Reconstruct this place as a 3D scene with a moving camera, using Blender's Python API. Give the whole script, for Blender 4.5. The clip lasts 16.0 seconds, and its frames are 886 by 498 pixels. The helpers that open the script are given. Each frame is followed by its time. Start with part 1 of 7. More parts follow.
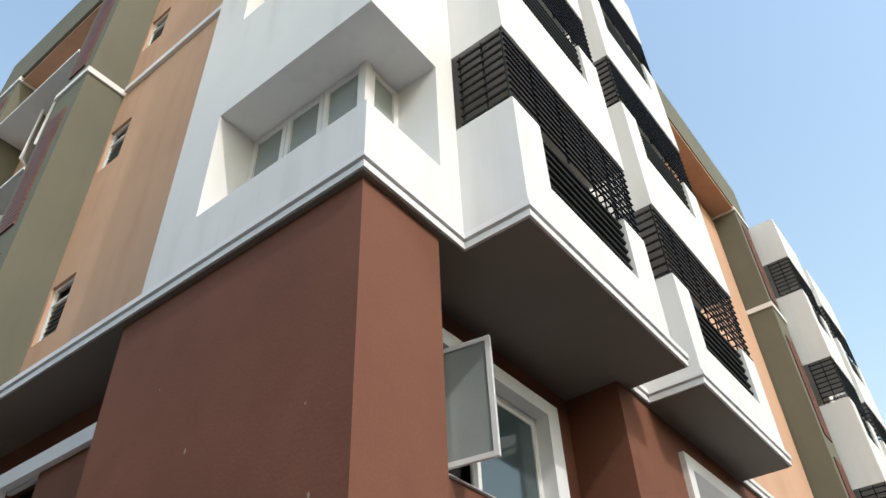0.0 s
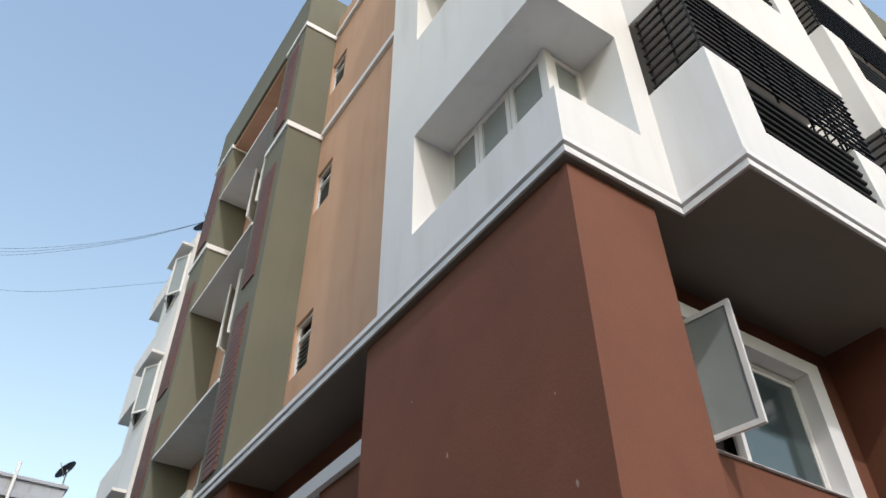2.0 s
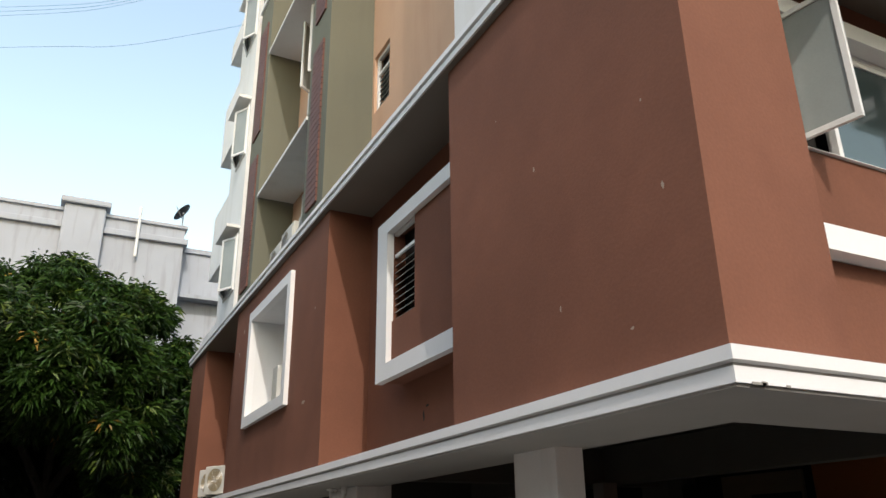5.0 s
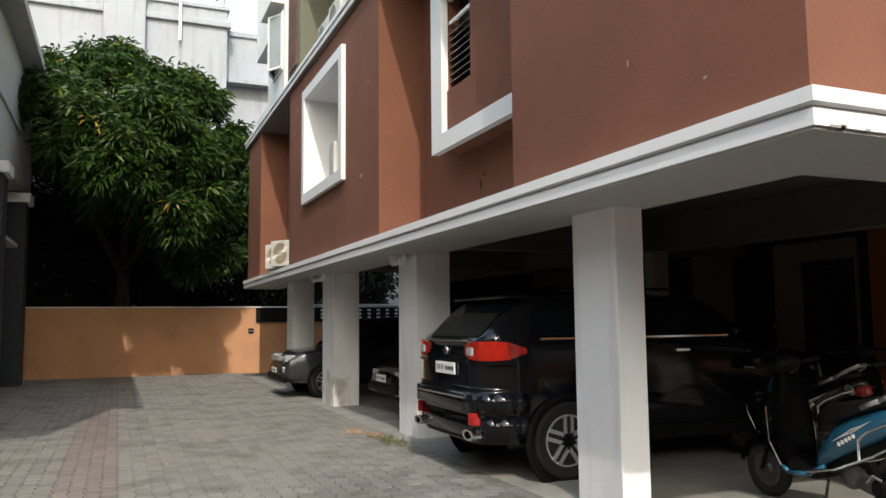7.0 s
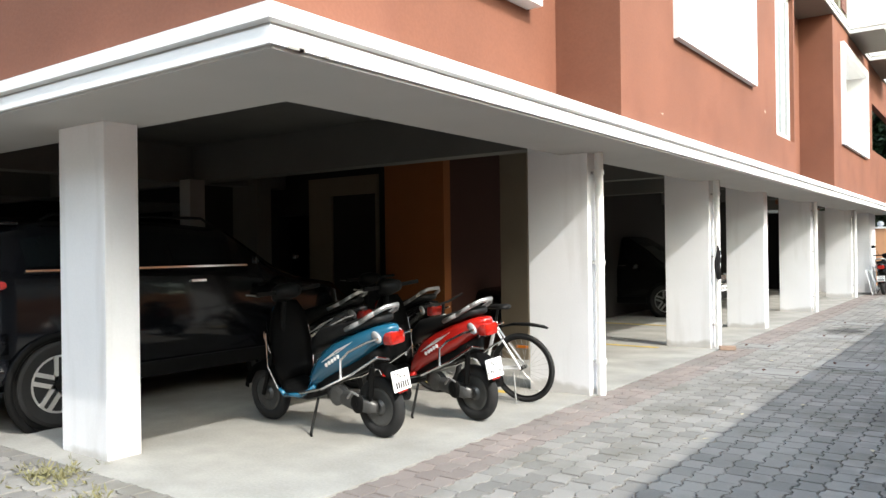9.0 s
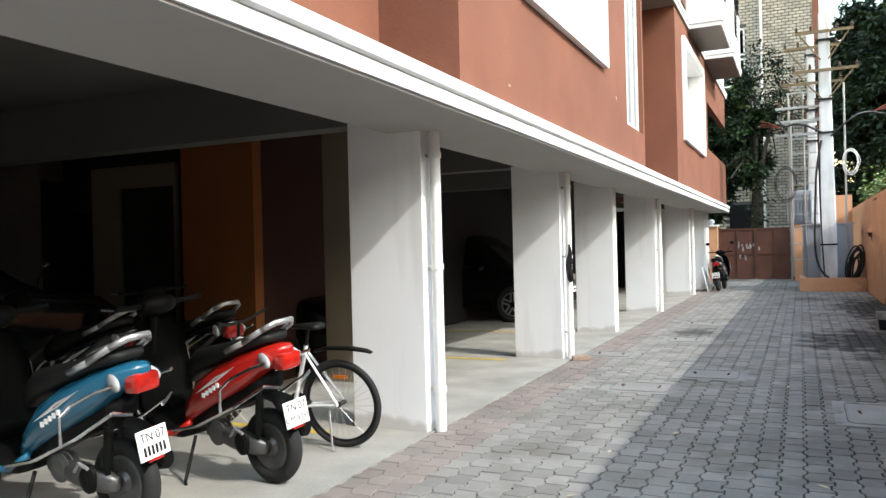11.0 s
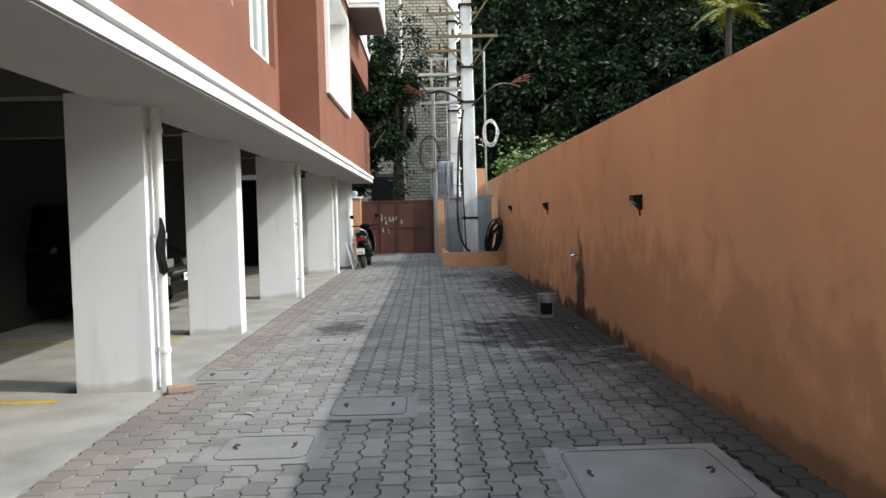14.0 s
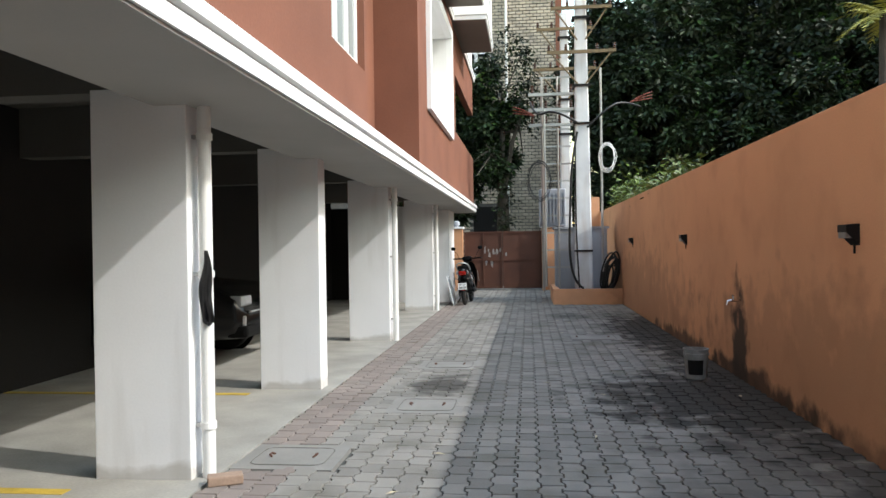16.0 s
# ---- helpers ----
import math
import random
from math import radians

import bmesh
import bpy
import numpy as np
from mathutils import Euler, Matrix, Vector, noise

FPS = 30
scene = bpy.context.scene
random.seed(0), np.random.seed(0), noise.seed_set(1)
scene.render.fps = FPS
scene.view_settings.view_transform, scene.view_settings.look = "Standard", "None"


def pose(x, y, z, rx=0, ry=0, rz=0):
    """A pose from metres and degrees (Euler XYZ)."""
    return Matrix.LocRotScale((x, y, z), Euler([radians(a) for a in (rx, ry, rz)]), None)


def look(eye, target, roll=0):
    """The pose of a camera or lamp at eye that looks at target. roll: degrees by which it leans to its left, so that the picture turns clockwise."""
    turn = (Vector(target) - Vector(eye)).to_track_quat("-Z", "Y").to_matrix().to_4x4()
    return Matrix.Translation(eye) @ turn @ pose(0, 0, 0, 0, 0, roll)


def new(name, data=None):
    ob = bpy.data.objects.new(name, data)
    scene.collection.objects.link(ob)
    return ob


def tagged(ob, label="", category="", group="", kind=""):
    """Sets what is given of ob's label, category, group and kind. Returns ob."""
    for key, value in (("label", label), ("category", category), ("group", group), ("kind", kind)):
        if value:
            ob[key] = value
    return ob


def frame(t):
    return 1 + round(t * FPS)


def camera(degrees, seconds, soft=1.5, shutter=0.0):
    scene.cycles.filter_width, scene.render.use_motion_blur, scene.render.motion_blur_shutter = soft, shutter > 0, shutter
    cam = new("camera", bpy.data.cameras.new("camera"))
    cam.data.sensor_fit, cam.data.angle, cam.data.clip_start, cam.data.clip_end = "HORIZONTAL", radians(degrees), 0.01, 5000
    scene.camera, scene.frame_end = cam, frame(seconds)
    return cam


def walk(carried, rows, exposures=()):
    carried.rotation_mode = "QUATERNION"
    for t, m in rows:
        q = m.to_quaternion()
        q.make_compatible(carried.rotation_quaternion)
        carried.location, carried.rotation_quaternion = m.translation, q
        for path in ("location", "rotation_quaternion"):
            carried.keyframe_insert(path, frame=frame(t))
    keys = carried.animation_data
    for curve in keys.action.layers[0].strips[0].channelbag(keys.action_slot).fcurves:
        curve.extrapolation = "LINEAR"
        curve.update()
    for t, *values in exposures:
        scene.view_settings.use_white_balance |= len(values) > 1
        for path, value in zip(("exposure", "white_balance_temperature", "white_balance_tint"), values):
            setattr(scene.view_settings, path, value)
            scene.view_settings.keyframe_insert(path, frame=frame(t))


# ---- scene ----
cam = camera(60.09, 16.0)
PATH = [
    (0.0, -1.028, 0.846, 1.859, 130.87, 2.07, 38.08),
    (0.5, -1.099, 0.848, 1.912, 132.35, 1.72, 42.62),
    (1.0, -1.146, 0.827, 1.923, 133.13, 1.15, 47.98),
    (1.5, -1.158, 0.792, 1.882, 132.73, 0.57, 52.65),
    (2.0, -1.162, 0.773, 1.829, 131.04, 0.45, 56.26),
    (2.5, -1.148, 0.770, 1.792, 128.46, 0.45, 57.98),
    (3.0, -1.135, 0.769, 1.770, 125.64, 0.38, 59.04),
    (5.5, -1.180, 0.758, 1.693, 106.97, 0.71, 64.88),
    (6.0, -1.210, 0.737, 1.644, 102.80, 0.58, 66.33),
    (6.5, -1.241, 0.701, 1.586, 99.14, 0.45, 67.67),
    (7.0, -1.256, 0.699, 1.539, 95.37, 0.59, 67.14),
    (7.5, -1.243, 0.765, 1.492, 92.78, 0.50, 61.20),
    (8.0, -1.167, 0.853, 1.479, 91.26, 0.30, 49.84),
    (8.5, -1.191, 1.059, 1.502, 90.11, 0.34, 40.69),
    (9.0, -1.150, 1.357, 1.489, 90.07, 0.76, 36.22),
    (9.5, -1.224, 1.571, 1.494, 90.10, 0.93, 33.08),
    (12.0, -2.076, 4.041, 1.489, 89.37, 1.20, 17.88),
    (12.5, -2.151, 4.582, 1.495, 88.85, 0.92, 12.75),
    (13.0, -2.161, 5.136, 1.489, 88.21, 1.35, 6.43),
    (13.5, -2.199, 5.596, 1.497, 87.54, 1.28, 1.49),
    (14.0, -2.206, 6.051, 1.489, 87.26, 1.34, -1.15),
    (14.5, -2.221, 6.507, 1.487, 87.93, 1.07, -1.44),
    (15.0, -2.255, 6.982, 1.495, 88.75, 0.84, -0.51),
    (15.5, -2.304, 7.407, 1.491, 89.24, 0.93, 1.37),
    (16.0, -2.406, 7.877, 1.509, 89.74, 0.85, 6.35),
]
EXPOSURES = ((0, -1.05, 6550, 12), (2.0, -1.2, 6550, 15), (3.0, -1.3, 6650, 15), (5.5, -0.78, 7050, 13), (6.5, -0.68, 7050, 12), (7.5, -0.1, 6900, 11), (8.2, 0.45, 6800, 10), (9.5, 0.55, 6500, 9), (12, 0.05, 6450, 9), (16, -0.1, 6500, 9))
walk(cam, [(t, pose(x, y, z, rx, ry, rz)) for t, x, y, z, rx, ry, rz in PATH], EXPOSURES)

# ---- light ----
world = bpy.data.worlds.new("sky")
scene.world = world
world.use_nodes = True
SUN_TO = Vector((1.0, -0.25, 0.87)).normalized()
sky = world.node_tree.nodes.new("ShaderNodeTexSky")
sky.sky_type = 'NISHITA'
sky.sun_disc = False
sky.sun_elevation = math.asin(SUN_TO.z)
sky.sun_rotation = math.atan2(SUN_TO.x, SUN_TO.y)
sky.air_density, sky.dust_density, sky.ozone_density = 2.2, 1.6, 1.6
bg = world.node_tree.nodes["Background"]
world.node_tree.links.new(sky.outputs[0], bg.inputs[0])
bg.inputs[1].default_value = 0.55
sun_data = bpy.data.lights.new("sun", 'SUN')
sun_data.energy, sun_data.angle, sun_data.color = 3.9, radians(0.6), (1.0, 0.985, 0.955)
sun = new("sun", sun_data)
sun.matrix_world = look(SUN_TO * 60, (0, 0, 0))


# ---- materials ----
def mat(name, color, rough=0.7, metal=0.0, vary=0.12, scale=1.5, grain=60.0, bump=0.15, spec=0.4, streak=0.0, dirt=None, dirt_amount=0.0, rand=0.0, coat=0.0, patches=(), patch_color=(0.02, 0.018, 0.015)):
    """A surface with large stains, fine grain and relief, in object space metres."""
    m = bpy.data.materials.new(name)
    m.use_nodes = True
    n, l = m.node_tree.nodes, m.node_tree.links
    b = n["Principled BSDF"]
    b.inputs["Roughness"].default_value, b.inputs["Metallic"].default_value = rough, metal
    b.inputs["Specular IOR Level"].default_value = spec
    b.inputs["Coat Weight"].default_value = coat
    geo = n.new("ShaderNodeNewGeometry")
    big = n.new("ShaderNodeTexNoise")
    big.inputs["Scale"].default_value, big.inputs["Detail"].default_value = scale, 6
    fine = n.new("ShaderNodeTexNoise")
    fine.inputs["Scale"].default_value, fine.inputs["Detail"].default_value = grain, 4
    l.new(geo.outputs["Position"], big.inputs["Vector"])
    l.new(geo.outputs["Position"], fine.inputs["Vector"])
    add = n.new("ShaderNodeMath")
    add.operation = 'MULTIPLY_ADD'
    l.new(fine.outputs[0], add.inputs[0])
    add.inputs[1].default_value = 0.4
    l.new(big.outputs[0], add.inputs[2])
    last = add.outputs[0]
    if rand:
        isl = n.new("ShaderNodeObjectInfo")
        ra = n.new("ShaderNodeMath")
        ra.operation = 'MULTIPLY_ADD'
        l.new(isl.outputs["Random"], ra.inputs[0])
        ra.inputs[1].default_value = rand
        l.new(last, ra.inputs[2])
        isl2 = n.new("ShaderNodeMath")
        isl2.operation = 'MULTIPLY_ADD'
        l.new(geo.outputs["Random Per Island"], isl2.inputs[0])
        isl2.inputs[1].default_value = rand
        l.new(ra.outputs[0], isl2.inputs[2])
        sub = n.new("ShaderNodeMath")
        sub.operation = 'SUBTRACT'
        l.new(isl2.outputs[0], sub.inputs[0])
        sub.inputs[1].default_value = rand
        last = sub.outputs[0]
    ramp = n.new("ShaderNodeMapRange")
    ramp.inputs["From Min"].default_value, ramp.inputs["From Max"].default_value = 0.4, 1.0
    ramp.inputs["To Min"].default_value, ramp.inputs["To Max"].default_value = 1 - vary, 1 + vary
    l.new(last, ramp.inputs["Value"])
    mul = n.new("ShaderNodeVectorMath")
    mul.operation = 'SCALE'
    mul.inputs[0].default_value = color
    l.new(ramp.outputs[0], mul.inputs["Scale"])
    col = mul.outputs[0]
    if dirt:
        # stains of their own shape, drawn out downwards
        mp = n.new("ShaderNodeMapping")
        mp.inputs["Scale"].default_value = (3.0, 3.0, 0.35) if streak else (1.3, 1.3, 1.3)
        st = n.new("ShaderNodeTexNoise")
        st.inputs["Scale"].default_value, st.inputs["Detail"].default_value = 1.2, 8
        l.new(geo.outputs["Position"], mp.inputs["Vector"])
        l.new(mp.outputs[0], st.inputs["Vector"])
        mr = n.new("ShaderNodeMapRange")
        mr.inputs["From Min"].default_value, mr.inputs["From Max"].default_value = 0.52, 0.78
        mr.inputs["To Max"].default_value = dirt_amount
        l.new(st.outputs[0], mr.inputs["Value"])
        mx = n.new("ShaderNodeMix")
        mx.data_type = 'RGBA'
        l.new(mr.outputs[0], mx.inputs["Factor"])
        l.new(col, mx.inputs["A"])
        mx.inputs["B"].default_value = (*dirt, 1)
        col = mx.outputs["Result"]
    for cx, cy, cz, rx, ry, rz, amount in patches:
        # one stain with a ragged outline, at its own place
        sb = n.new("ShaderNodeVectorMath")
        sb.operation = 'SUBTRACT'
        l.new(geo.outputs["Position"], sb.inputs[0])
        sb.inputs[1].default_value = (cx, cy, cz)
        dv = n.new("ShaderNodeVectorMath")
        dv.operation = 'DIVIDE'
        l.new(sb.outputs[0], dv.inputs[0])
        dv.inputs[1].default_value = (rx, ry, rz)
        ln = n.new("ShaderNodeVectorMath")
        ln.operation = 'LENGTH'
        l.new(dv.outputs[0], ln.inputs[0])
        ns = n.new("ShaderNodeTexNoise")
        ns.inputs["Scale"].default_value, ns.inputs["Detail"].default_value = 3.5, 7
        l.new(geo.outputs["Position"], ns.inputs["Vector"])
        ad = n.new("ShaderNodeMath")
        ad.operation = 'MULTIPLY_ADD'
        l.new(ns.outputs[0], ad.inputs[0])
        ad.inputs[1].default_value = 1.6
        l.new(ln.outputs["Value"], ad.inputs[2])
        mr = n.new("ShaderNodeMapRange")
        mr.inputs["From Min"].default_value, mr.inputs["From Max"].default_value = 1.65, 1.3
        mr.inputs["To Max"].default_value = amount
        l.new(ad.outputs[0], mr.inputs["Value"])
        mx = n.new("ShaderNodeMix")
        mx.data_type = 'RGBA'
        l.new(mr.outputs[0], mx.inputs["Factor"])
        l.new(col, mx.inputs["A"])
        mx.inputs["B"].default_value = (*patch_color, 1)
        col = mx.outputs["Result"]
    l.new(col, b.inputs["Base Color"])
    if bump:
        bp = n.new("ShaderNodeBump")
        bp.inputs["Strength"].default_value, bp.inputs["Distance"].default_value = bump, 0.01
        l.new(add.outputs[0], bp.inputs["Height"])
        l.new(bp.outputs[0], b.inputs["Normal"])
    return m


M_WHITE = mat("white_paint", (0.74, 0.74, 0.735), 0.75, vary=0.05, scale=0.9, bump=0.08, dirt=(0.55, 0.54, 0.5), dirt_amount=0.35, streak=1)
M_COLUMN = mat("column_paint", (0.76, 0.76, 0.765), 0.75, vary=0.06, scale=1.2, bump=0.12, dirt=(0.42, 0.40, 0.36), dirt_amount=0.5, streak=1,
               patches=[(-4.9, y, 0.0, 1.2, 0.6, 0.14, 0.5) for y in (8.6, 12.8, 15.9, 20.0, 25.6)] + [(-6.6, 4.5, 0.0, 0.6, 0.5, 0.12, 0.5), (-15.5, 4.5, 0.2, 0.6, 0.5, 0.5, 0.6)], patch_color=(0.28, 0.25, 0.2))
M_TRIM = mat("white_trim_paint", (0.78, 0.78, 0.78), 0.6, vary=0.04, bump=0.05)
M_BROWN = mat("terracotta_plaster", (0.185, 0.072, 0.042), 0.85, vary=0.2, scale=0.8, grain=40, bump=0.3, dirt=(0.135, 0.047, 0.027), dirt_amount=0.45)
M_ORANGE = mat("apricot_plaster", (0.56, 0.35, 0.235), 0.85, vary=0.08, scale=0.7, bump=0.12, dirt=(0.42, 0.22, 0.14), dirt_amount=0.35, streak=1)
M_OLIVE = mat("olive_plaster", (0.15, 0.15, 0.112), 0.85, vary=0.1, scale=0.6, bump=0.12, dirt=(0.12, 0.12, 0.09), dirt_amount=0.4, streak=1)
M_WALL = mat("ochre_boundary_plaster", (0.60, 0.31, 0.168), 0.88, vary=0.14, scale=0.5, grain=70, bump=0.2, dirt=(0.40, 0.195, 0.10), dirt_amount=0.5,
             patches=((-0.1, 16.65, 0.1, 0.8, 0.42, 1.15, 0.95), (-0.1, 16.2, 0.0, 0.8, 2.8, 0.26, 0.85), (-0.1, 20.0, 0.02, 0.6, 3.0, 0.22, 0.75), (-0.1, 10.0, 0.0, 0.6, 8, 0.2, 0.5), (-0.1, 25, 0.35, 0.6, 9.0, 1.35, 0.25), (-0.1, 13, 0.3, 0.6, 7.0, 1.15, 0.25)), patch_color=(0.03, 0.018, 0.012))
# Browner and darker than the parking soffit; also used behind the balconies.
M_SLAB = mat("brown_grey_plaster", (0.21, 0.19, 0.165), 0.9, vary=0.08, scale=0.8, bump=0.08)
M_CEIL = mat("grey_white_soffit", (0.40, 0.39, 0.37), 0.85, vary=0.06, bump=0.06)
M_CONC = mat("concrete_floor", (0.27, 0.262, 0.238), 0.75, vary=0.32, scale=1.6, grain=50, bump=0.12, dirt=(0.16, 0.155, 0.14), dirt_amount=0.6)
M_PAVER = mat("grey_paver", (0.172, 0.163, 0.147), 0.85, vary=0.3, scale=0.8, grain=120, bump=0.5, rand=0.45, dirt=(0.095, 0.088, 0.068), dirt_amount=0.9,
              patches=((-0.5, 15.5, 0, 1.8, 2.2, 1, 0.97), (-0.55, 15.3, 0, 1.2, 1.2, 1, 0.9), (-0.2, 17.2, 0, 0.7, 3.0, 1, 0.95), (-0.2, 21.2, 0, 1.2, 4.4, 1, 0.97), (-0.5, 13.8, 0, 0.9, 0.7, 1, 0.5), (-3.35, 16.2, 0, 0.45, 0.8, 1, 0.75), (-0.1, 10, 0, 0.75, 8.0, 1, 0.7), (-1.6, 24, 0, 0.6, 1.0, 1, 0.5), (-0.7, 10.0, 0, 1.9, 6.0, 1, 0.35)))
M_PAVRED = mat("red_paver", (0.190, 0.160, 0.143), 0.85, vary=0.24, scale=0.8, grain=120, bump=0.4, rand=0.3, dirt=(0.15, 0.14, 0.125), dirt_amount=0.85)
M_DIRT = mat("joint_soil", (0.10, 0.095, 0.083), 0.95, vary=0.3, scale=2, bump=0.3)
M_BLACK = mat("black_enamel", (0.010, 0.009, 0.009), 0.5, vary=0.1, bump=0.03, spec=0.2)
M_STEEL = mat("galvanised_steel", (0.42, 0.42, 0.41), 0.4, metal=0.8, vary=0.15, bump=0.08)
M_FRAME = mat("white_window_frame", (0.72, 0.72, 0.71), 0.4, vary=0.05, bump=0.03)
M_GLASSF = mat("frosted_glass", (0.27, 0.30, 0.295), 0.25, vary=0.1, scale=2, bump=0.02, spec=0.6)
M_GLASS = mat("dark_window_glass", (0.05, 0.075, 0.08), 0.06, vary=0.1, scale=1, bump=0.0, spec=0.7)
M_WOOD = mat("red_brown_slat", (0.14, 0.052, 0.036), 0.6, vary=0.2, scale=3, grain=40, bump=0.2, rand=0.2)
M_RUST = mat("rust_brown_gate", (0.085, 0.033, 0.02), 0.7, vary=0.25, scale=2, bump=0.2)
M_GREYB = mat("blue_grey_render", (0.36, 0.385, 0.43), 0.85, vary=0.1, scale=0.5, bump=0.1, dirt=(0.22, 0.22, 0.22), dirt_amount=0.7, streak=1)
# Near-black colour stands in for shade on parking walls and behind windows.
M_INSHADE = mat("near_black_interior_shade", (0.012, 0.011, 0.01), 0.9, vary=0.1)


# ---- building blocks ----
def thing(name, label, category, group="", kind="", at=(0, 0, 0), rz=0.0):
    ob = new(name)
    ob.empty_display_size = 0.2
    ob.matrix_basis = pose(*at, 0, 0, rz)
    return tagged(ob, label, category, group, kind)


def mesh_of(bm, material, smooth=False):
    me = bpy.data.meshes.new("mesh")
    bm.normal_update()
    bm.to_mesh(me)
    bm.free()
    if smooth:
        for p in me.polygons:
            p.use_smooth = True
    me.materials.append(material)
    return me


def part(name, bm, material, parent, label="", smooth=False):
    ob = new(name, mesh_of(bm, material, smooth))
    ob.parent = parent
    if label:
        ob["label"] = label
    return ob


def solo(name, bm, material, label, category, group="", kind="", smooth=False):
    return tagged(new(name, mesh_of(bm, material, smooth)), label, category, group, kind)


def box(bm, x0, x1, y0, y1, z0, z1, bevel=0.0):
    x0, x1, y0, y1, z0, z1 = min(x0, x1), max(x0, x1), min(y0, y1), max(y0, y1), min(z0, z1), max(z0, z1)
    v = [bm.verts.new((x, y, z)) for z in (z0, z1) for y in (y0, y1) for x in (x0, x1)]
    f = [bm.faces.new([v[i] for i in q]) for q in ((0, 2, 3, 1), (4, 5, 7, 6), (0, 1, 5, 4), (2, 6, 7, 3), (0, 4, 6, 2), (1, 3, 7, 5))]
    if bevel:
        edges = list({e for q in f for e in q.edges})
        bmesh.ops.bevel(bm, geom=edges, offset=bevel, segments=2, affect='EDGES', profile=0.6)
    return v


def B(*a, bevel=0.0):
    bm = bmesh.new()
    box(bm, *a, bevel=bevel)
    return bm


def rod(bm, a, b, r, n=8, r2=None):
    a, b = Vector(a), Vector(b)
    d = b - a
    m = Matrix.Translation((a + b) / 2) @ d.to_track_quat('Z', 'Y').to_matrix().to_4x4()
    bmesh.ops.create_cone(bm, cap_ends=True, segments=n, radius1=r, radius2=r if r2 is None else r2, depth=d.length, matrix=m)


def tube(bm, pts, r, n=6):
    for a, b in zip(pts[:-1], pts[1:]):
        rod(bm, a, b, r, n)
    for p in pts[1:-1]:
        bmesh.ops.create_uvsphere(bm, u_segments=n, v_segments=4, radius=r, matrix=Matrix.Translation(p))


def lathe(bm, prof, n=24, m=Matrix()):
    """A turned body: (radius, height) pairs round z."""
    rings = []
    for r, z in prof:
        rings.append([bm.verts.new(m @ Vector((r * math.cos(2 * math.pi * i / n), r * math.sin(2 * math.pi * i / n), z))) for i in range(n)])
    for p, q in zip(rings[:-1], rings[1:]):
        for i in range(n):
            bm.faces.new((p[i], p[(i + 1) % n], q[(i + 1) % n], q[i]))
    if prof[0][0] > 1e-4:
        bm.faces.new(list(reversed(rings[0])))
    if prof[-1][0] > 1e-4:
        bm.faces.new(rings[-1])


def slab_holes(bm, axis, plane0, plane1, u0, u1, v0, v1, holes=()):
    """A wall between two planes of one axis, over u and v (z), with openings (u0, u1, v0, v1)."""
    us = sorted({u0, u1, *[min(max(h, u0), u1) for q in holes for h in q[:2]]})
    vs = sorted({v0, v1, *[min(max(h, v0), v1) for q in holes for h in q[2:]]})
    for ua, ub in zip(us[:-1], us[1:]):
        for va, vb in zip(vs[:-1], vs[1:]):
            cu, cv = (ua + ub) / 2, (va + vb) / 2
            if any(h[0] < cu < h[1] and h[2] < cv < h[3] for h in holes):
                continue
            if axis == 'y':
                box(bm, ua, ub, plane0, plane1, va, vb)
            else:
                box(bm, plane0, plane1, ua, ub, va, vb)
    bmesh.ops.remove_doubles(bm, verts=bm.verts, dist=0.0005)
    seen = {}
    for f in bm.faces:
        seen.setdefault(tuple(sorted(v.index for v in f.verts)), []).append(f)
    return bm


def W(axis, p0, p1, u0, u1, v0, v1, holes=()):
    bm = bmesh.new()
    slab_holes(bm, axis, p0, p1, u0, u1, v0, v1, holes)
    bm.verts.index_update()
    seen = {}
    for f in bm.faces:
        seen.setdefault(tuple(sorted(v.index for v in f.verts)), []).append(f)
    inner = [f for fs in seen.values() if len(fs) > 1 for f in fs]
    bmesh.ops.delete(bm, geom=inner, context='FACES')
    return bm


# ---- the apartment building ----
CX, CY = -3.9, 3.77           # outer corner of the fascia
SOFFIT, F1T, F2B, F2T = 2.45, 2.68, 6.265, 6.435
ROOF = 17.4
PITCH = 3.45
FARX, FARY = -22.3, 30.3

bld = thing("apartment_building", "terracotta, white and apricot apartment block above open parking", "building", at=(CX, CY, 0))
bld.matrix_basis = Matrix()


def bpart(name, bm, material, label="", smooth=False):
    return part(name, bm, material, bld, label, smooth)


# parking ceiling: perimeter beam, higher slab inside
# Pale ceiling paint darkened, so the parking's shade sits in the colour.
M_CEILSHADE = mat("shade_darkened_paint", (0.10, 0.098, 0.09), 0.9, vary=0.12, bump=0.06)
CEIL = 3.10
bpart("soffit", B(FARX, CX - 0.02, CY + 0.02, 4.71, SOFFIT, 2.66), M_CEIL, "grey-white painted soffit")
bpart("soffit", B(-4.83, CX - 0.02, 4.71, FARY, SOFFIT, 2.66), M_CEIL, "grey-white painted soffit")
bpart("edge_beam", B(FARX, -4.99, 4.69, 4.86, 2.60, CEIL + 0.02), M_CEIL)
bpart("edge_beam", B(-4.98, -4.80, 4.69, FARY, 2.60, CEIL + 0.02), M_CEIL)
bpart("parking_ceiling", B(FARX - 1.9, -4.84, 4.72, FARY, CEIL, CEIL + 0.05), M_CEILSHADE)
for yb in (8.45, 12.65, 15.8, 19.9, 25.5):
    bpart("beam", B(FARX, -4.985, yb + 0.012, yb + 0.255, 2.55, CEIL - 0.002), M_CEILSHADE)
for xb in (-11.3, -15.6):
    bpart("beam", B(xb, xb + 0.3, 4.87, FARY, 2.555, CEIL - 0.004), M_CEILSHADE)


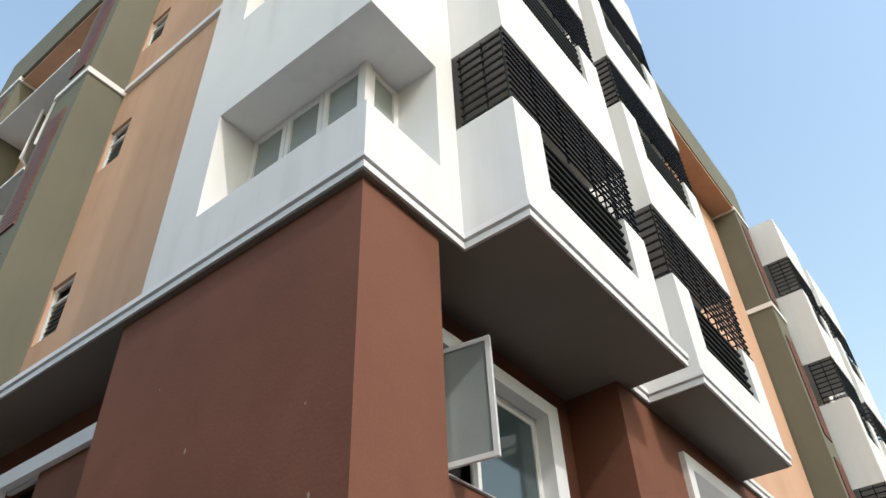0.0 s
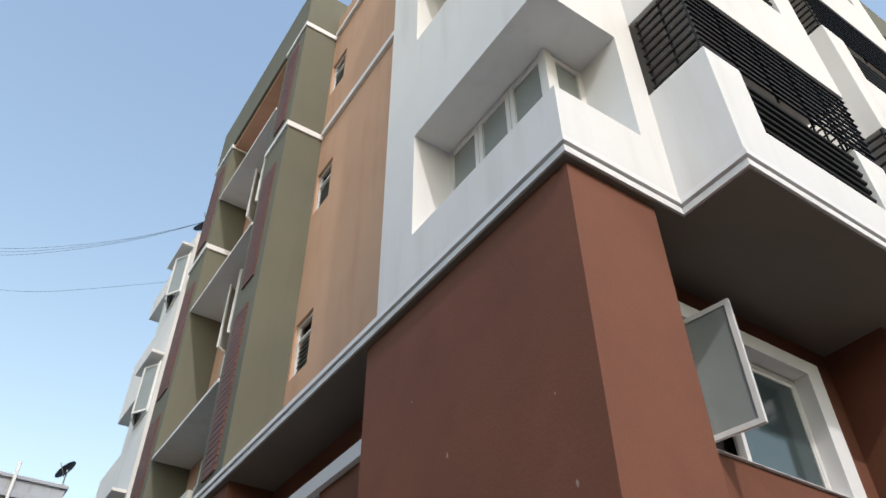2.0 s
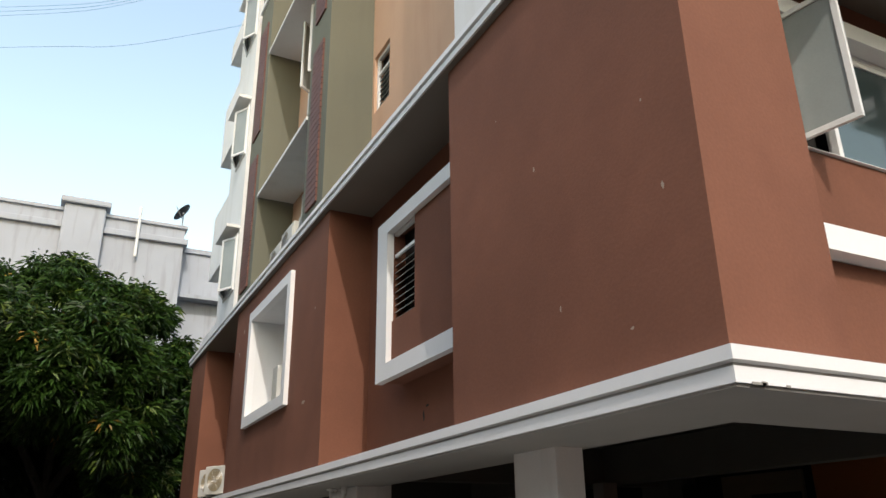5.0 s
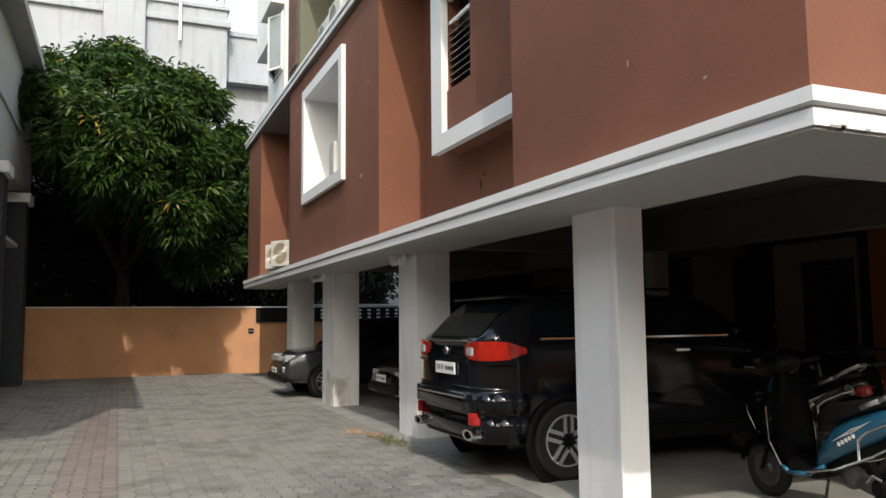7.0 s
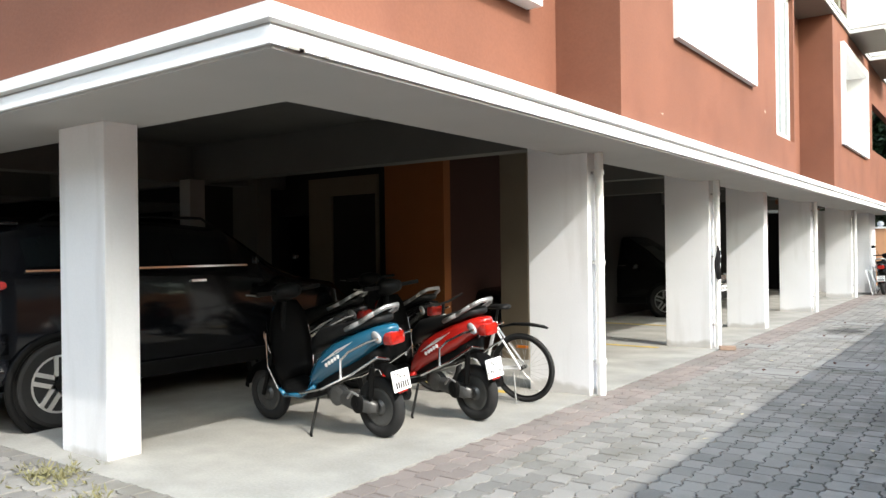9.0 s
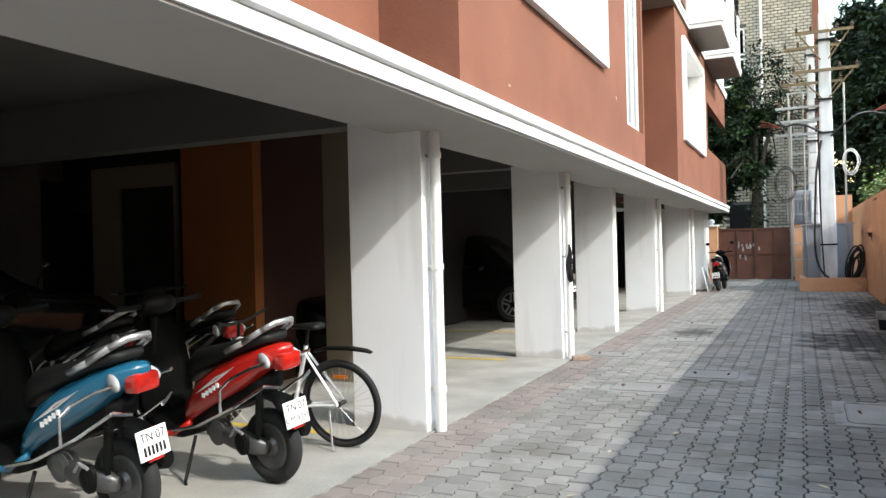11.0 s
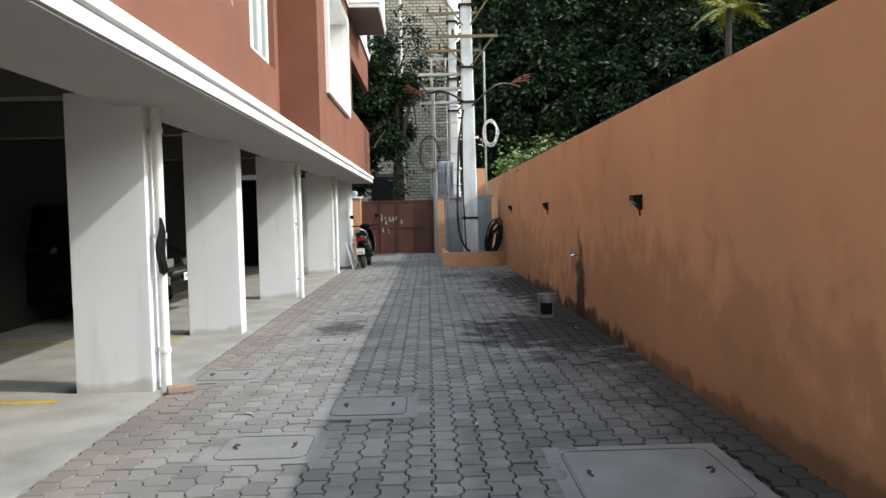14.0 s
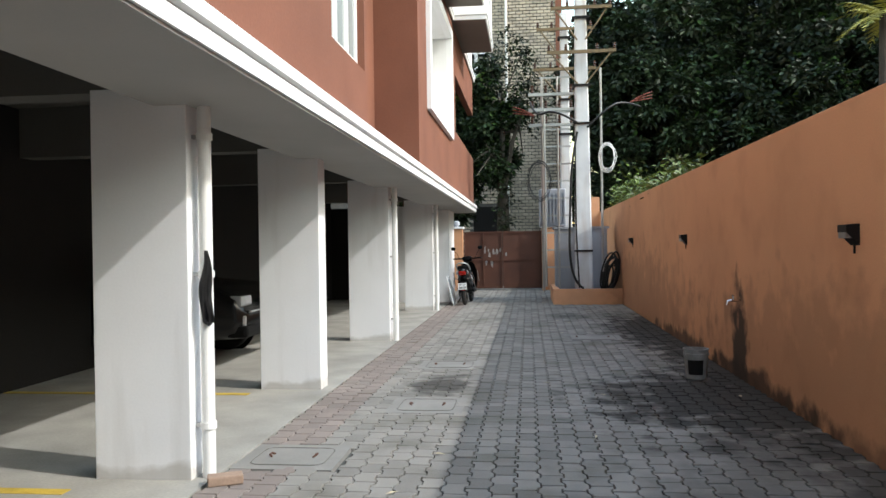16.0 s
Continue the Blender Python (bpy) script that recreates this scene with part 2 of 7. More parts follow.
def fascia(z0, z1, pts):
    """Two stepped bands with a groove between, along a polyline in plan; outward is to the right of travel."""
    bm = bmesh.new()
    h = z1 - z0
    prof = [(-0.04, z0), (0.0, z0), (0.0, z0 + h * 0.42), (-0.025, z0 + h * 0.45), (-0.025, z0 + h * 0.52), (0.022, z0 + h * 0.56), (0.022, z1 - 0.012), (-0.06, z1)]
    n = len(pts)
    rings = []
    for i, p in enumerate(pts):
        p = Vector(p)
        ds = []
        if i > 0:
            ds.append((p - Vector(pts[i - 1])).normalized())
        if i < n - 1:
            ds.append((Vector(pts[i + 1]) - p).normalized())
        ns = [Vector((d.y, -d.x)) for d in ds]
        off = ns[0] if len(ns) == 1 else (ns[0] + ns[1]) / (1 + ns[0].dot(ns[1]))
        rings.append([bm.verts.new((p.x + off.x * o, p.y + off.y * o, z)) for o, z in prof])
    for a, b in zip(rings[:-1], rings[1:]):
        k = len(a)
        for i in range(k):
            bm.faces.new((a[i], b[i], b[(i + 1) % k], a[(i + 1) % k]))
    bm.faces.new(rings[0])
    bm.faces.new(list(reversed(rings[-1])))
    bmesh.ops.recalc_face_normals(bm, faces=bm.faces)
    return bm


bpart("lower_fascia", fascia(2.468, F1T - 0.01, [(FARX, CY), (CX, CY), (CX, FARY)]), M_TRIM, "stepped white fascia band, chipped at the corner")

# columns of the parking
def column(x0, x1, y0, y1, paint=None, top=2.57):
    return bpart("column", B(x0, x1, y0, y1, -0.02, top, bevel=0.008), paint or M_COLUMN, "white painted column with a scuffed grey foot")


for x0, x1 in ((-6.99, -6.36), (-11.55, -10.85), (-15.98, -15.15), (-19.4, -18.75)):
    column(x0, x1, 4.36, 4.63 if x0 > -7 else 4.85)
COLS_A = (8.45, 12.65, 15.8, 19.9, 25.5)
for y in COLS_A:
    column(-5.27 if y > 9 else -5.22, -4.53 if y < 9 else -4.61, y, y + 0.27)
column(-6.5, -4.5, 28.2, 29.6)
# Pale column paint dimmed to hold the indoor shade in its colour.
M_POST = mat("dimmed_inner_column", (0.22, 0.215, 0.20), 0.85, vary=0.1)
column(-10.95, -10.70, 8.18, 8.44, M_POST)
# Deep columns share the ceiling's shade-darkened colour.
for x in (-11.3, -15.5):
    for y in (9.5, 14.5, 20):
        column(x - 0.1, x + 0.5, y, y + 0.3, M_CEILSHADE, CEIL + 0.003)

# first storey, terracotta
def brown(bm, label=""):
    return bpart("wall_panel", bm, M_BROWN, label)


ZB = F1T - 0.01
brown(B(-7.1, CX - 0.075, CY + 0.075, 4.8, ZB, 6.25))                       # corner pillar block
brown(W('y', 4.5, 4.7, -10.88, -7.1, ZB, 6.25, [(-9.4, -8.75, 4.2, 5.42)]))
brown(W('y', 3.85, 4.6, -16.75, -10.88, ZB, 6.25, [(-15.17, -12.68, 3.87, 5.71)]))
brown(B(-20.2, -16.75, 4.5, 4.7, ZB, 6.25))
brown(B(-22.1, -20.2, 3.85, 4.7, ZB, 6.25))
brown(W('x', -4.81, -4.61, 4.8, 7.96, ZB, 6.25, [(5.29, 7.45, 3.65, 5.89)]))
brown(W('x', -4.7, -3.95, 7.96, 15.25, ZB, 6.25, [(9.51, 12.37, 3.85, 5.75), (13.9, 15.15, 3.2, 5.6)]))
brown(B(-4.8, -4.6, 15.25, 18.85, ZB, 6.25))
brown(W('x', -4.7, -3.95, 18.85, 24.6, ZB, 6.25, [(19.95, 23.35, 3.81, 5.73)]))
brown(B(-4.1, -3.95, 24.6, 30.0, ZB, 4.0))
brown(B(-6.0, -3.95, 29.85, 30.0, ZB, 4.0))
brown(B(-4.1, -3.95, 24.6, 30.0, 5.25, 6.25))
brown(B(-6.4, -6.2, 24.6, 30.0, ZB, 6.25))


def white_box_window(axis, front, back, u0, u1, z0, z1, w=0.18, out=0.07):
    """A framed deep niche: projecting white frame, white lining and back."""
    win = part("niche_window", W(axis, front - out, front + 0.05, u0, u1, z0, z1, [(u0 + w, u1 - w, z0 + w, z1 - w)]) if axis == 'y'
               else W(axis, front + out, front - 0.05, u0, u1, z0, z1, [(u0 + w, u1 - w, z0 + w, z1 - w)]), M_TRIM, bld, "projecting white plaster frame round a deep niche")
    bm = bmesh.new()
    a, b, c, d = u0 + w, u1 - w, z0 + w, z1 - w
    s = 1 if axis == 'y' else -1
    p0, p1 = front + 0.05 * s, back
    for q in ((a - 0.03, a, c - 0.03, d + 0.03), (b, b + 0.03, c - 0.03, d + 0.03), (a, b, c - 0.03, c), (a, b, d, d + 0.03)):
        if axis == 'y':
            box(bm, q[0], q[1], p0, p1, q[2], q[3])
        else:
            box(bm, p0, p1, q[0], q[1], q[2], q[3])
    if axis == 'y':
        box(bm, a, b, p1 - 0.03, p1, c, d)
    else:
        box(bm, p1, p1 + 0.03, a, b, c, d)
    part("lining", bm, M_WHITE, win)
    return win


white_box_window('y', 3.85, 4.5, -15.32, -12.53, 3.72, 5.86)
white_box_window('x', -3.95, -4.6, 9.36, 12.52, 3.7, 5.9)
white_box_window('x', -3.95, -4.6, 19.8, 23.5, 3.66, 5.88)

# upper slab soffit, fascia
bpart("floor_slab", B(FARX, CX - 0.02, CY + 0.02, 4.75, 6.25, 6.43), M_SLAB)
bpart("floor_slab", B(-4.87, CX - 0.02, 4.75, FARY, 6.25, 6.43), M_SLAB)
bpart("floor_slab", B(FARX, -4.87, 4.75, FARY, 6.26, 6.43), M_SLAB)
X0, XB = CX, -3.21            # wall face, balcony face
BALC = ((5.08, 7.9, 8.25), (8.68, 11.5, 11.6), (20.8, 23.0, 23.1), (24.0, 26.6, 26.8))
path2 = [(FARX, CY), (CX, CY)]
for y0, y1, ye in BALC:
    path2 += [(CX, y0), (XB, y0), (XB, ye), (CX, ye)]
path2 += [(CX, FARY)]
bpart("upper_fascia", fascia(F2B, F2T, path2), M_TRIM, "stepped white fascia band")
for y0, y1, ye in BALC:
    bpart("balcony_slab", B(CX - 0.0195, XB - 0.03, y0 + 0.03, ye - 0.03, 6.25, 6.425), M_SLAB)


# white corner bay: notch with a corner window on each floor
NX, NY, DEPTH = -6.15, 5.06, 0.52


def corner_bay(x_in, x_out, notch_x, y_end, mirror=False, base=7.08, pitch=PITCH, top=ROOF + 0.4):
    def bay(*b):
        return bpart("bay_wall", B(*b), M_WHITE, "white plastered bay with corner window niches")

    holes_b = []
    for k in range(3):
        z0 = base + pitch * k
        holes_b.append((min(notch_x, x_out), max(notch_x, x_out), z0, z0 + 1.54))
    zs = [F2T - 0.005]
    for h in holes_b:
        zs += [h[2], h[3]]
    zs.append(top)
    lo, hi = min(x_in, x_out), max(x_in, x_out)
    # solid storeys
    for a, b in zip(zs[0::2], zs[1::2]):
        wall = bay(lo, hi, CY, y_end, a, b)
    # beside the notch
    for h in holes_b:
        n0, n1 = sorted((x_in, notch_x))
        bay(n0, n1, CY, y_end, h[2], h[3])
    for h in holes_b:
        n0, n1 = sorted((x_out, x_out - 1.2 if not mirror else x_out + 1.2))
        bay(n0, n1, y_end - 0.3, y_end, h[2], h[3])
    for h in holes_b:
        s = -1 if not mirror else 1
        cxw = x_out + s * 0.55
        yb = CY + DEPTH
        # back walls of the niche are the window itself
        win = part("corner_window", B(min(notch_x, cxw), max(notch_x, cxw), yb + 0.05, yb + 0.08, h[2], h[3]), M_INSHADE, bld)
        bm = bmesh.new()
        n = 3
        w = (cxw - notch_x) / n
        for i in range(n):
            a, b = sorted((notch_x + w * i, notch_x + w * (i + 1)))
            slab_holes(bm, 'y', yb - 0.03, yb + 0.03, a + 0.005, b - 0.005, h[2] + 0.02, h[3] - 0.02, [(a + 0.07, b - 0.07, h[2] + 0.1, h[3] - 0.09)])
        box(bm, cxw - 0.05, cxw + 0.05, yb - 0.04, yb + 0.06, h[2], h[3])
        slab_holes(bm, 'x', cxw - 0.03, cxw + 0.03, yb + 0.06, y_end - 0.3, h[2] + 0.02, h[3] - 0.02, [(yb + 0.12, y_end - 0.37, h[2] + 0.1, h[3] - 0.09)])
        part("frame", bm, M_FRAME, win, "white window frame")
        for i in range(n):
            a, b = sorted((notch_x + w * i, notch_x + w * (i + 1)))
            part("pane", B(a + 0.06, b - 0.06, yb - 0.004, yb + 0.004, h[2] + 0.09, h[3] - 0.08), M_GLASSF, win)
        part("pane", B(cxw - 0.004, cxw + 0.004, yb + 0.1, y_end - 0.35, h[2] + 0.09, h[3] - 0.08), M_GLASSF, win)
        # solid behind the windows
        bpart("niche_core", B(min(notch_x, cxw - 0.1 * s * -1), max(notch_x, cxw - 0.1 * s * -1), yb + 0.3, y_end, h[2], h[3]), M_INSHADE)
    return wall


corner_bay(-6.8, CX, NX, NY + 0.02)
corner_bay(-17.0, -20.6, -18.9, 5.1, mirror=True, base=6.6, pitch=3.3, top=15.4)

# main core of the upper floors
bpart("core_wall", B(-16.9, -5.2, 5.08, 29.8, 6.43, ROOF + 0.2), M_WHITE)
bpart("core_wall", B(-20.5, -16.9, 5.103, 29.8, 6.43, 15.2), M_WHITE)
bpart("roof", B(-16.9, -5.2, 5.08, 29.8, ROOF + 0.2, ROOF + 0.5), M_CONC)

# apricot stretch
orange_windows = [(-11.05, -10.42, 8.1 + PITCH * k + 0.1 * k, 9.15 + PITCH * k + 0.1 * k) for k in range(3)]
bpart("apricot_wall", W('y', 4.55, 5.1, -11.12, -6.8, 6.43, 18.2, orange_windows), M_ORANGE, "apricot plastered wall with small bathroom windows")
bpart("apricot_wall", B(-15.6, -12.2, 4.55, 5.1, 6.43, 17.4), M_ORANGE)
bpart("apricot_wall", B(-5.1, -4.6, 11.6, 19.5, 6.43, 17.4), M_ORANGE)


def trim_line(x0, x1, y0, y1, z):
    bpart("trim", B(x0, x1, y0, y1, z, z + 0.14), M_TRIM)


for z in (13.8, 17.35):
    trim_line(-11.0, -6.82, 4.48, 4.56, z)


def pier(x0, x1, y0, y1, side):
    """Olive pier with a slatted panel; side: the face that carries the slats."""
    p = bpart("pier", B(x0, x1, y0, y1, 6.43, 17.4), M_OLIVE, "olive plastered pier with red-brown slatted panels")
    for z in (13.8, 17.35):
        bm = bmesh.new()
        box(bm, x0 - 0.04, x1 + 0.04, y0 - 0.04, y1 + 0.04, z, z + 0.14)
        part("trim", bm, M_TRIM, p)
    for z0, z1 in ((6.6, 9.6), (10.15, 13.1), (14.25, 17.0)):
        n = int((z1 - z0) / 0.11)
        for i in range(n):
            z = z0 + i * 0.11
            if side == 'y':
                bm = B(x0 + 0.22, x1 - 0.28, y0 - 0.03, y0 + 0.01, z, z + 0.095)
            else:
                bm = B(x1 - 0.01, x1 + 0.03, y0 + 0.25, y1 - 0.25, z, z + 0.095)
            part("slat", bm, M_WOOD, p)
    return p


pier(-12.15, -11.12, 3.8, 5.0, 'y')
pier(-16.75, -15.6, 3.8, 5.0, 'y')
pier(-4.9, -3.94, 19.55, 20.65, 'x')
bpart("roof_beam", B(-16.8, -11.1, 3.78, 5.1, 17.49, 19.0), M_OLIVE, "olive roof beam")
bpart("roof_soffit", B(-15.6, -12.15, 3.85, 4.6, 17.40, 17.485), M_ORANGE)
bpart("roof_beam", B(-5.1, -3.92, 11.6, 20.7, 17.49, 19.0), M_OLIVE)
bpart("roof_soffit", B(-4.7, -3.95, 11.6, 19.5, 17.40, 17.485), M_ORANGE)


# balconies
def bar(parent, *b):
    part("bar", B(*b), M_BLACK, parent)


def grille_front(parent, x, y0, y1, z0, z1, z_low, n0, n1):
    """Black horizontal bars over the opening, down into the notch."""
    z = z0 + 0.04
    while z < z1 - 0.02:
        bar(parent, x - 0.012, x + 0.012, y0, y1, z, z + 0.014)
        z += 0.108
    for y in np.linspace(y0, y1, 6):
        part("upright", B(x - 0.03, x - 0.0125, y - 0.012, y + 0.012, z0, z1), M_BLACK, parent)
    z = z_low + 0.05
    while z < z0 - 0.03:
        bm = bmesh.new()
        rod(bm, (x - 0.05, n0, z), (x - 0.05, n1, z), 0.03, 8)
        part("bar", bm, M_BLACK, parent)
        z += 0.125
    for y in (n0 + 0.03, (n0 + n1) / 2, n1 - 0.03):
        part("upright", B(x - 0.1, x - 0.081, y - 0.012, y + 0.012, z_low, z0), M_BLACK, parent)


def balcony(y0, y1, k, top=False):
    zb = 6.43 if k == 0 else 5.63 + PITCH * k          # underside of the box
    zl, zh = 6.96 + PITCH * k, 7.86 + PITCH * k
    zt = 9.08 + PITCH * k
    b = bpart("balcony", W('x', XB - 0.12, XB, y0, y1, zb, zh, [(y0 + 0.5, y1 - 0.52, zl, zh + 1)]), M_WHITE, "white balcony box with black bar grille")
    part("side_wall", B(X0 - 1.3, XB - 0.12, y0, y0 + 0.12, zb, zh), M_WHITE, b)
    part("side_wall", B(X0 - 1.3, XB - 0.12, y1 - 0.12, y1, zb, zh), M_WHITE, b)
    if k:
        part("floor_slab", B(X0 - 1.3, XB - 0.12, y0 + 0.12, y1 - 0.12, zb, zb + 0.15), M_WHITE, b)
    grille_front(b, XB - 0.015, y0 + 0.02, y1 - 0.02, zh, zt, zl, y0 + 0.5, y1 - 0.52)
    z = zh + 0.05
    while z < zt - 0.02:
        bar(b, X0 + 0.06, XB - 0.03, y0 + 0.015, y0 + 0.037, z, z + 0.026)
        z += 0.135
    for x in (X0 + 0.08, X0 + 0.38):
        part("upright", B(x - 0.012, x + 0.012, y0 + 0.038, y0 + 0.055, zh, zt), M_BLACK, b)
    for z in np.linspace(zh + 0.1, zt - 0.1, 9):
        bar(b, X0 + 0.06, XB - 0.03, y1 - 0.04, y1 - 0.02, z, z + 0.018)
    for x in np.linspace(X0 + 0.08, XB - 0.06, 7):
        part("upright", B(x - 0.01, x + 0.01, y1 - 0.06, y1 - 0.041, zh, zt), M_BLACK, b)
    return b


for y0, y1, ye in BALC:
    for k in range(3):
        balcony(y0, y1, k)
    zc = 5.63 + PITCH * 3
    bpart("balcony_parapet", B(X0 - 1.3, XB, y0, y1, zc, zc + 1.5), M_WHITE)
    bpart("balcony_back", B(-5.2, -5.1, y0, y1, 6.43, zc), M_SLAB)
bpart("bay_link", B(-5.2, X0 - 0.05, 7.9, 8.68, 6.43, ROOF), M_WHITE)
bpart("bay_link", B(-5.2, X0 - 0.05, 23.0, 24.0, 6.43, ROOF), M_WHITE)
bpart("bay_link", B(-5.2, X0 - 0.05, 26.6, 30.0, 6.43, ROOF), M_WHITE)

# ---- ground ----
solo("ground", B(-300, 300, -300, 300, -0.5, -0.03), M_DIRT, "bare dark soil under and around the paving", "ground", kind="structure")
slab = solo("parking_floor", B(-24, -4.49, 4.15, 29.6, -0.03, 0.0), M_CONC, "worn pale concrete floor of the open parking", "floor", kind="structure")

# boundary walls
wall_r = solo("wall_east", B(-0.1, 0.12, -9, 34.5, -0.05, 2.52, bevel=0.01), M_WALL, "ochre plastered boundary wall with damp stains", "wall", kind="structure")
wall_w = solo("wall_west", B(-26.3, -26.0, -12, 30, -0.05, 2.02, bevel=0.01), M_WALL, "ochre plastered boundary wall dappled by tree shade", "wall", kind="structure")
solo("trim_coping_west", B(-26.34, -25.96, -12, 30, 2.021, 2.06), M_TRIM, "thin white coping on the boundary wall", "coping", kind="structure")
screen = thing("vent_screen", "dark panel with a white perforated screen above the boundary wall", "screen", at=(-25.95, 4.7, 0))
part("backing", B(-0.05, 0.0, 0.0, 7.0, 1.56, 2.02), M_BLACK, screen)
part("rail", B(-0.04, 0.02, 1.3, 7.0, 2.07, 2.13), M_TRIM, screen)
for k in range(3):
    for q in range(16):
        part("bead", B(0.001, 0.02, 1.75 + q * 0.32, 1.86 + q * 0.32, 1.66 + k * 0.12, 1.72 + k * 0.12), M_TRIM, screen)
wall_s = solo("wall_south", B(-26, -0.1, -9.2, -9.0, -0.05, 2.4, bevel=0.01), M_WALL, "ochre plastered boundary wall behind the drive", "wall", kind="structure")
# unseen plain walls added to close off low sky behind and beside the walk
M_SKYBLOCK = mat("aged_skyblock_render", (0.30, 0.28, 0.25), 0.9, vary=0.2, scale=0.4, bump=0.1, dirt=(0.18, 0.17, 0.15), dirt_amount=0.6, streak=1)
solo("wall_skyblock_south", B(-26, 14, -12.4, -12.0, -0.05, 11.0), M_SKYBLOCK, "plain weathered unseen wall, added to block low sky light", "wall", kind="structure")
solo("wall_skyblock_east", B(15.0, 15.4, -12.0, 21.0, -0.05, 8.5), M_SKYBLOCK, "plain weathered unseen wall, added to block low sky light", "wall", kind="structure")
# ---- windows, canopies, pipes and air conditioners on the building ----
def window(parent, axis, plane, out, u0, u1, z0, z1, sashes=2, glass=None, frame=0.05, opened=(), name="window", label=""):
    """Framed window in an opening. plane: face of the frame; out: +1 or -1, the way it looks; opened: {sash: degrees}."""
    glass = glass or M_GLASSF
    d = 0.06 * out

    def bx(ua, ub, da, db, za, zb):
        return (ua, ub, plane + da, plane + db, za, zb) if axis == 'y' else (plane + da, plane + db, ua, ub, za, zb)
    win = part(name, B(*bx(u0, u1, -d * 4, -d * 3.6, z0, z1)), M_INSHADE, parent, label)
    bm = bmesh.new()
    slab_holes(bm, axis, plane - d, plane, u0, u1, z0, z1, [(u0 + frame, u1 - frame, z0 + frame, z1 - frame)])
    w = (u1 - u0) / sashes
    for i in range(1, sashes):
        box(bm, *bx(u0 + w * i - 0.02, u0 + w * i + 0.02, -d, 0, z0 + frame, z1 - frame))
    part("frame", bm, M_FRAME, win, "white window frame")
    opened = dict(opened)
    for i in range(sashes):
        a, b = u0 + w * i + 0.03, u0 + w * (i + 1) - 0.03
        deg = opened.get(i, 0)
        hinge = a if deg >= 0 else b
        sw = b - a
        s = 1 if deg >= 0 else -1
        bmf, bmg = bmesh.new(), bmesh.new()
        za, zb = z0 + frame, z1 - frame
        for q in ((0, 0.045, za, zb), (sw - 0.045, sw, za, zb), (0.045, sw - 0.045, za, za + 0.045), (0.045, sw - 0.045, zb - 0.045, zb)):
            box(bmf, s * q[0], s * q[1], -0.018, 0.018, q[2], q[3])
        box(bmg, s * 0.04, s * (sw - 0.04), -0.004, 0.004, za + 0.04, zb - 0.04)
        turn = 0 if axis == 'y' else 90
        swing = -abs(deg) * s if (axis == 'y') == (out < 0) else abs(deg) * s
        m = (pose(hinge, plane - d * 0.4, 0, 0, 0, turn + swing) if axis == 'y' else pose(plane - d * 0.4, hinge, 0, 0, 0, turn + swing))
        bmf.transform(m)
        bmg.transform(m)
        part("sash", bmf, M_FRAME, win, "white sash" if not deg else "white sash standing open")
        part("pane", bmg, M_GLASSF if deg else glass, win)
    return win


# louvred window and its white frame in the recess of the south face
bpart("wall_panel", W('y', 4.241, 4.5, -9.70, -7.1, 3.56, 5.56, [(-9.43, -7.2, 3.73, 5.41)]), M_BROWN)
wf = part("framed_window", W('y', 4.15, 4.24, -9.74, -6.9, 3.54, 5.58, [(-9.42, -6.95, 3.74, 5.40)]), M_TRIM, bld, "projecting white plaster frame")
part("infill", W('y', 4.22, 4.49, -9.415, -6.95, 3.745, 5.395, [(-9.6, -8.75, 4.25, 5.5)]), M_BROWN, wf)
bm = bmesh.new()
slab_holes(bm, 'y', 4.25, 4.30, -9.5, -8.75, 4.2, 5.42, [(-9.45, -8.8, 4.25, 5.37)])
box(bm, -9.45, -8.8, 4.26, 4.29, 5.08, 5.12)
part("frame", bm, M_FRAME, wf)
for i in range(9):
    bm = bmesh.new()
    box(bm, -9.45, -8.8, -0.045, 0.045, -0.004, 0.004)
    bm.transform(pose(0, 4.30, 4.31 + i * 0.085, 40, 0, 0))
    part("louvre", bm, M_GLASSF, wf)
part("backing", B(-9.5, -8.75, 4.40, 4.44, 4.2, 5.42), M_BLACK, wf)

# corner recess window on the east face, one sash open
ef = part("framed_window", W('x', -4.74, -4.46, 5.3, 7.44, 3.66, 5.88, [(5.44, 7.22, 4.48, 5.72), (5.44, 7.22, 3.86, 4.475)]), M_TRIM, bld, "projecting white plaster frame")
window(bld, 'x', -4.56, 1, 5.445, 6.06, 4.485, 5.715, 1, M_GLASS, opened={0: 80}, label="casement sash swung wide open")
window(bld, 'x', -4.62, 1, 6.065, 7.215, 4.485, 5.715, 1, M_GLASS, label="fixed light with dark glass")
part("sill_panel", B(-4.73, -4.49, 5.445, 7.215, 3.865, 4.47), M_BROWN, ef)

window(bld, 'x', -4.02, 1, 13.9, 15.15, 3.2, 5.6, 3, M_GLASSF, label="tall white sliding window")

# bathroom windows in the apricot wall
for x0, x1, z0, z1 in orange_windows:
    w = part("louvred_window", B(x0, x1, 4.70, 4.74, z0, z1), M_BLACK, bld)
    bm = bmesh.new()
    slab_holes(bm, 'y', 4.60, 4.65, x0, x1, z0, z1, [(x0 + 0.05, x1 - 0.05, z0 + 0.05, z1 - 0.05)])
    box(bm, x0, x1, 4.605, 4.645, z1 - 0.35, z1 - 0.31)
    part("frame", bm, M_FRAME, w)
    for i in range(7):
        bm = B(x0 + 0.05, x1 - 0.05, -0.04, 0.04, -0.004, 0.004)
        bm.transform(pose(0, 4.66, z0 + 0.09 + i * 0.09, 40, 0, 0))
        part("louvre", bm, M_GLASSF, w)


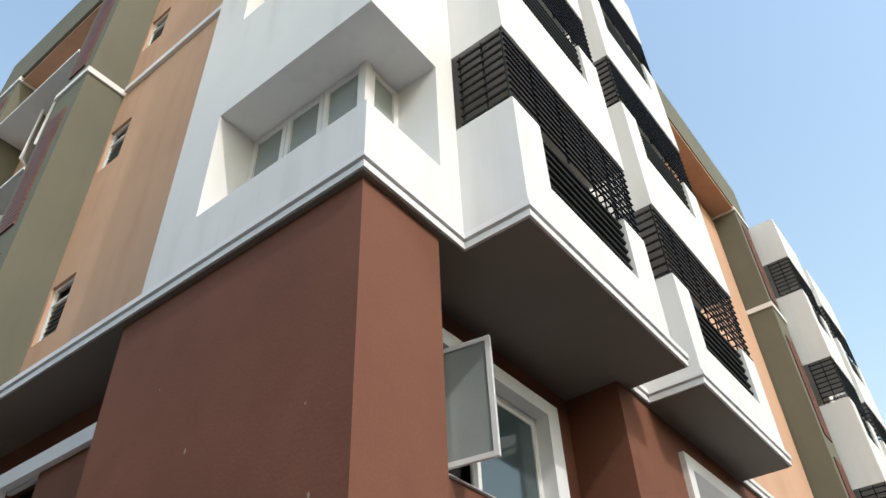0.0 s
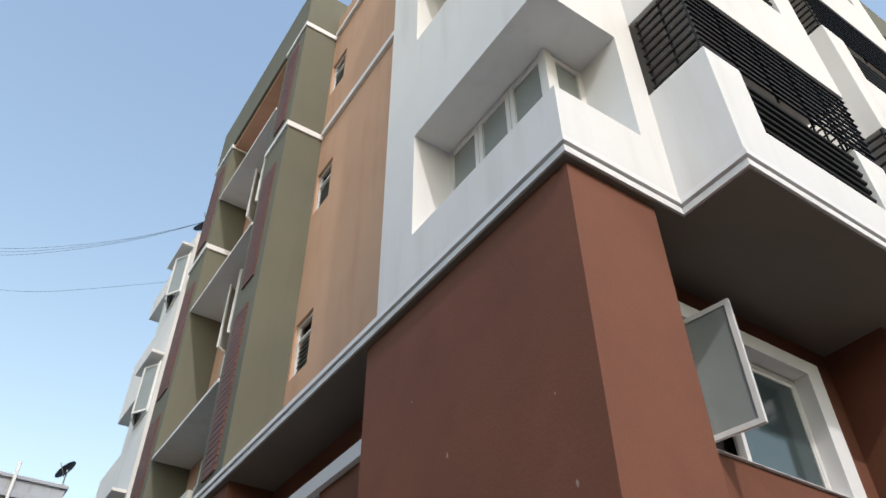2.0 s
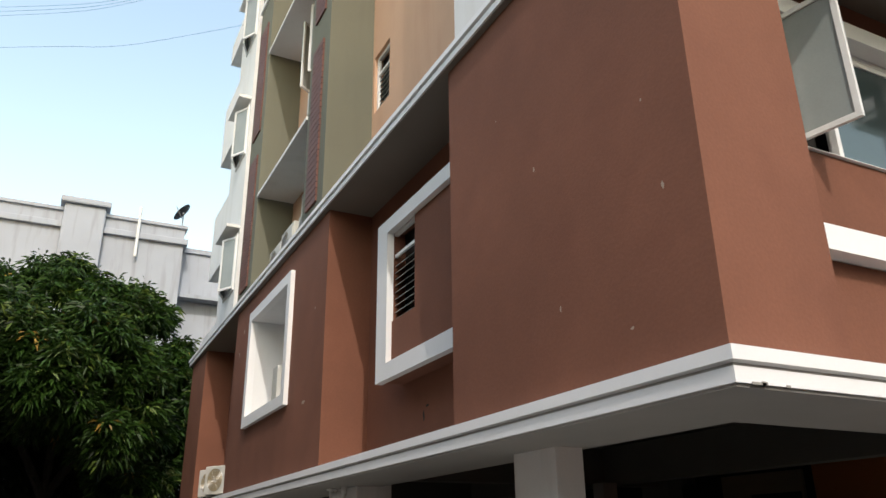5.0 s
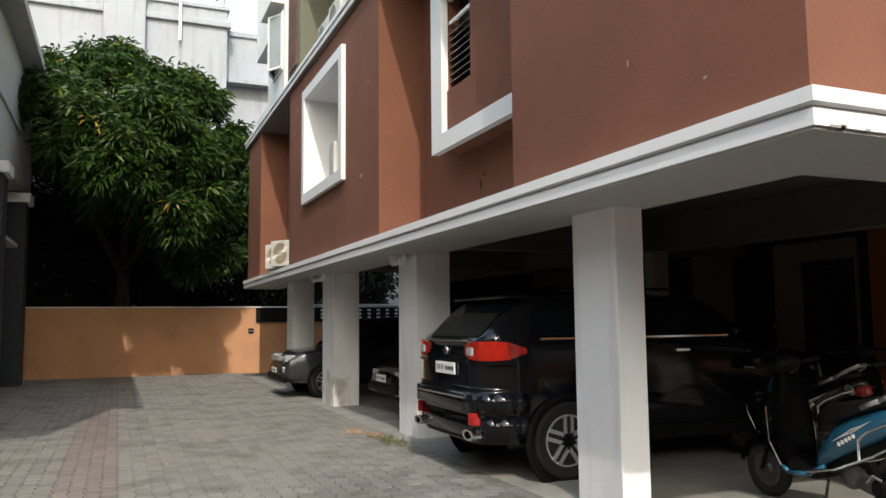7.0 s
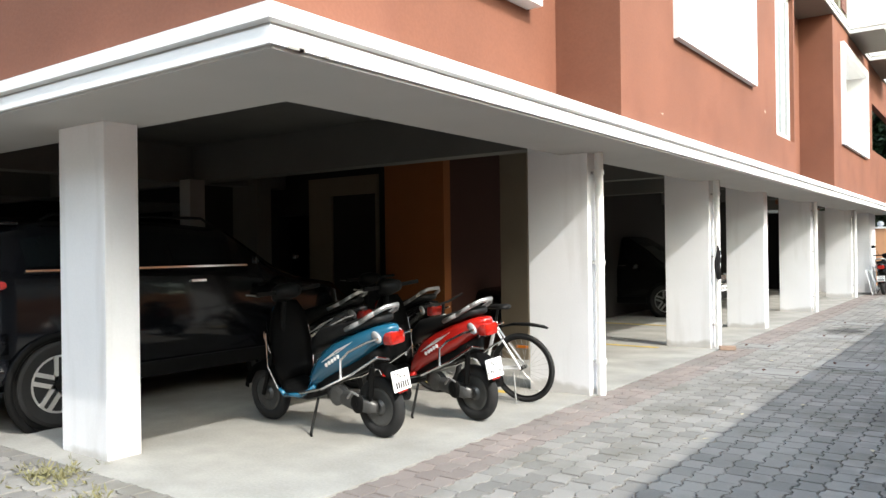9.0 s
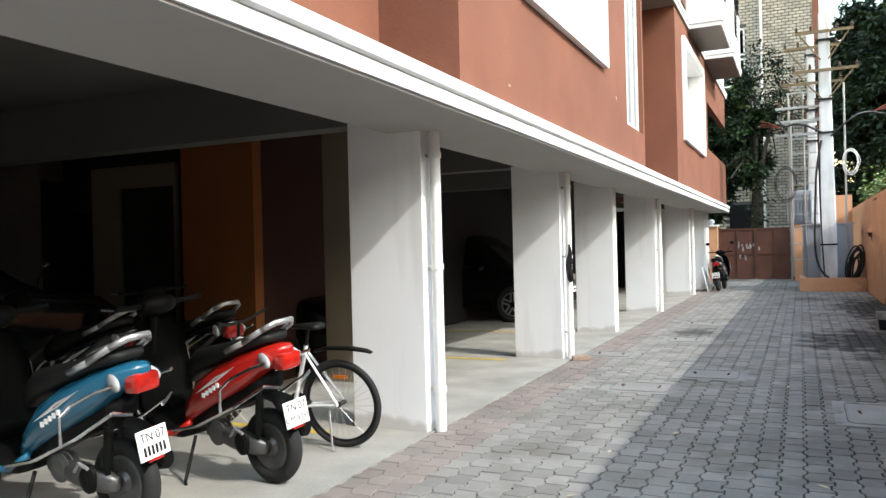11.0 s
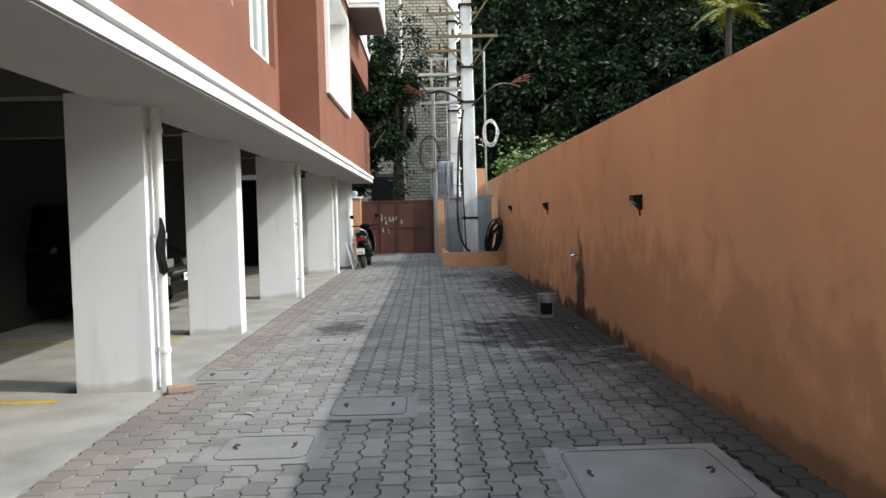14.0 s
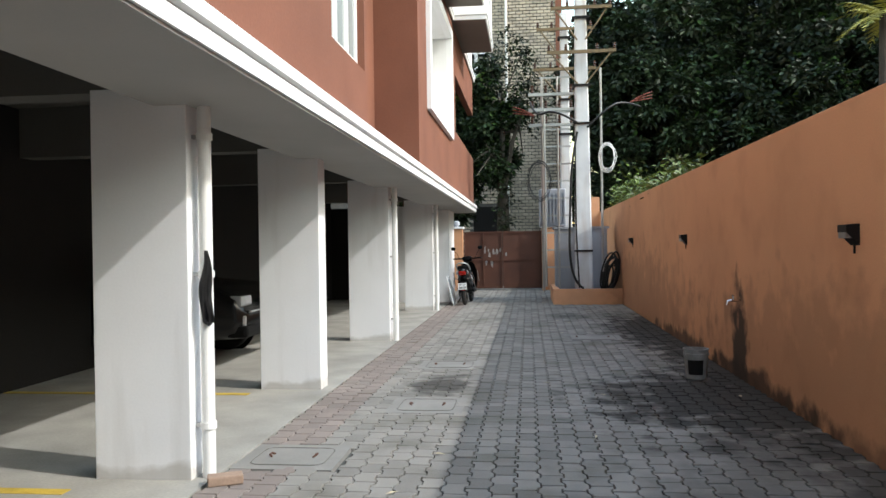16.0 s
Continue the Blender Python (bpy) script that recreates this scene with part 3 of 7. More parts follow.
def canopy(x0, x1, y0, y1, z):
    bpart("canopy", B(x0, x1, y0, y1, z, z + 0.07, bevel=0.006), M_WHITE, "thin white concrete sunshade")


for k in range(3):
    z = 8.42 + 3.5 * k
    canopy(-15.58, -12.18, 3.78, 4.55, z)
    window(bld, 'y', 4.53, -1, -14.9, -12.5, z - 1.75, z - 0.1, 4, M_GLASSF, opened={1: 55, 2: -60} if k else {}, label="white casement window under a sunshade")
    # white tower windows beside the pier
    zz = 8.3 + 3.3 * k
    canopy(-18.3, -17.05, 3.48, 3.77, zz)
    window(bld, 'y', 3.74, -1, -18.2, -17.15, zz - 1.4, zz - 0.1, 2, M_GLASSF, opened={0: 24, 1: -30}, label="white casement window standing open")

# openings between east apricot wall and olive pier: barred windows with small sunshades
for k in range(3):
    z = 6.9 + 3.5 * k
    window(bld, 'x', -4.58, 1, 12.2, 14.2, z, z + 1.5, 3, M_GLASS, label="dark barred window in the apricot wall")
    bm = bmesh.new()
    for i in range(14):
        box(bm, -4.5, -4.48, 12.2, 14.2, z + 0.05 + i * 0.105, z + 0.07 + i * 0.105)
    for y in np.linspace(12.22, 14.18, 5):
        box(bm, -4.485, -4.47, y - 0.01, y + 0.01, z, z + 1.5)
    bpart("window_grille", bm, M_BLACK, "black bar grille")
    bpart("canopy", B(-4.6, -4.0, 12.0, 14.4, z + 1.62, z + 1.7), M_WHITE)


def ac_unit(x, y, z, rz=0):
    """Outdoor unit: case, fan grille, fan, feet."""
    t = thing("air_conditioner", "boxy off-white outdoor air conditioner unit on a ledge", "air conditioner", group="outdoor air conditioners", at=(x, y, z), rz=rz)
    part("case", B(-0.4, 0.4, -0.15, 0.15, 0.04, 0.58, bevel=0.02), M_ACW, t)
    bm = bmesh.new()
    for r in np.linspace(0.05, 0.22, 6):
        pts = [Vector((-0.1 + r * math.cos(a), -0.158, 0.31 + r * math.sin(a))) for a in np.linspace(0, 2 * math.pi, 21)]
        tube(bm, pts, 0.004, 4)
    for a in np.linspace(0, math.pi, 7)[:-1]:
        rod(bm, (-0.1 - 0.22 * math.cos(a), -0.16, 0.31 - 0.22 * math.sin(a)), (-0.1 + 0.22 * math.cos(a), -0.16, 0.31 + 0.22 * math.sin(a)), 0.003, 4)
    part("fan_grille", bm, M_STEEL, t)
    bm = bmesh.new()
    bmesh.ops.create_circle(bm, cap_ends=True, segments=24, radius=0.215, matrix=pose(-0.1, -0.1525, 0.31, 90, 0, 0))
    part("fan_opening", bm, M_BRASS, t, "yellowed round fan opening")
    for sx in (-0.3, 0.3):
        part("foot", B(sx - 0.03, sx + 0.03, -0.17, 0.17, 0, 0.045), M_STEEL, t)
    part("service_cover", B(0.24, 0.38, -0.162, -0.148, 0.12, 0.5), M_ACW, t)
    return t


M_ACW = mat("aged_white_plastic", (0.55, 0.54, 0.49), 0.5, vary=0.08, scale=4, bump=0.04, dirt=(0.4, 0.36, 0.26), dirt_amount=0.5, streak=1)
M_BRASS = mat("yellowed_fan", (0.30, 0.22, 0.09), 0.6, vary=0.3, scale=12)
ac_unit(-13.6, 4.1, F2T, 0)
ac_unit(-14.6, 4.15, F2T, 0)
ac_unit(-12.7, 4.15, F2T, 0)
ac_unit(-17.3, 3.96, F1T, 30)
ac_unit(-18.1, 3.98, F1T, 30)
ac_unit(-13.4, 4.25, 3.9, 90)

# service pipe and fallen plaster on the south face
M_PIPE = mat("white_pvc", (0.72, 0.72, 0.70), 0.45, vary=0.06, scale=3, bump=0.02, dirt=(0.45, 0.43, 0.38), dirt_amount=0.4, streak=1)


def downpipe(x, y, z0, z1, r=0.044, wall_x=None):
    t = thing("drainpipe", "white plastic drainpipe strapped to a column", "drainpipe", group="drainpipes on the columns", at=(x, y, 0))
    bm = bmesh.new()
    rod(bm, (0, 0, z0), (0, 0, z1), r, 20)
    part("pipe", bm, M_PIPE, t, smooth=False)
    for z in (z0 + 0.32, 1.32, z1 - 0.22):
        bm = bmesh.new()
        rod(bm, (0, 0, z), (0, 0, z + 0.045), r + 0.009, 20)
        part("collar", bm, M_PIPE, t)
        part("strap", B(-0.1, 0.0, -0.02, 0.02, z + 0.01, z + 0.035), M_STEEL, t)
    return t


for y in (COLS_A[0], COLS_A[1], COLS_A[3], COLS_A[4]):
    downpipe(-4.45 if y < 9 else -4.53, y + 0.1, 0.0, SOFFIT)
bm = bmesh.new()
rod(bm, (-16.8, 3.92, F1T), (-16.8, 3.92, 6.0), 0.035, 10)
bpart("service_pipe", bm, M_PIPE)

def soffit_pipe(x, y, run):
    t = thing("waste_pipe", "white plastic waste pipe elbow under the parking soffit", "pipe", group="pipes under the soffit", at=(x, y, SOFFIT))
    bm = bmesh.new()
    tube(bm, [(0, 0, 0.02), (0, 0, -0.09), (run, 0.02, -0.10), (run, 0.02, 0.02)], 0.04, 12)
    part("pipe", bm, M_PIPE, t, smooth=True)
    for px in (0.06, run - 0.06):
        bm = bmesh.new()
        rod(bm, (px - 0.03, 0, -0.094), (px + 0.03, 0.005, -0.096), 0.05, 14)
        part("coupling", bm, M_PIPE, t)
    bm = bmesh.new()
    lathe(bm, [(0.07, 0), (0.08, 0.02), (0.05, 0.03)], 14, Matrix.Translation((0, 0, -0.025)))
    part("flange", bm, M_PIPE, t)


soffit_pipe(-11.4, 4.22, 0.42)
soffit_pipe(-16.1, 4.2, 0.75)
for k, (y, w, h) in enumerate(((27.2, 0.5, 0.75), (27.75, 0.35, 0.6))):
    bm = B(-0.012, 0.012, -w / 2, w / 2, 0, h, bevel=0.003)
    bm.transform(pose(-4.28, y, 0.002, 0, -14, 6 * k))
    solo("board", bm, M_WHITE, "white painted board leaning at the end column", "board", group="leaning boards")

# cloth hung on the second pipe
bm = bmesh.new()
rows, cols = 14, 7
vs = []
for j in range(rows):
    v = j / (rows - 1)
    w = 0.012 + 0.03 * min(1, v * 2.2) * (1 - 0.35 * max(0, v - 0.6))
    row = []
    for i in range(cols):
        u = i / (cols - 1) - 0.5
        row.append(bm.verts.new((-0.09 + 0.018 * math.sin(i * 2.3 + j * 0.5) * v, u * 2 * w + 0.01 * math.sin(j * 0.6), -0.5 * v * (1 - 0.12 * abs(u)) + 0.012 * math.sin(i * 3.1))))
    vs.append(row)
for j in range(rows - 1):
    for i in range(cols - 1):
        bm.faces.new((vs[j][i], vs[j][i + 1], vs[j + 1][i + 1], vs[j + 1][i]))
bmesh.ops.solidify(bm, geom=bm.faces[:], thickness=0.01)
bm.transform(pose(-4.48, COLS_A[1] - 0.05, 1.5, 0, 0, -75))
M_CLOTH = mat("grey_cloth", (0.03, 0.029, 0.03), 0.95, vary=0.3, scale=10, bump=0.3)
solo("rag", bm, M_CLOTH, "dark grey cleaning rag hung on a drainpipe strap", "cloth", smooth=True)

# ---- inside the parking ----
# Walls added to shut light out; their near-black colour carries the shade.
solo("wall_north_parking", B(-24, -5.0, 29.3, 29.5, 0, 2.6), M_INSHADE, "added north wall of the parking, shade painted in near-black", "wall", kind="structure")
solo("wall_core", W('y', 10.3, 10.5, -14.0, -8.9, 0, CEIL - 0.01, [(-11.2, -10.0, -1, 2.1)]), M_INSHADE, "added inner parking wall with a doorway, shade painted in near-black", "wall", kind="structure")
solo("wall_core_side", B(-14.0, -13.8, 10.5, 26, 0, CEIL - 0.01), M_INSHADE, "added wall deep in the parking, shade painted in near-black", "wall", kind="structure")
solo("wall_core_back", B(-13.8, -8.9, 13.0, 13.2, 0, CEIL - 0.01), M_INSHADE, "added wall deep in the parking, shade painted in near-black", "wall", kind="structure")
# Return side of the ochre wall, its shade put into a darker colour.
M_STAIRSHADE = mat("shaded_ochre_plaster", (0.03, 0.008, 0.004), 0.9, vary=0.1)
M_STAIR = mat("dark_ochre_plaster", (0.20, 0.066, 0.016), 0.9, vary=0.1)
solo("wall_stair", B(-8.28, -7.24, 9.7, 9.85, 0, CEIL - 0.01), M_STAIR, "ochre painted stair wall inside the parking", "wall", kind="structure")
solo("wall_stair_return", B(-7.45, -7.24, 9.855, 12.3, 0, CEIL - 0.01), M_STAIRSHADE, "ochre stair wall return with its shade painted in dark red", "wall", kind="structure")
solo("wall_parking_west", B(-24.2, -24.0, 9.0, 29.5, 0, CEIL - 0.01), M_INSHADE, "added west wall of the parking, shade painted in near-black", "wall", kind="structure")
solo("wall_inner", B(-23.8, -11.2, 17.5, 17.7, 0, CEIL - 0.01), M_INSHADE, "added cross wall closing the parking, shade painted in near-black", "wall", kind="structure")
solo("wall_inner_b", B(-8.2, -8.0, 13.2, 29.3, 0, CEIL - 0.01), M_INSHADE, "added cross wall closing the parking, shade painted in near-black", "wall", kind="structure")
M_BEIGE = mat("beige_door_surround", (0.17, 0.14, 0.10), 0.85, vary=0.12)
solo("trim_lift_door", W('y', 10.255, 10.295, -10.4, -8.9, 0, 2.67, [(-9.88, -8.95, -1, 2.38)]), M_BEIGE, "beige plaster surround of a dark doorway", "door frame", kind="structure")
solo("wall_stair_pier", B(-6.72, -6.3, 10.3, 10.6, 0, CEIL - 0.01), M_BEIGE, "pale beige pier beside the stair", "wall", kind="structure")
M_YELLOW = mat("yellow_line_paint", (0.45, 0.32, 0.05), 0.7, vary=0.3, scale=6)
for y in (6.9 + 1.4, 12.5, 15.65):
    solo("bay_line", B(-9.5, -5.3, y - 0.18, y - 0.08, 0.0, 0.004), M_YELLOW, "worn yellow parking bay line", "road marking", group="parking bay lines", kind="structure")
# thin straight tube on a batten under the ceiling
tl = thing("ceiling_tube", "thin straight tube on a batten under the parking ceiling", "lamp", at=(-6.06, 9.1, CEIL - 0.03))
part("batten", B(-0.02, 0.02, -0.35, 0.35, 0.0, 0.03), M_CEIL, tl)
bm = bmesh.new()
rod(bm, (0, -0.33, -0.02), (0, 0.33, -0.02), 0.012, 10)
part("tube", bm, M_FRAME, tl)

# ---- boundary wall fittings ----
M_LAMPGLASS = mat("milky_lamp_glass", (0.2, 0.2, 0.19), 0.3, bump=0.0)


def wall_lamp(m, label="black wedge wall lamp with a milky glass"):
    t = tagged(new("wall_lamp"), label, "lamp", "wall lamps")
    t.matrix_basis = m @ Matrix.Diagonal((0.7, 0.52, 0.64, 1))
    bm = bmesh.new()
    v = [(0, -0.15, 0.11), (0, 0.15, 0.11), (0, -0.15, -0.13), (0, 0.15, -0.13), (-0.13, -0.15, 0.10), (-0.13, 0.15, 0.10), (-0.13, -0.15, 0.02), (-0.13, 0.15, 0.02)]
    v = [bm.verts.new(p) for p in v]
    for q in ((0, 1, 3, 2), (4, 6, 7, 5), (0, 4, 5, 1), (2, 3, 7, 6), (0, 2, 6, 4), (1, 5, 7, 3)):
        bm.faces.new([v[i] for i in q])
    bmesh.ops.recalc_face_normals(bm, faces=bm.faces)
    part("housing", bm, M_BLACK, t)
    bm = B(-0.128, -0.02, -0.13, 0.13, -0.05, 0.018)
    part("glass", bm, M_LAMPGLASS, t)
    part("conduit", B(-0.02, 0.0, -0.01, 0.01, -0.22, -0.12), M_BLACK, t)
    return t


for y in (13.6, 19.45, 25.2):
    wall_lamp(pose(-0.1, y, 1.55))
wall_lamp(pose(-26.0, 4.55, 1.3, 0, 0, 180))

tap = thing("wall_tap", "small chrome garden tap on the stained wall", "tap", at=(-0.1, 16.57, 0.86))
M_CHROME = mat("chrome", (0.75, 0.75, 0.76), 0.15, metal=1.0, vary=0.05, bump=0.0)
bm = bmesh.new()
rod(bm, (0, 0, 0), (-0.10, 0, 0), 0.014, 10)
tube(bm, [(-0.10, 0, 0), (-0.14, 0, -0.01), (-0.15, 0, -0.05)], 0.013, 8)
part("spout", bm, M_CHROME, tap)
bm = bmesh.new()
rod(bm, (-0.08, 0, 0), (-0.08, 0, 0.05), 0.009, 8)
rod(bm, (-0.08, -0.04, 0.055), (-0.08, 0.04, 0.055), 0.008, 8)
part("handle", bm, M_CHROME, tap)

M_BUCKET = mat("dirty_white_plastic", (0.26, 0.26, 0.25), 0.55, vary=0.3, scale=9, bump=0.05, dirt=(0.08, 0.075, 0.07), dirt_amount=0.8, streak=1)
bucket = thing("bucket", "dirty white plastic paint bucket with a dark label", "bucket", at=(-0.58, 16.6, 0))
bucket.scale = (0.86, 0.86, 0.86)
bm = bmesh.new()
lathe(bm, [(0.12, 0.0), (0.125, 0.01), (0.15, 0.30), (0.158, 0.30), (0.158, 0.325), (0.152, 0.33), (0.152, 0.37), (0.162, 0.375), (0.162, 0.385), (0.142, 0.385), (0.115, 0.02), (0.0, 0.02)], 32)
part("body", bm, M_BUCKET, bucket, smooth=False)
bm = bmesh.new()
for i in range(8):
    a0, a1 = [math.radians(215 + 10 * j) for j in (i, i + 1)]
    r0, r1 = 0.133, 0.149
    q = [bm.verts.new((r * math.cos(a) * 1.01, r * math.sin(a) * 1.01, z)) for a, r, z in ((a0, r0, 0.06), (a1, r0, 0.06), (a1, r1, 0.25), (a0, r1, 0.25))]
    bm.faces.new(q)
part("label", bm, M_BLACK, bucket)
bm = bmesh.new()
tube(bm, [Vector((0.155 * math.cos(a), 0.155 * math.sin(a) * 0.4 - 0.1, 0.35 - 0.1 * math.sin(a))) for a in np.linspace(0, math.pi, 12)], 0.003, 5)
part("handle", bm, M_STEEL, bucket)

# chips and smears on the terracotta plaster
M_CHIP = mat("pale_plaster_chip", (0.36, 0.28, 0.22), 0.9, vary=0.25, scale=20, bump=0.3)


def chip(axis, plane, u, z, w, h, seed, material):
    rng = random.Random(seed)
    bm = bmesh.new()
    n = 9
    vs = []
    for i in range(n):
        a = 2 * math.pi * i / n
        du, dz = w * rng.uniform(0.5, 1.1) * math.cos(a), h * rng.uniform(0.5, 1.1) * math.sin(a)
        vs.append(bm.verts.new((u + du, plane, z + dz) if axis == 'y' else (plane, u + du, z + dz)))
    bm.faces.new(vs)
    bpart("plaster_chip", bm, material, "small chip in the plaster")


BF = CY + 0.075 - 0.004
for i, (u, z, w, h) in enumerate(((-5.66, 4.48, 0.012, 0.03), (-5.43, 3.27, 0.012, 0.03), (-4.3, 3.75, 0.015, 0.03), (-4.4, 4.4, 0.01, 0.015), (-6.2, 5.2, 0.008, 0.012), (-4.7, 2.95, 0.02, 0.012))):
    chip('y', BF, u, z, w, h, i, M_CHIP)
for i, (u, z, w, h) in enumerate(((-11.7, 3.62, 0.09, 0.03), (-11.35, 4.9, 0.02, 0.03), (-16.0, 5.7, 0.03, 0.06), (-16.3, 5.3, 0.02, 0.07))):
    chip('y', 3.846, u, z, w, h, 20 + i, M_CHIP)
for i, (u, z, w, h) in enumerate(((13.2, 3.45, 0.04, 0.03), (9.0, 2.85, 0.05, 0.012), (16.9, 3.9, 0.05, 0.03))):
    chip('x', -3.946 if u < 15 or u > 19 else -4.596, u, z, w, h, 30 + i, M_CHIP)
for i, (u, z, w, h) in enumerate(((-9.1, 3.1, 0.03, 0.08), (-9.0, 3.2, 0.05, 0.02))):
    chip('y', 4.496, u, z, w, h, 40 + i, M_BLACK)
for u, w, d in ((3.93, 0.05, 0.006), (3.97, 0.02, 0.012), (4.14, 0.015, 0.006)):
    bpart("chipped_edge", B(CX - 0.02, CX + 0.004, u - w, u + w, 2.464, 2.471 + d), M_CONC, "chipped fascia edge")
# ---- vehicles ----
M_TYRE = mat("tyre_rubber", (0.013, 0.013, 0.013), 0.85, vary=0.2, scale=8, bump=0.3)
M_RIM = mat("machined_alloy", (0.62, 0.62, 0.62), 0.28, metal=0.9, vary=0.05, bump=0.0)
M_CARBLACK = mat("deep_blue_black_paint", (0.004, 0.0045, 0.006), 0.1, vary=0.1, bump=0.0, coat=0.0, spec=0.4)
M_CARGREY = mat("gunmetal_paint", (0.035, 0.038, 0.042), 0.25, metal=0.3, vary=0.1, bump=0.0, coat=0.6)
M_CARBLK2 = mat("black_paint", (0.004, 0.004, 0.004), 0.25, vary=0.1, bump=0.0, coat=0.1, spec=0.3)
M_CARGLASS = mat("tinted_glass", (0.006, 0.008, 0.009), 0.06, vary=0.05, bump=0.0, spec=0.25)
M_PLASTIC = mat("black_plastic", (0.004, 0.004, 0.004), 0.5, vary=0.15, bump=0.1, spec=0.1)
M_REDLENS = mat("red_lamp_lens", (0.30, 0.010, 0.006), 0.12, vary=0.45, scale=14, bump=0.0, coat=0.8)
M_CLEAR = mat("clear_lamp_lens", (0.34, 0.35, 0.36), 0.12, vary=0.15, scale=14, bump=0.0, coat=0.8)
M_PLATE = mat("white_number_plate", (0.75, 0.75, 0.74), 0.5, vary=0.04, bump=0.0)
M_TEAL = mat("teal_scooter_paint", (0.010, 0.085, 0.15), 0.2, vary=0.08, bump=0.0, coat=0.7)
M_SCRED = mat("red_scooter_paint", (0.36, 0.012, 0.008), 0.18, metal=0.1, vary=0.08, bump=0.0, coat=0.8)
M_SCBLK = mat("black_scooter_paint", (0.01, 0.01, 0.011), 0.2, vary=0.08, bump=0.0, coat=0.7)
M_VINYL = mat("black_seat_vinyl", (0.008, 0.008, 0.008), 0.55, spec=0.2, vary=0.15, scale=10, bump=0.15)
M_ALU = mat("cast_aluminium", (0.085, 0.085, 0.083), 0.42, metal=0.6, vary=0.2, scale=12, bump=0.15)
M_SILVER = mat("silver_plastic", (0.38, 0.38, 0.38), 0.35, metal=0.6, vary=0.06, bump=0.0)
M_AMBER = mat("amber_lens", (0.6, 0.16, 0.01), 0.2, bump=0.0)


def torus(bm, R, r, m, n=40, k=10, squash=1.0):
    rings = []
    for i in range(n):
        a = 2 * math.pi * i / n
        rings.append([bm.verts.new(m @ Vector((r * squash * math.sin(b), (R + r * math.cos(b)) * math.cos(a), (R + r * math.cos(b)) * math.sin(a)))) for b in [2 * math.pi * j / k for j in range(k)]])
    for i in range(n):
        p, q = rings[i], rings[(i + 1) % n]
        for j in range(k):
            bm.faces.new((p[j], p[(j + 1) % k], q[(j + 1) % k], q[j]))
    bmesh.ops.recalc_face_normals(bm, faces=bm.faces)


def loft(bm, secs, n=16, power=2.5):
    """Closed skin over superellipse sections (x, y, z, half width, half height) stacked along y."""
    rings = []
    for x, y, z, hw, hh in secs:
        ring = []
        for i in range(n):
            a = 2 * math.pi * i / n
            c, s = math.cos(a), math.sin(a)
            ring.append(bm.verts.new((x + hw * math.copysign(abs(c) ** (2 / power), c), y, z + hh * math.copysign(abs(s) ** (2 / power), s))))
        rings.append(ring)
    for p, q in zip(rings[:-1], rings[1:]):
        for i in range(n):
            bm.faces.new((p[i], p[(i + 1) % n], q[(i + 1) % n], q[i]))
    bm.faces.new(rings[0])
    bm.faces.new(list(reversed(rings[-1])))
    bmesh.ops.recalc_face_normals(bm, faces=bm.faces)


def text_part(words, size, material, parent, m, name="lettering"):
    cu = bpy.data.curves.new("text", 'FONT')
    cu.body, cu.size, cu.align_x, cu.align_y, cu.extrude = words, size, 'CENTER', 'CENTER', 0.001
    tmp = bpy.data.objects.new("text", cu)
    scene.collection.objects.link(tmp)
    me = bpy.data.meshes.new_from_object(tmp.evaluated_get(bpy.context.evaluated_depsgraph_get()))
    bpy.data.objects.remove(tmp)
    me.materials.clear()
    me.materials.append(material)
    ob = new(name, me)
    ob.parent = parent
    ob.matrix_basis = m
    return ob


def number_plate(parent, m, w=0.5, h=0.12, two=False, second=""):
    bm = B(-w / 2, w / 2, -0.006, 0.006, -h / 2, h / 2, bevel=0.004)
    bm.transform(m)
    p = part("number_plate", bm, M_PLATE, parent, "white number plate")
    ink = M_BLACK
    if two:
        text_part("TN 07", h * 0.42, ink, p, m @ pose(0, -0.0075, h * 0.22, 90, 0, 0))
        z, n, span = -h * 0.22, 6, w * 0.78
    else:
        text_part("TN 07", h * 0.62, ink, p, m @ pose(-w * 0.25, -0.0075, 0, 90, 0, 0))
        z, n, span = 0.0, 6, w * 0.42
    if second:
        text_part(second, h * 0.36, ink, p, m @ pose(0, -0.0075, -h * 0.22, 90, 0, 0))
        return p
    bm = bmesh.new()
    off = 0 if two else w * 0.23
    for i in range(n):
        x = off - span / 2 + span * (i + 0.5) / n
        box(bm, x - span / n * 0.3, x + span / n * 0.3, -0.0085, -0.0065, z - h * 0.16, z + h * 0.16)
    bm.transform(m)
    part("unread_marks", bm, ink, p)
    return p


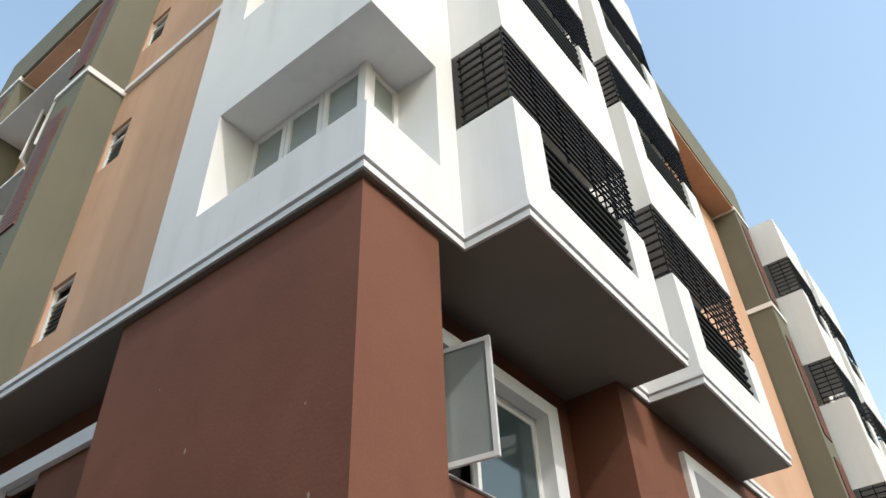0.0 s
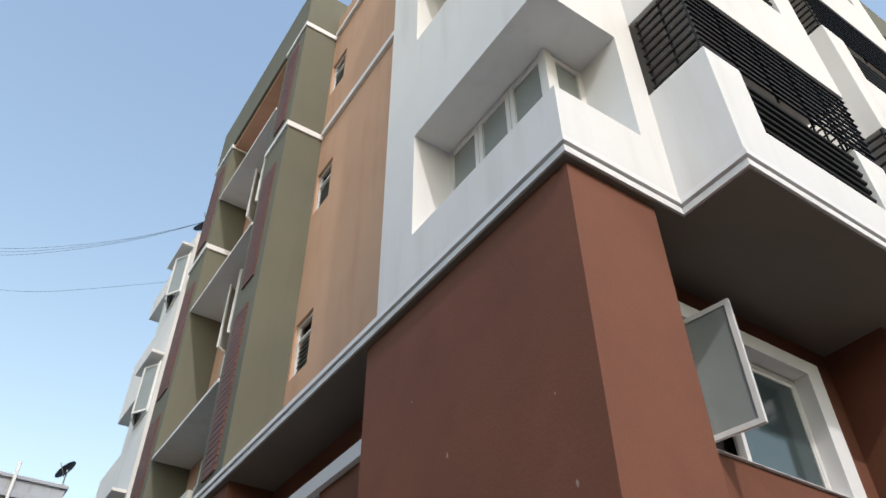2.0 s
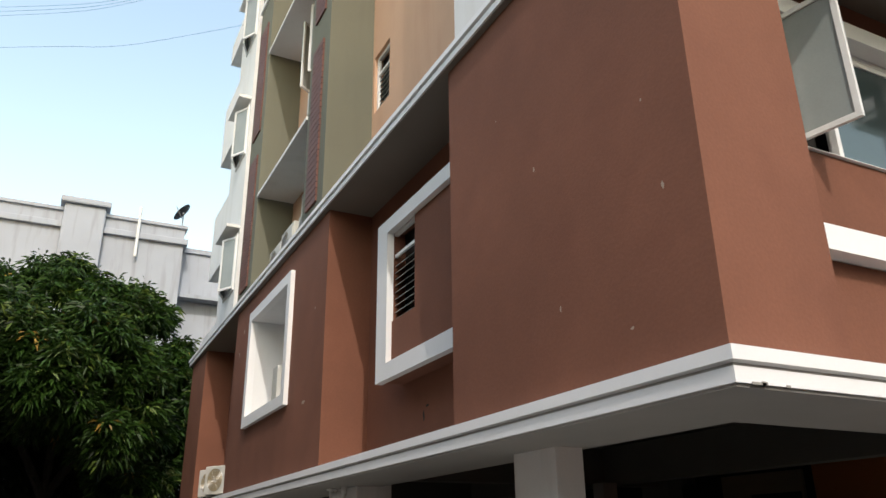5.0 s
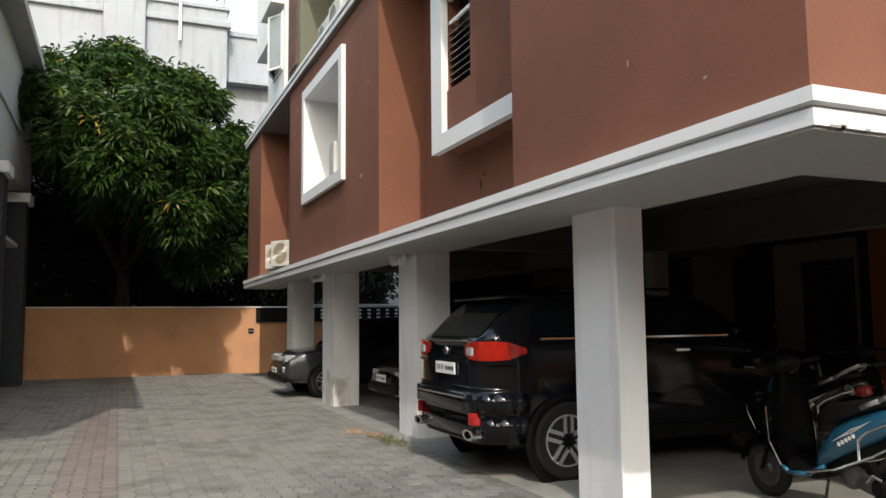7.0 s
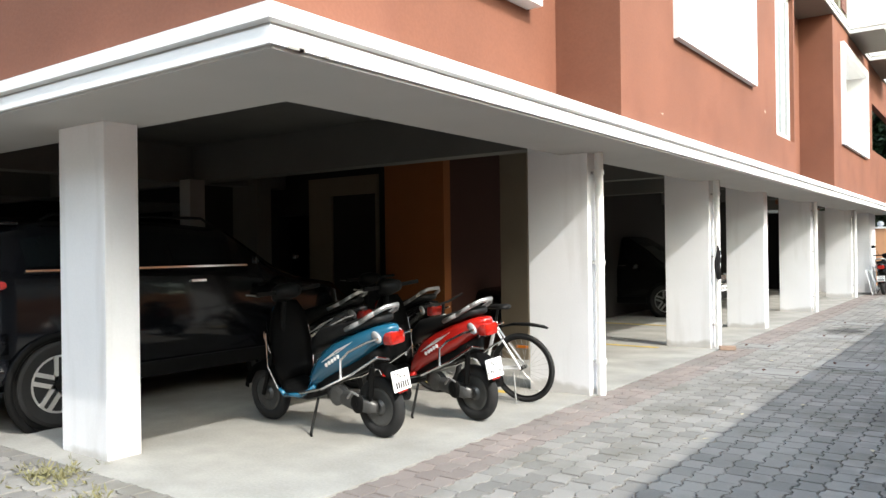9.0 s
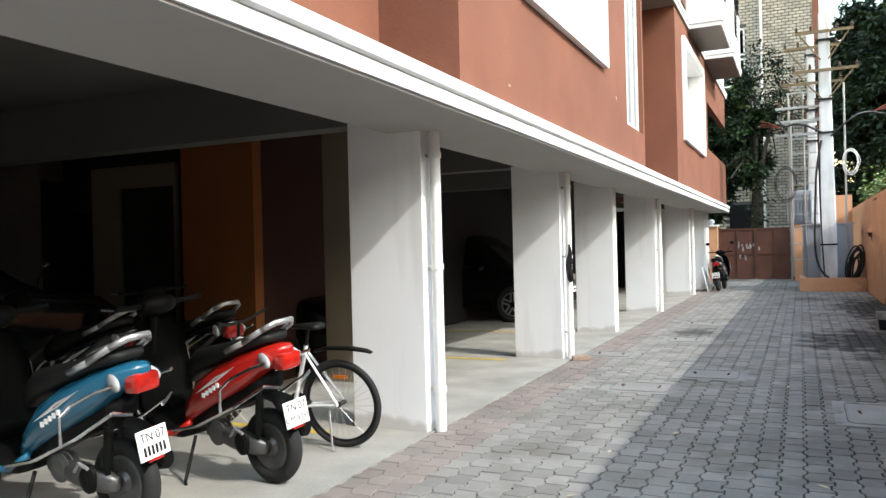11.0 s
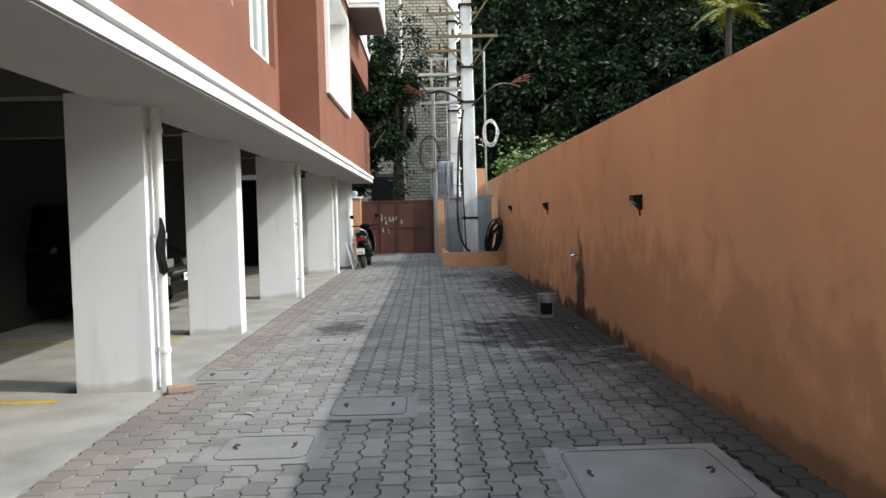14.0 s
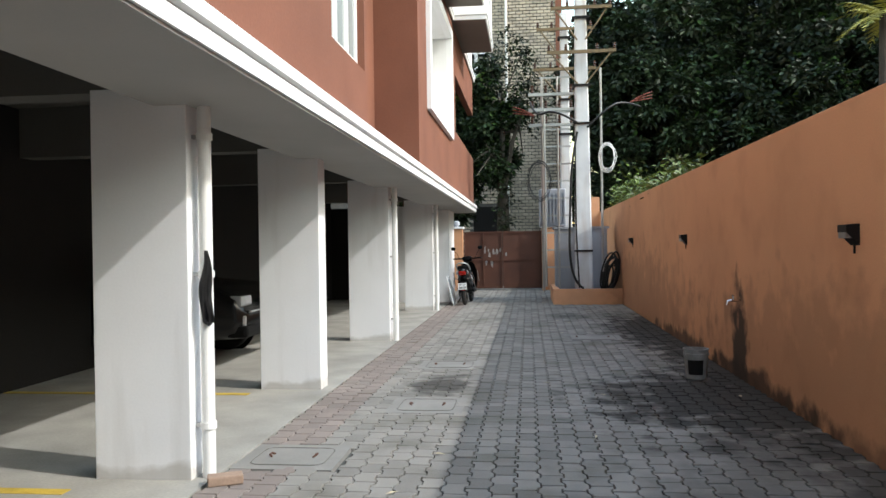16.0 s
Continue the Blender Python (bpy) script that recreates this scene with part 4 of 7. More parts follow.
def wheel(parent, x, y, r, width, side, spokes=5, rim=None):
    m = Matrix.Translation((x, y, r))
    bm = bmesh.new()
    prof_r = r * 0.66
    s = width / 2
    rows = [(prof_r, -s * 0.8), (r * 0.9, -s), (r * 0.97, -s * 0.9), (r, -s * 0.6), (r, s * 0.6), (r * 0.97, s * 0.9), (r * 0.9, s), (prof_r, s * 0.8)]
    lathe(bm, rows, 40, m @ pose(0, 0, 0, 0, 90, 0))
    w = part("wheel", bm, M_TYRE, parent, "black tyre on an alloy rim", smooth=False)
    bm = bmesh.new()
    lathe(bm, [(r * 0.67, -s * 0.7), (r * 0.67, s * 0.82), (r * 0.62, s * 0.82), (r * 0.6, s * 0.2), (r * 0.6, -s * 0.7)], 40, m @ pose(0, 0, 0, 0, 90 * side, 0))
    part("rim_ring", bm, rim or M_RIM, w)
    bm = bmesh.new()
    lathe(bm, [(r * 0.6, 0), (0.0, 0.001)], 24, m @ pose(side * s * 0.1, 0, 0, 0, 90 * side, 0))
    part("brake_shade", bm, M_PLASTIC, w)
    for i in range(spokes):
        bm = bmesh.new()
        for dx in (-0.035, 0.035):
            box(bm, -0.012, 0.022, dx * r * 3 - r * 0.05, dx * r * 3 + r * 0.05, r * 0.1, r * 0.64)
        bm.transform(m @ pose(side * s * 0.72, 0, 0, 360 / spokes * i, 0, 0))
        part("spoke", bm, rim or M_RIM, w)
    bm = bmesh.new()
    lathe(bm, [(r * 0.17, 0), (r * 0.15, 0.03), (0.0, 0.035)], 20, m @ pose(side * s * 0.72, 0, 0, 0, 90 * side, 0))
    part("hub", bm, M_PLASTIC, w)
    return w


SUV = [(0.0, .52, .97, .99, .80, .70), (0.05, .40, .98, 1.03, .88, .76), (0.18, .34, 1.06, 1.12, .92, .79), (0.32, .33, 1.09, 1.40, .93, .74), (0.50, .33, 1.10, 1.68, .94, .67), (0.95, .33, 1.10, 1.77, .945, .68),
       (2.0, .33, 1.08, 1.79, .95, .69), (2.85, .33, 1.06, 1.73, .95, .68), (3.3, .33, 1.05, 1.45, .95, .70), (3.72, .33, 1.04, 1.10, .945, .76), (4.3, .33, 1.0, 1.04, .92, .74), (4.62, .35, .84, .90, .86, .66), (4.75, .45, .64, .68, .74, .58)]
SEDAN = [(0.0, .45, .82, .86, .72, .6), (0.08, .32, .88, .94, .82, .68), (0.55, .27, .93, .98, .86, .70), (0.95, .26, .95, 1.22, .87, .64), (1.4, .26, .95, 1.43, .875, .60),
         (2.2, .26, .94, 1.46, .88, .60), (2.75, .26, .92, 1.36, .88, .60), (3.25, .26, .91, 1.0, .875, .68), (3.9, .27, .84, .9, .85, .66), (4.2, .3, .7, .76, .78, .6), (4.3, .4, .55, .6, .66, .5)]


def car(label, stations, paint, m, rear_wheel, front_wheel, r, plate_front, wheel_spokes=5, glass=((0.32, 0.5), (0.62, 2.75), (2.9, 3.66))):
    L = stations[-1][0]
    t = tagged(new("car"), label, "car", "parked cars")
    t.matrix_basis = m

    def sect(y):
        for a, b in zip(stations[:-1], stations[1:]):
            if a[0] <= y <= b[0]:
                f = (y - a[0]) / (b[0] - a[0])
                return [p + (q - p) * f for p, q in zip(a, b)]
        return list(stations[-1])

    def half(y):
        _, zb, zbelt, zt, w, wr = sect(y)
        dz = zt - zbelt
        return [(0, zb), (w * 0.88, zb), (w * 0.985, zb + 0.10), (w, zb + (zbelt - zb) * 0.45), (w * 0.995, zbelt - 0.07), (w * 0.965, zbelt), (wr + (0.02 if dz > 0.2 else 0.1), zt - min(0.09, dz * 0.5)), (wr * 0.85, zt - min(0.015, dz * 0.1)), (0, zt)]
    ys = sorted({s[0] for s in stations} | {s for s in np.arange(0, L, 0.2)})
    bm = bmesh.new()
    rings = []
    for y in ys:
        h = half(y)
        loop = [(x, z) for x, z in h] + [(-x, z) for x, z in reversed(h[1:-1])]
        rings.append([bm.verts.new((x, y, z)) for x, z in loop])
    k = len(rings[0])
    for p, q in zip(rings[:-1], rings[1:]):
        for i in range(k):
            bm.faces.new((p[i], p[(i + 1) % k], q[(i + 1) % k], q[i]))
    bm.faces.new(rings[0])
    bm.faces.new(list(reversed(rings[-1])))
    bmesh.ops.recalc_face_normals(bm, faces=bm.faces)
    body = part("body", bm, paint, t, smooth=True)
    # side glass
    for side, nm in ((1, "side_window"), (-1, "side_window")):
        a, b = glass[1]
        cuts = np.linspace(a, b, 4)
        for c0, c1 in zip(cuts[:-1], cuts[1:]):
            bm = bmesh.new()
            prev = None
            for y in np.linspace(c0 + 0.03, c1 - 0.03, 6):
                h = half(y)
                lo, hi = Vector(h[5]), Vector(h[6])
                p0, p1 = lo.lerp(hi, 0.1), lo.lerp(hi, 0.9)
                cur = [bm.verts.new((side * (p.x + 0.006), y, p.y)) for p in (p0, p1)]
                if prev:
                    bm.faces.new((prev[0], cur[0], cur[1], prev[1]))
                prev = cur
            part(nm, bm, M_CARGLASS, t)
    for (a, b), nm, s in ((glass[0], "rear_window", -1), (glass[2], "windscreen", 1)):
        bm = bmesh.new()
        prev = None
        for y in np.linspace(a, b, 6):
            h = half(y)
            cur = [bm.verts.new((x, y + s * 0.006, z + 0.008)) for x, z in ((-h[7][0] * 1.02, h[7][1]), (0, h[8][1]), (h[7][0] * 1.02, h[7][1]))]
            if prev:
                for i in range(2):
                    bm.faces.new((prev[i], cur[i], cur[i + 1], prev[i + 1]))
            prev = cur
        part(nm, bm, M_CARGLASS, t)
    w = max(s[4] for s in stations)
    for y in (rear_wheel, front_wheel):
        for side in (-1, 1):
            bm = bmesh.new()
            lathe(bm, [(r * 1.17, 0.0), (r * 1.17, 0.03), (r * 1.02, 0.032), (0.0, 0.02)], 32, Matrix.Translation((side * (w - 0.03), y, r)) @ pose(0, 0, 0, 0, 90 * side, 0))
            part("wheel_arch", bm, M_PLASTIC, t)
            wheel(t, side * (w - 0.085), y, r, 0.22, side, wheel_spokes)
    # sills and bumpers
    for side in (-1, 1):
        part("sill", B(side * (w - 0.06), side * (w + 0.005), rear_wheel + r * 1.2, front_wheel - r * 1.2, stations[3][1] - 0.05, stations[3][1] + 0.1, bevel=0.015), M_PLASTIC, t)
        # mirror
        ym = glass[2][0] + 0.3
        bm = bmesh.new()
        loft(bm, [(side * (w + 0.1), ym - 0.06, 1.08, 0.09, 0.07), (side * (w + 0.1), ym, 1.08, 0.1, 0.08), (side * (w + 0.1), ym + 0.07, 1.08, 0.05, 0.05)], 12)
        part("mirror", bm, paint, t, smooth=True)
        for yy in (glass[1][0] + 0.75, glass[1][0] + 1.6):
            part("door_handle", B(side * (w - 0.01), side * (w + 0.018), yy, yy + 0.18, stations[5][2] - 0.16, stations[5][2] - 0.13, bevel=0.005), M_CHROME, t, "chrome door handle")
        part("belt_trim", B(side * (w - 0.03), side * (w - 0.018), glass[1][0], glass[1][1] + 0.2, stations[5][2] - 0.012, stations[5][2] + 0.006), M_CHROME, t)
    return t


def lamp_shell(parent, name, x0, x1, y0, y1, z0, z1, material, bevel=0.025, label=""):
    return part(name, B(x0, x1, y0, y1, z0, z1, bevel=bevel), material, parent, label)


# large SUV backed towards the drive
SUV_TALL = [(0.0, .45, 1.10, 1.14, .60, .54), (0.05, .38, 1.28, 1.33, .74, .66), (0.15, .36, 1.34, 1.42, .83, .72), (0.32, .36, 1.36, 1.60, .90, .71), (0.50, .36, 1.36, 1.73, .93, .69), (0.95, .36, 1.36, 1.80, .945, .70),
            (2.0, .36, 1.34, 1.83, .95, .70), (2.85, .36, 1.30, 1.77, .95, .69), (3.3, .36, 1.25, 1.50, .95, .72), (3.72, .36, 1.18, 1.23, .945, .76), (4.3, .36, 1.10, 1.14, .92, .74), (4.62, .38, .92, .98, .86, .66), (4.75, .48, .72, .76, .74, .58)]
suv = car("large dark blue-black SUV with red tail lamps, parked nose in", SUV_TALL, M_CARBLACK, pose(-8.7, 3.85, 0, 0, 0, 0), 0.89, 3.72, 0.375, False, glass=((0.10, 0.5), (0.62, 2.75), (2.9, 3.66)))


def prism(outline, z0, z1, s, taper=None, soft=0.008, steps=2):
    """Upright block over a plan outline mirrored by s; taper pulls the heights together at each corner."""
    bm = bmesh.new()
    n = len(outline)
    zm = (z0 + z1) / 2
    taper = taper or [1.0] * n
    lo = [bm.verts.new((s * x, y, zm + (z0 - zm) * k)) for (x, y), k in zip(outline, taper)]
    hi = [bm.verts.new((s * x, y, zm + (z1 - zm) * k)) for (x, y), k in zip(outline, taper)]
    bm.faces.new(lo)
    bm.faces.new(hi)
    for a in range(n):
        b = (a + 1) % n
        bm.faces.new((lo[a], lo[b], hi[b], hi[a]))
    bmesh.ops.recalc_face_normals(bm, faces=bm.faces)
    bmesh.ops.bevel(bm, geom=bm.edges[:], offset=soft, segments=steps, affect='EDGES')
    return bm


for s in (-1, 1):
    lamp = part("tail_lamp", prism([(0.46, 0.02), (0.62, 0.0), (0.76, 0.03), (0.86, 0.12), (0.925, 0.28), (0.955, 0.46), (0.8, 0.42), (0.46, 0.2)], 1.15, 1.34, s, [0.6, 0.9, 1, 1, 0.95, 0.25, 0.25, 0.6]), M_REDLENS, suv, "red wraparound tail lamp")
    part("reverse_lamp", prism([(0.56, -0.01), (0.68, -0.005), (0.68, 0.05), (0.56, 0.05)], 1.20, 1.28, s), M_CLEAR, lamp)
    part("lamp_trim", prism([(0.60, -0.004), (0.78, 0.03), (0.90, 0.16), (0.94, 0.34), (0.86, 0.34), (0.60, 0.1)], 1.115, 1.145, s), M_CARBLACK, suv)
    part("reflector", prism([(0.66, -0.045), (0.74, -0.02), (0.74, 0.06), (0.66, 0.06)], 0.54, 0.66, s), M_REDLENS, suv)
    bm = bmesh.new()
    lathe(bm, [(0.075, 0), (0.08, 0.1), (0.055, 0.1), (0.05, 0.0)], 20, Matrix.Translation((s * 0.66, 0.05, 0.45)) @ pose(0, 0, 0, 90, 0, 0) @ Matrix.Diagonal((1.5, 0.65, 1, 1)))
    part("exhaust", bm, M_CHROME, suv)
bump = [(-0.62, -0.06), (0.62, -0.06), (0.78, -0.02), (0.90, 0.12), (0.955, 0.34), (0.955, 0.52), (-0.955, 0.52), (-0.955, 0.34), (-0.90, 0.12), (-0.78, -0.02)]
part("rear_bumper", prism(bump, 0.62, 0.90, 1, None, 0.055, 4), M_CARBLACK, suv, smooth=True)
part("bumper_skirt", prism([(x * 0.975, y + 0.05) for x, y in bump], 0.36, 0.68, 1, None, 0.06, 4), M_CARBLACK, suv, smooth=True)
part("diffuser", prism([(-0.5, 0.0), (0.5, 0.0), (0.62, 0.3), (-0.62, 0.3)], 0.38, 0.56, 1, None, 0.02, 2), M_PLASTIC, suv)
part("chrome_strip", B(-0.62, 0.62, -0.072, -0.055, 0.79, 0.81), M_CHROME, suv)
part("tailgate_garnish", B(-0.46, 0.46, -0.012, 0.06, 1.335, 1.35, bevel=0.005), M_CHROME, suv)
bm = bmesh.new()
lathe(bm, [(0.055, 0), (0.05, 0.015), (0.0, 0.016)], 20, Matrix.Translation((0, 0.02, 1.24)) @ pose(0, 0, 0, 90, 0, 0))
part("round_badge", bm, M_CHROME, suv)
number_plate(suv, pose(0.06, -0.018, 1.06), 0.5, 0.12)
part("spoiler", B(-0.6, 0.6, 0.38, 0.72, 1.755, 1.795, bevel=0.018), M_CARBLACK, suv)
for s in (-1, 1):
    bm = bmesh.new()
    tube(bm, [(s * 0.6, 0.9, 1.80), (s * 0.6, 1.0, 1.86), (s * 0.6, 2.6, 1.86), (s * 0.6, 2.75, 1.78)], 0.015, 8)
    part("roof_rail", bm, M_PLASTIC, suv)
    bm = bmesh.new()
    torus(bm, 0.43, 0.035, Matrix.Translation((s * 0.95, 0.89, 0.36)), 32, 8, 0.6)
    part("arch_trim", bm, M_PLASTIC, suv)


def front_face(c, L, w, grille_m, slots=7, zg=0.82):
    """Grille slots, headlamps, fog lamps and plate at the nose."""
    for s in (-1, 1):
        a, b = sorted((s * 0.42, s * (w - 0.12)))
        lamp_shell(c, "headlamp", a, b, L - 0.28, L - 0.05, zg - 0.07, zg + 0.07, M_CLEAR, 0.03, "clear headlamp")
        a, b = sorted((s * 0.55, s * 0.78))
        part("fog_lamp", B(a, b, L - 0.14, L - 0.01, zg - 0.32, zg - 0.18, bevel=0.03), M_SILVER, c, "silver fog lamp surround")
    for i in range(slots):
        x = (i - (slots - 1) / 2) * 0.115
        part("grille_slot", B(x - 0.045, x + 0.045, L - 0.06, L + 0.02, zg - 0.06, zg + 0.05, bevel=0.008), grille_m, c)
    part("front_bumper", B(-w + 0.1, w - 0.1, L - 0.25, L + 0.03, 0.36, 0.52, bevel=0.05), M_PLASTIC, c)
    number_plate(c, pose(0, L + 0.035, 0.6, 0, 0, 180), 0.5, 0.12)


jeep = car("gunmetal compact SUV with a slotted grille, parked nose out", SUV, M_CARGREY, pose(-17.75, 8.35, 0, 0, 0, 180) @ Matrix.Diagonal((0.96, 0.96, 0.92, 1)), 0.98, 3.83, 0.36, True)
front_face(jeep, 4.75, 0.93, M_SILVER, 7, 0.88)
hatch = car("black hatchback with clear headlamps, parked nose out", SEDAN, M_CARBLK2, pose(-13.6, 9.1, 0, 0, 0, 180), 0.75, 3.42, 0.31, True, glass=((0.72, 1.35), (1.0, 2.7), (2.8, 3.2)))
front_face(hatch, 4.3, 0.86, M_PLASTIC, 3, 0.66)
mpv = car("black people carrier with large headlamps, nose towards the drive", SUV, M_CARBLK2, pose(-10.75, 18.1, 0, 0, 0, -90), 0.98, 3.83, 0.35, True)
front_face(mpv, 4.75, 0.93, M_CHROME, 3, 0.83)
part("chrome_strip", B(-0.7, 0.7, 4.74, 4.785, 0.68, 0.71, bevel=0.01), M_CHROME, mpv)
sal = car("black saloon car deep in the dark parking bay", SEDAN, M_CARBLK2, pose(-10.9, 11.3, 0, 0, 0, -90), 0.75, 3.42, 0.31, False, glass=((0.72, 1.35), (1.0, 2.7), (2.8, 3.2)))


def scooter(label, paint, m, mirrors=True, lean=0.0, plate=""):
    """Step-through scooter, forward +y from the rear wheel's contact."""
    t = tagged(new("scooter"), label, "scooter", "parked scooters")
    t.matrix_basis = m @ pose(0, 0, 0, 0, lean, 0) @ Matrix.Diagonal((1.08, 1.0, 1.1, 1))
    R, WB = 0.225, 1.10
    for y, nm in ((-0.16, "rear_wheel"), (WB, "front_wheel")):
        bm = bmesh.new()
        torus(bm, R - 0.048, 0.048, Matrix.Translation((0, y, R)), 36, 10)
        w = part(nm, bm, M_TYRE, t, smooth=True)
        bm = bmesh.new()
        lathe(bm, [(0.14, -0.03), (0.14, 0.03), (0.125, 0.035), (0.06, 0.025), (0.04, 0.045), (0.0, 0.046)], 24, Matrix.Translation((0, y, R)) @ pose(0, 0, 0, 0, -90, 0))
        part("rim", bm, M_ALU, w)
    bm = bmesh.new()
    loft(bm, [(0, -0.47, .80, .03, .025), (0, -0.42, .79, .075, .05), (0, -0.28, .755, .115, .08), (0, -0.08, .685, .15, .115), (0, 0.14, .605, .168, .13), (0, 0.32, .52, .16, .125), (0, 0.46, .42, .13, .10), (0, 0.56, .33, .10, .06), (0, 0.60, .31, .05, .03)], 22, 2.6)
    part("side_cowl", bm, paint, t, smooth=True)
    bm = bmesh.new()
    loft(bm, [(0, -0.30, .62, .06, .05), (0, -0.1, .56, .10, .07), (0, 0.2, .46, .12, .07), (0, 0.42, .34, .11, .05)], 14, 3)
    part("under_cover", bm, M_PLASTIC, t, smooth=True)
    for s in (-1, 1):
        bm = bmesh.new()
        tube(bm, [(s * 0.15, 0.40, .36), (s * 0.172, 0.56, .285), (s * 0.178, 0.82, .275), (s * 0.165, 0.95, .33)], 0.018, 8)
        part("floor_trim", bm, paint, t, smooth=True)
    bm = bmesh.new()
    loft(bm, [(0, 1.06, .76, .10, .03), (0, 1.10, .78, .085, .11), (0, 1.15, .81, .06, .12), (0, 1.18, .82, .03, .07)], 16, 2.6)
    part("front_apron", bm, paint, t, smooth=True)
    for s in (-1, 1):
        bm = bmesh.new()
        v = [bm.verts.new(p) for p in ((s * 0.150, -0.05, 0.72), (s * 0.170, 0.12, 0.655), (s * 0.176, 0.30, 0.545), (s * 0.172, 0.10, 0.635))]
        bm.faces.new(v)
        bmesh.ops.solidify(bm, geom=bm.faces[:], thickness=0.006)
        part("decal", bm, M_PLATE, t, "pale graphic stripe")
        bm = bmesh.new()
        for k in range(5):
            box(bm, s * 0.164, s * 0.172, 0.10 + 0.032 * k, 0.122 + 0.032 * k, 0.592 - 0.017 * k, 0.618 - 0.017 * k)
        part("marking", bm, M_PLATE, t, "unread pale lettering bars")
    bm = bmesh.new()
    loft(bm, [(0, -0.36, .875, .07, .02), (0, -0.30, .875, .12, .035), (0, -0.08, .835, .14, .045), (0, 0.14, .775, .135, .055), (0, 0.38, .715, .115, .075), (0, 0.52, .64, .07, .07)], 18, 3)
    part("seat", bm, M_VINYL, t, "black vinyl seat", smooth=True)
    bm = bmesh.new()
    loft(bm, [(0, 0.44, .30, .12, .04), (0, 0.52, .29, .165, .045), (0, 0.82, .29, .17, .045), (0, 0.9, .32, .15, .05)], 16, 4)
    part("floorboard", bm, M_PLASTIC, t, smooth=True)
    bm = bmesh.new()
    ring = []
    for i, (y, z, hw) in enumerate(((0.86, .30, .17), (0.90, .45, .21), (0.93, .62, .225), (0.955, .78, .21), (0.965, .90, .17), (0.96, .97, .11))):
        ring.append([bm.verts.new((hw * u, y + 0.1 * (1 - u * u) * 1.0, z)) for u in np.linspace(-1, 1, 9)])
    for p, q in zip(ring[:-1], ring[1:]):
        for i in range(8):
            bm.faces.new((p[i], p[i + 1], q[i + 1], q[i]))
    bmesh.ops.solidify(bm, geom=bm.faces[:], thickness=0.03)
    part("leg_shield", bm, M_PLASTIC, t, smooth=True)
    bm = bmesh.new()
    ring = []
    for a in np.linspace(math.radians(10), math.radians(165), 10):
        ring.append([bm.verts.new((hw, WB + (R + 0.03 + dr) * math.cos(a), R + (R + 0.03 + dr) * math.sin(a))) for hw, dr in ((-0.075, -0.06), (-0.065, 0.0), (0, 0.02), (0.065, 0.0), (0.075, -0.06))])
    for p, q in zip(ring[:-1], ring[1:]):
        for i in range(4):
            bm.faces.new((p[i], p[i + 1], q[i + 1], q[i]))
    bmesh.ops.solidify(bm, geom=bm.faces[:], thickness=0.008)
    part("front_mudguard", bm, M_PLASTIC, t, smooth=True)
    bm = bmesh.new()
    for s in (-0.08, 0.08):
        rod(bm, (s, WB, R), (s * 0.6, WB - 0.14, 0.62), 0.018, 8)
    rod(bm, (0, WB - 0.14, 0.5), (0, 0.86, 1.0), 0.025, 10)
    part("fork", bm, M_PLASTIC, t)
    bm = bmesh.new()
    loft(bm, [(0, 0.86, 1.04, .06, .03), (0, 0.9, 1.05, .13, .06), (0, 1.0, 1.04, .13, .075), (0, 1.08, 1.02, .09, .06), (0, 1.1, 1.01, .05, .03)], 16)
    part("handlebar_cowl", bm, M_PLASTIC, t, smooth=True)
    bm = bmesh.new()
    loft(bm, [(0, 1.07, 1.02, .075, .055), (0, 1.115, 1.01, .06, .045)], 16)
    part("headlamp", bm, M_CLEAR, t, smooth=True)
    for s in (-1, 1):
        bm = bmesh.new()
        rod(bm, (s * 0.12, 0.95, 1.05), (s * 0.34, 0.9, 1.06), 0.017, 10)
        part("grip", bm, M_PLASTIC, t)
        bm = bmesh.new()
        rod(bm, (s * 0.26, 0.95, 1.04), (s * 0.36, 1.05, 1.06), 0.006, 6)
        part("brake_lever", bm, M_ALU, t)
        if mirrors:
            bm = bmesh.new()
            tube(bm, [(s * 0.2, 0.94, 1.06), (s * 0.25, 0.96, 1.18), (s * 0.31, 0.95, 1.25)], 0.006, 6)
            mr = part("mirror", bm, M_PLASTIC, t)
            bm = bmesh.new()
            bmesh.ops.create_uvsphere(bm, u_segments=16, v_segments=8, radius=1, matrix=Matrix.Translation((s * 0.33, 0.955, 1.30)) @ Matrix.Diagonal((0.06, 0.014, 0.045, 1)))
            part("mirror_head", bm, M_CARGLASS, mr, smooth=True)
    # tail, mudguard, plate
    part("tail_lamp", B(-0.085, 0.085, -0.49, -0.36, 0.69, 0.79, bevel=0.035), M_REDLENS, t, "red tail lamp")
    for s in (-1, 1):
        bm = bmesh.new()
        bmesh.ops.create_uvsphere(bm, u_segments=14, v_segments=8, radius=1, matrix=Matrix.Translation((s * 0.118, -0.33, 0.755)) @ pose(0, 0, 0, 12, 0, s * 14) @ Matrix.Diagonal((0.022, 0.09, 0.04, 1)))
        part("indicator", bm, M_CLEAR, t, smooth=True)
    bm = bmesh.new()
    ring = []
    for y, z, hw in ((-0.22, .56, .08), (-0.34, .54, .085), (-0.44, .45, .08), (-0.48, .33, .07)):
        ring.append([bm.verts.new((hw * u, y, z - 0.03 * u * u)) for u in (-1, -.5, 0, .5, 1)])
    for p, q in zip(ring[:-1], ring[1:]):
        for i in range(4):
            bm.faces.new((p[i], p[i + 1], q[i + 1], q[i]))
    bmesh.ops.solidify(bm, geom=bm.faces[:], thickness=0.012)
    part("rear_mudguard", bm, M_PLASTIC, t, smooth=True)
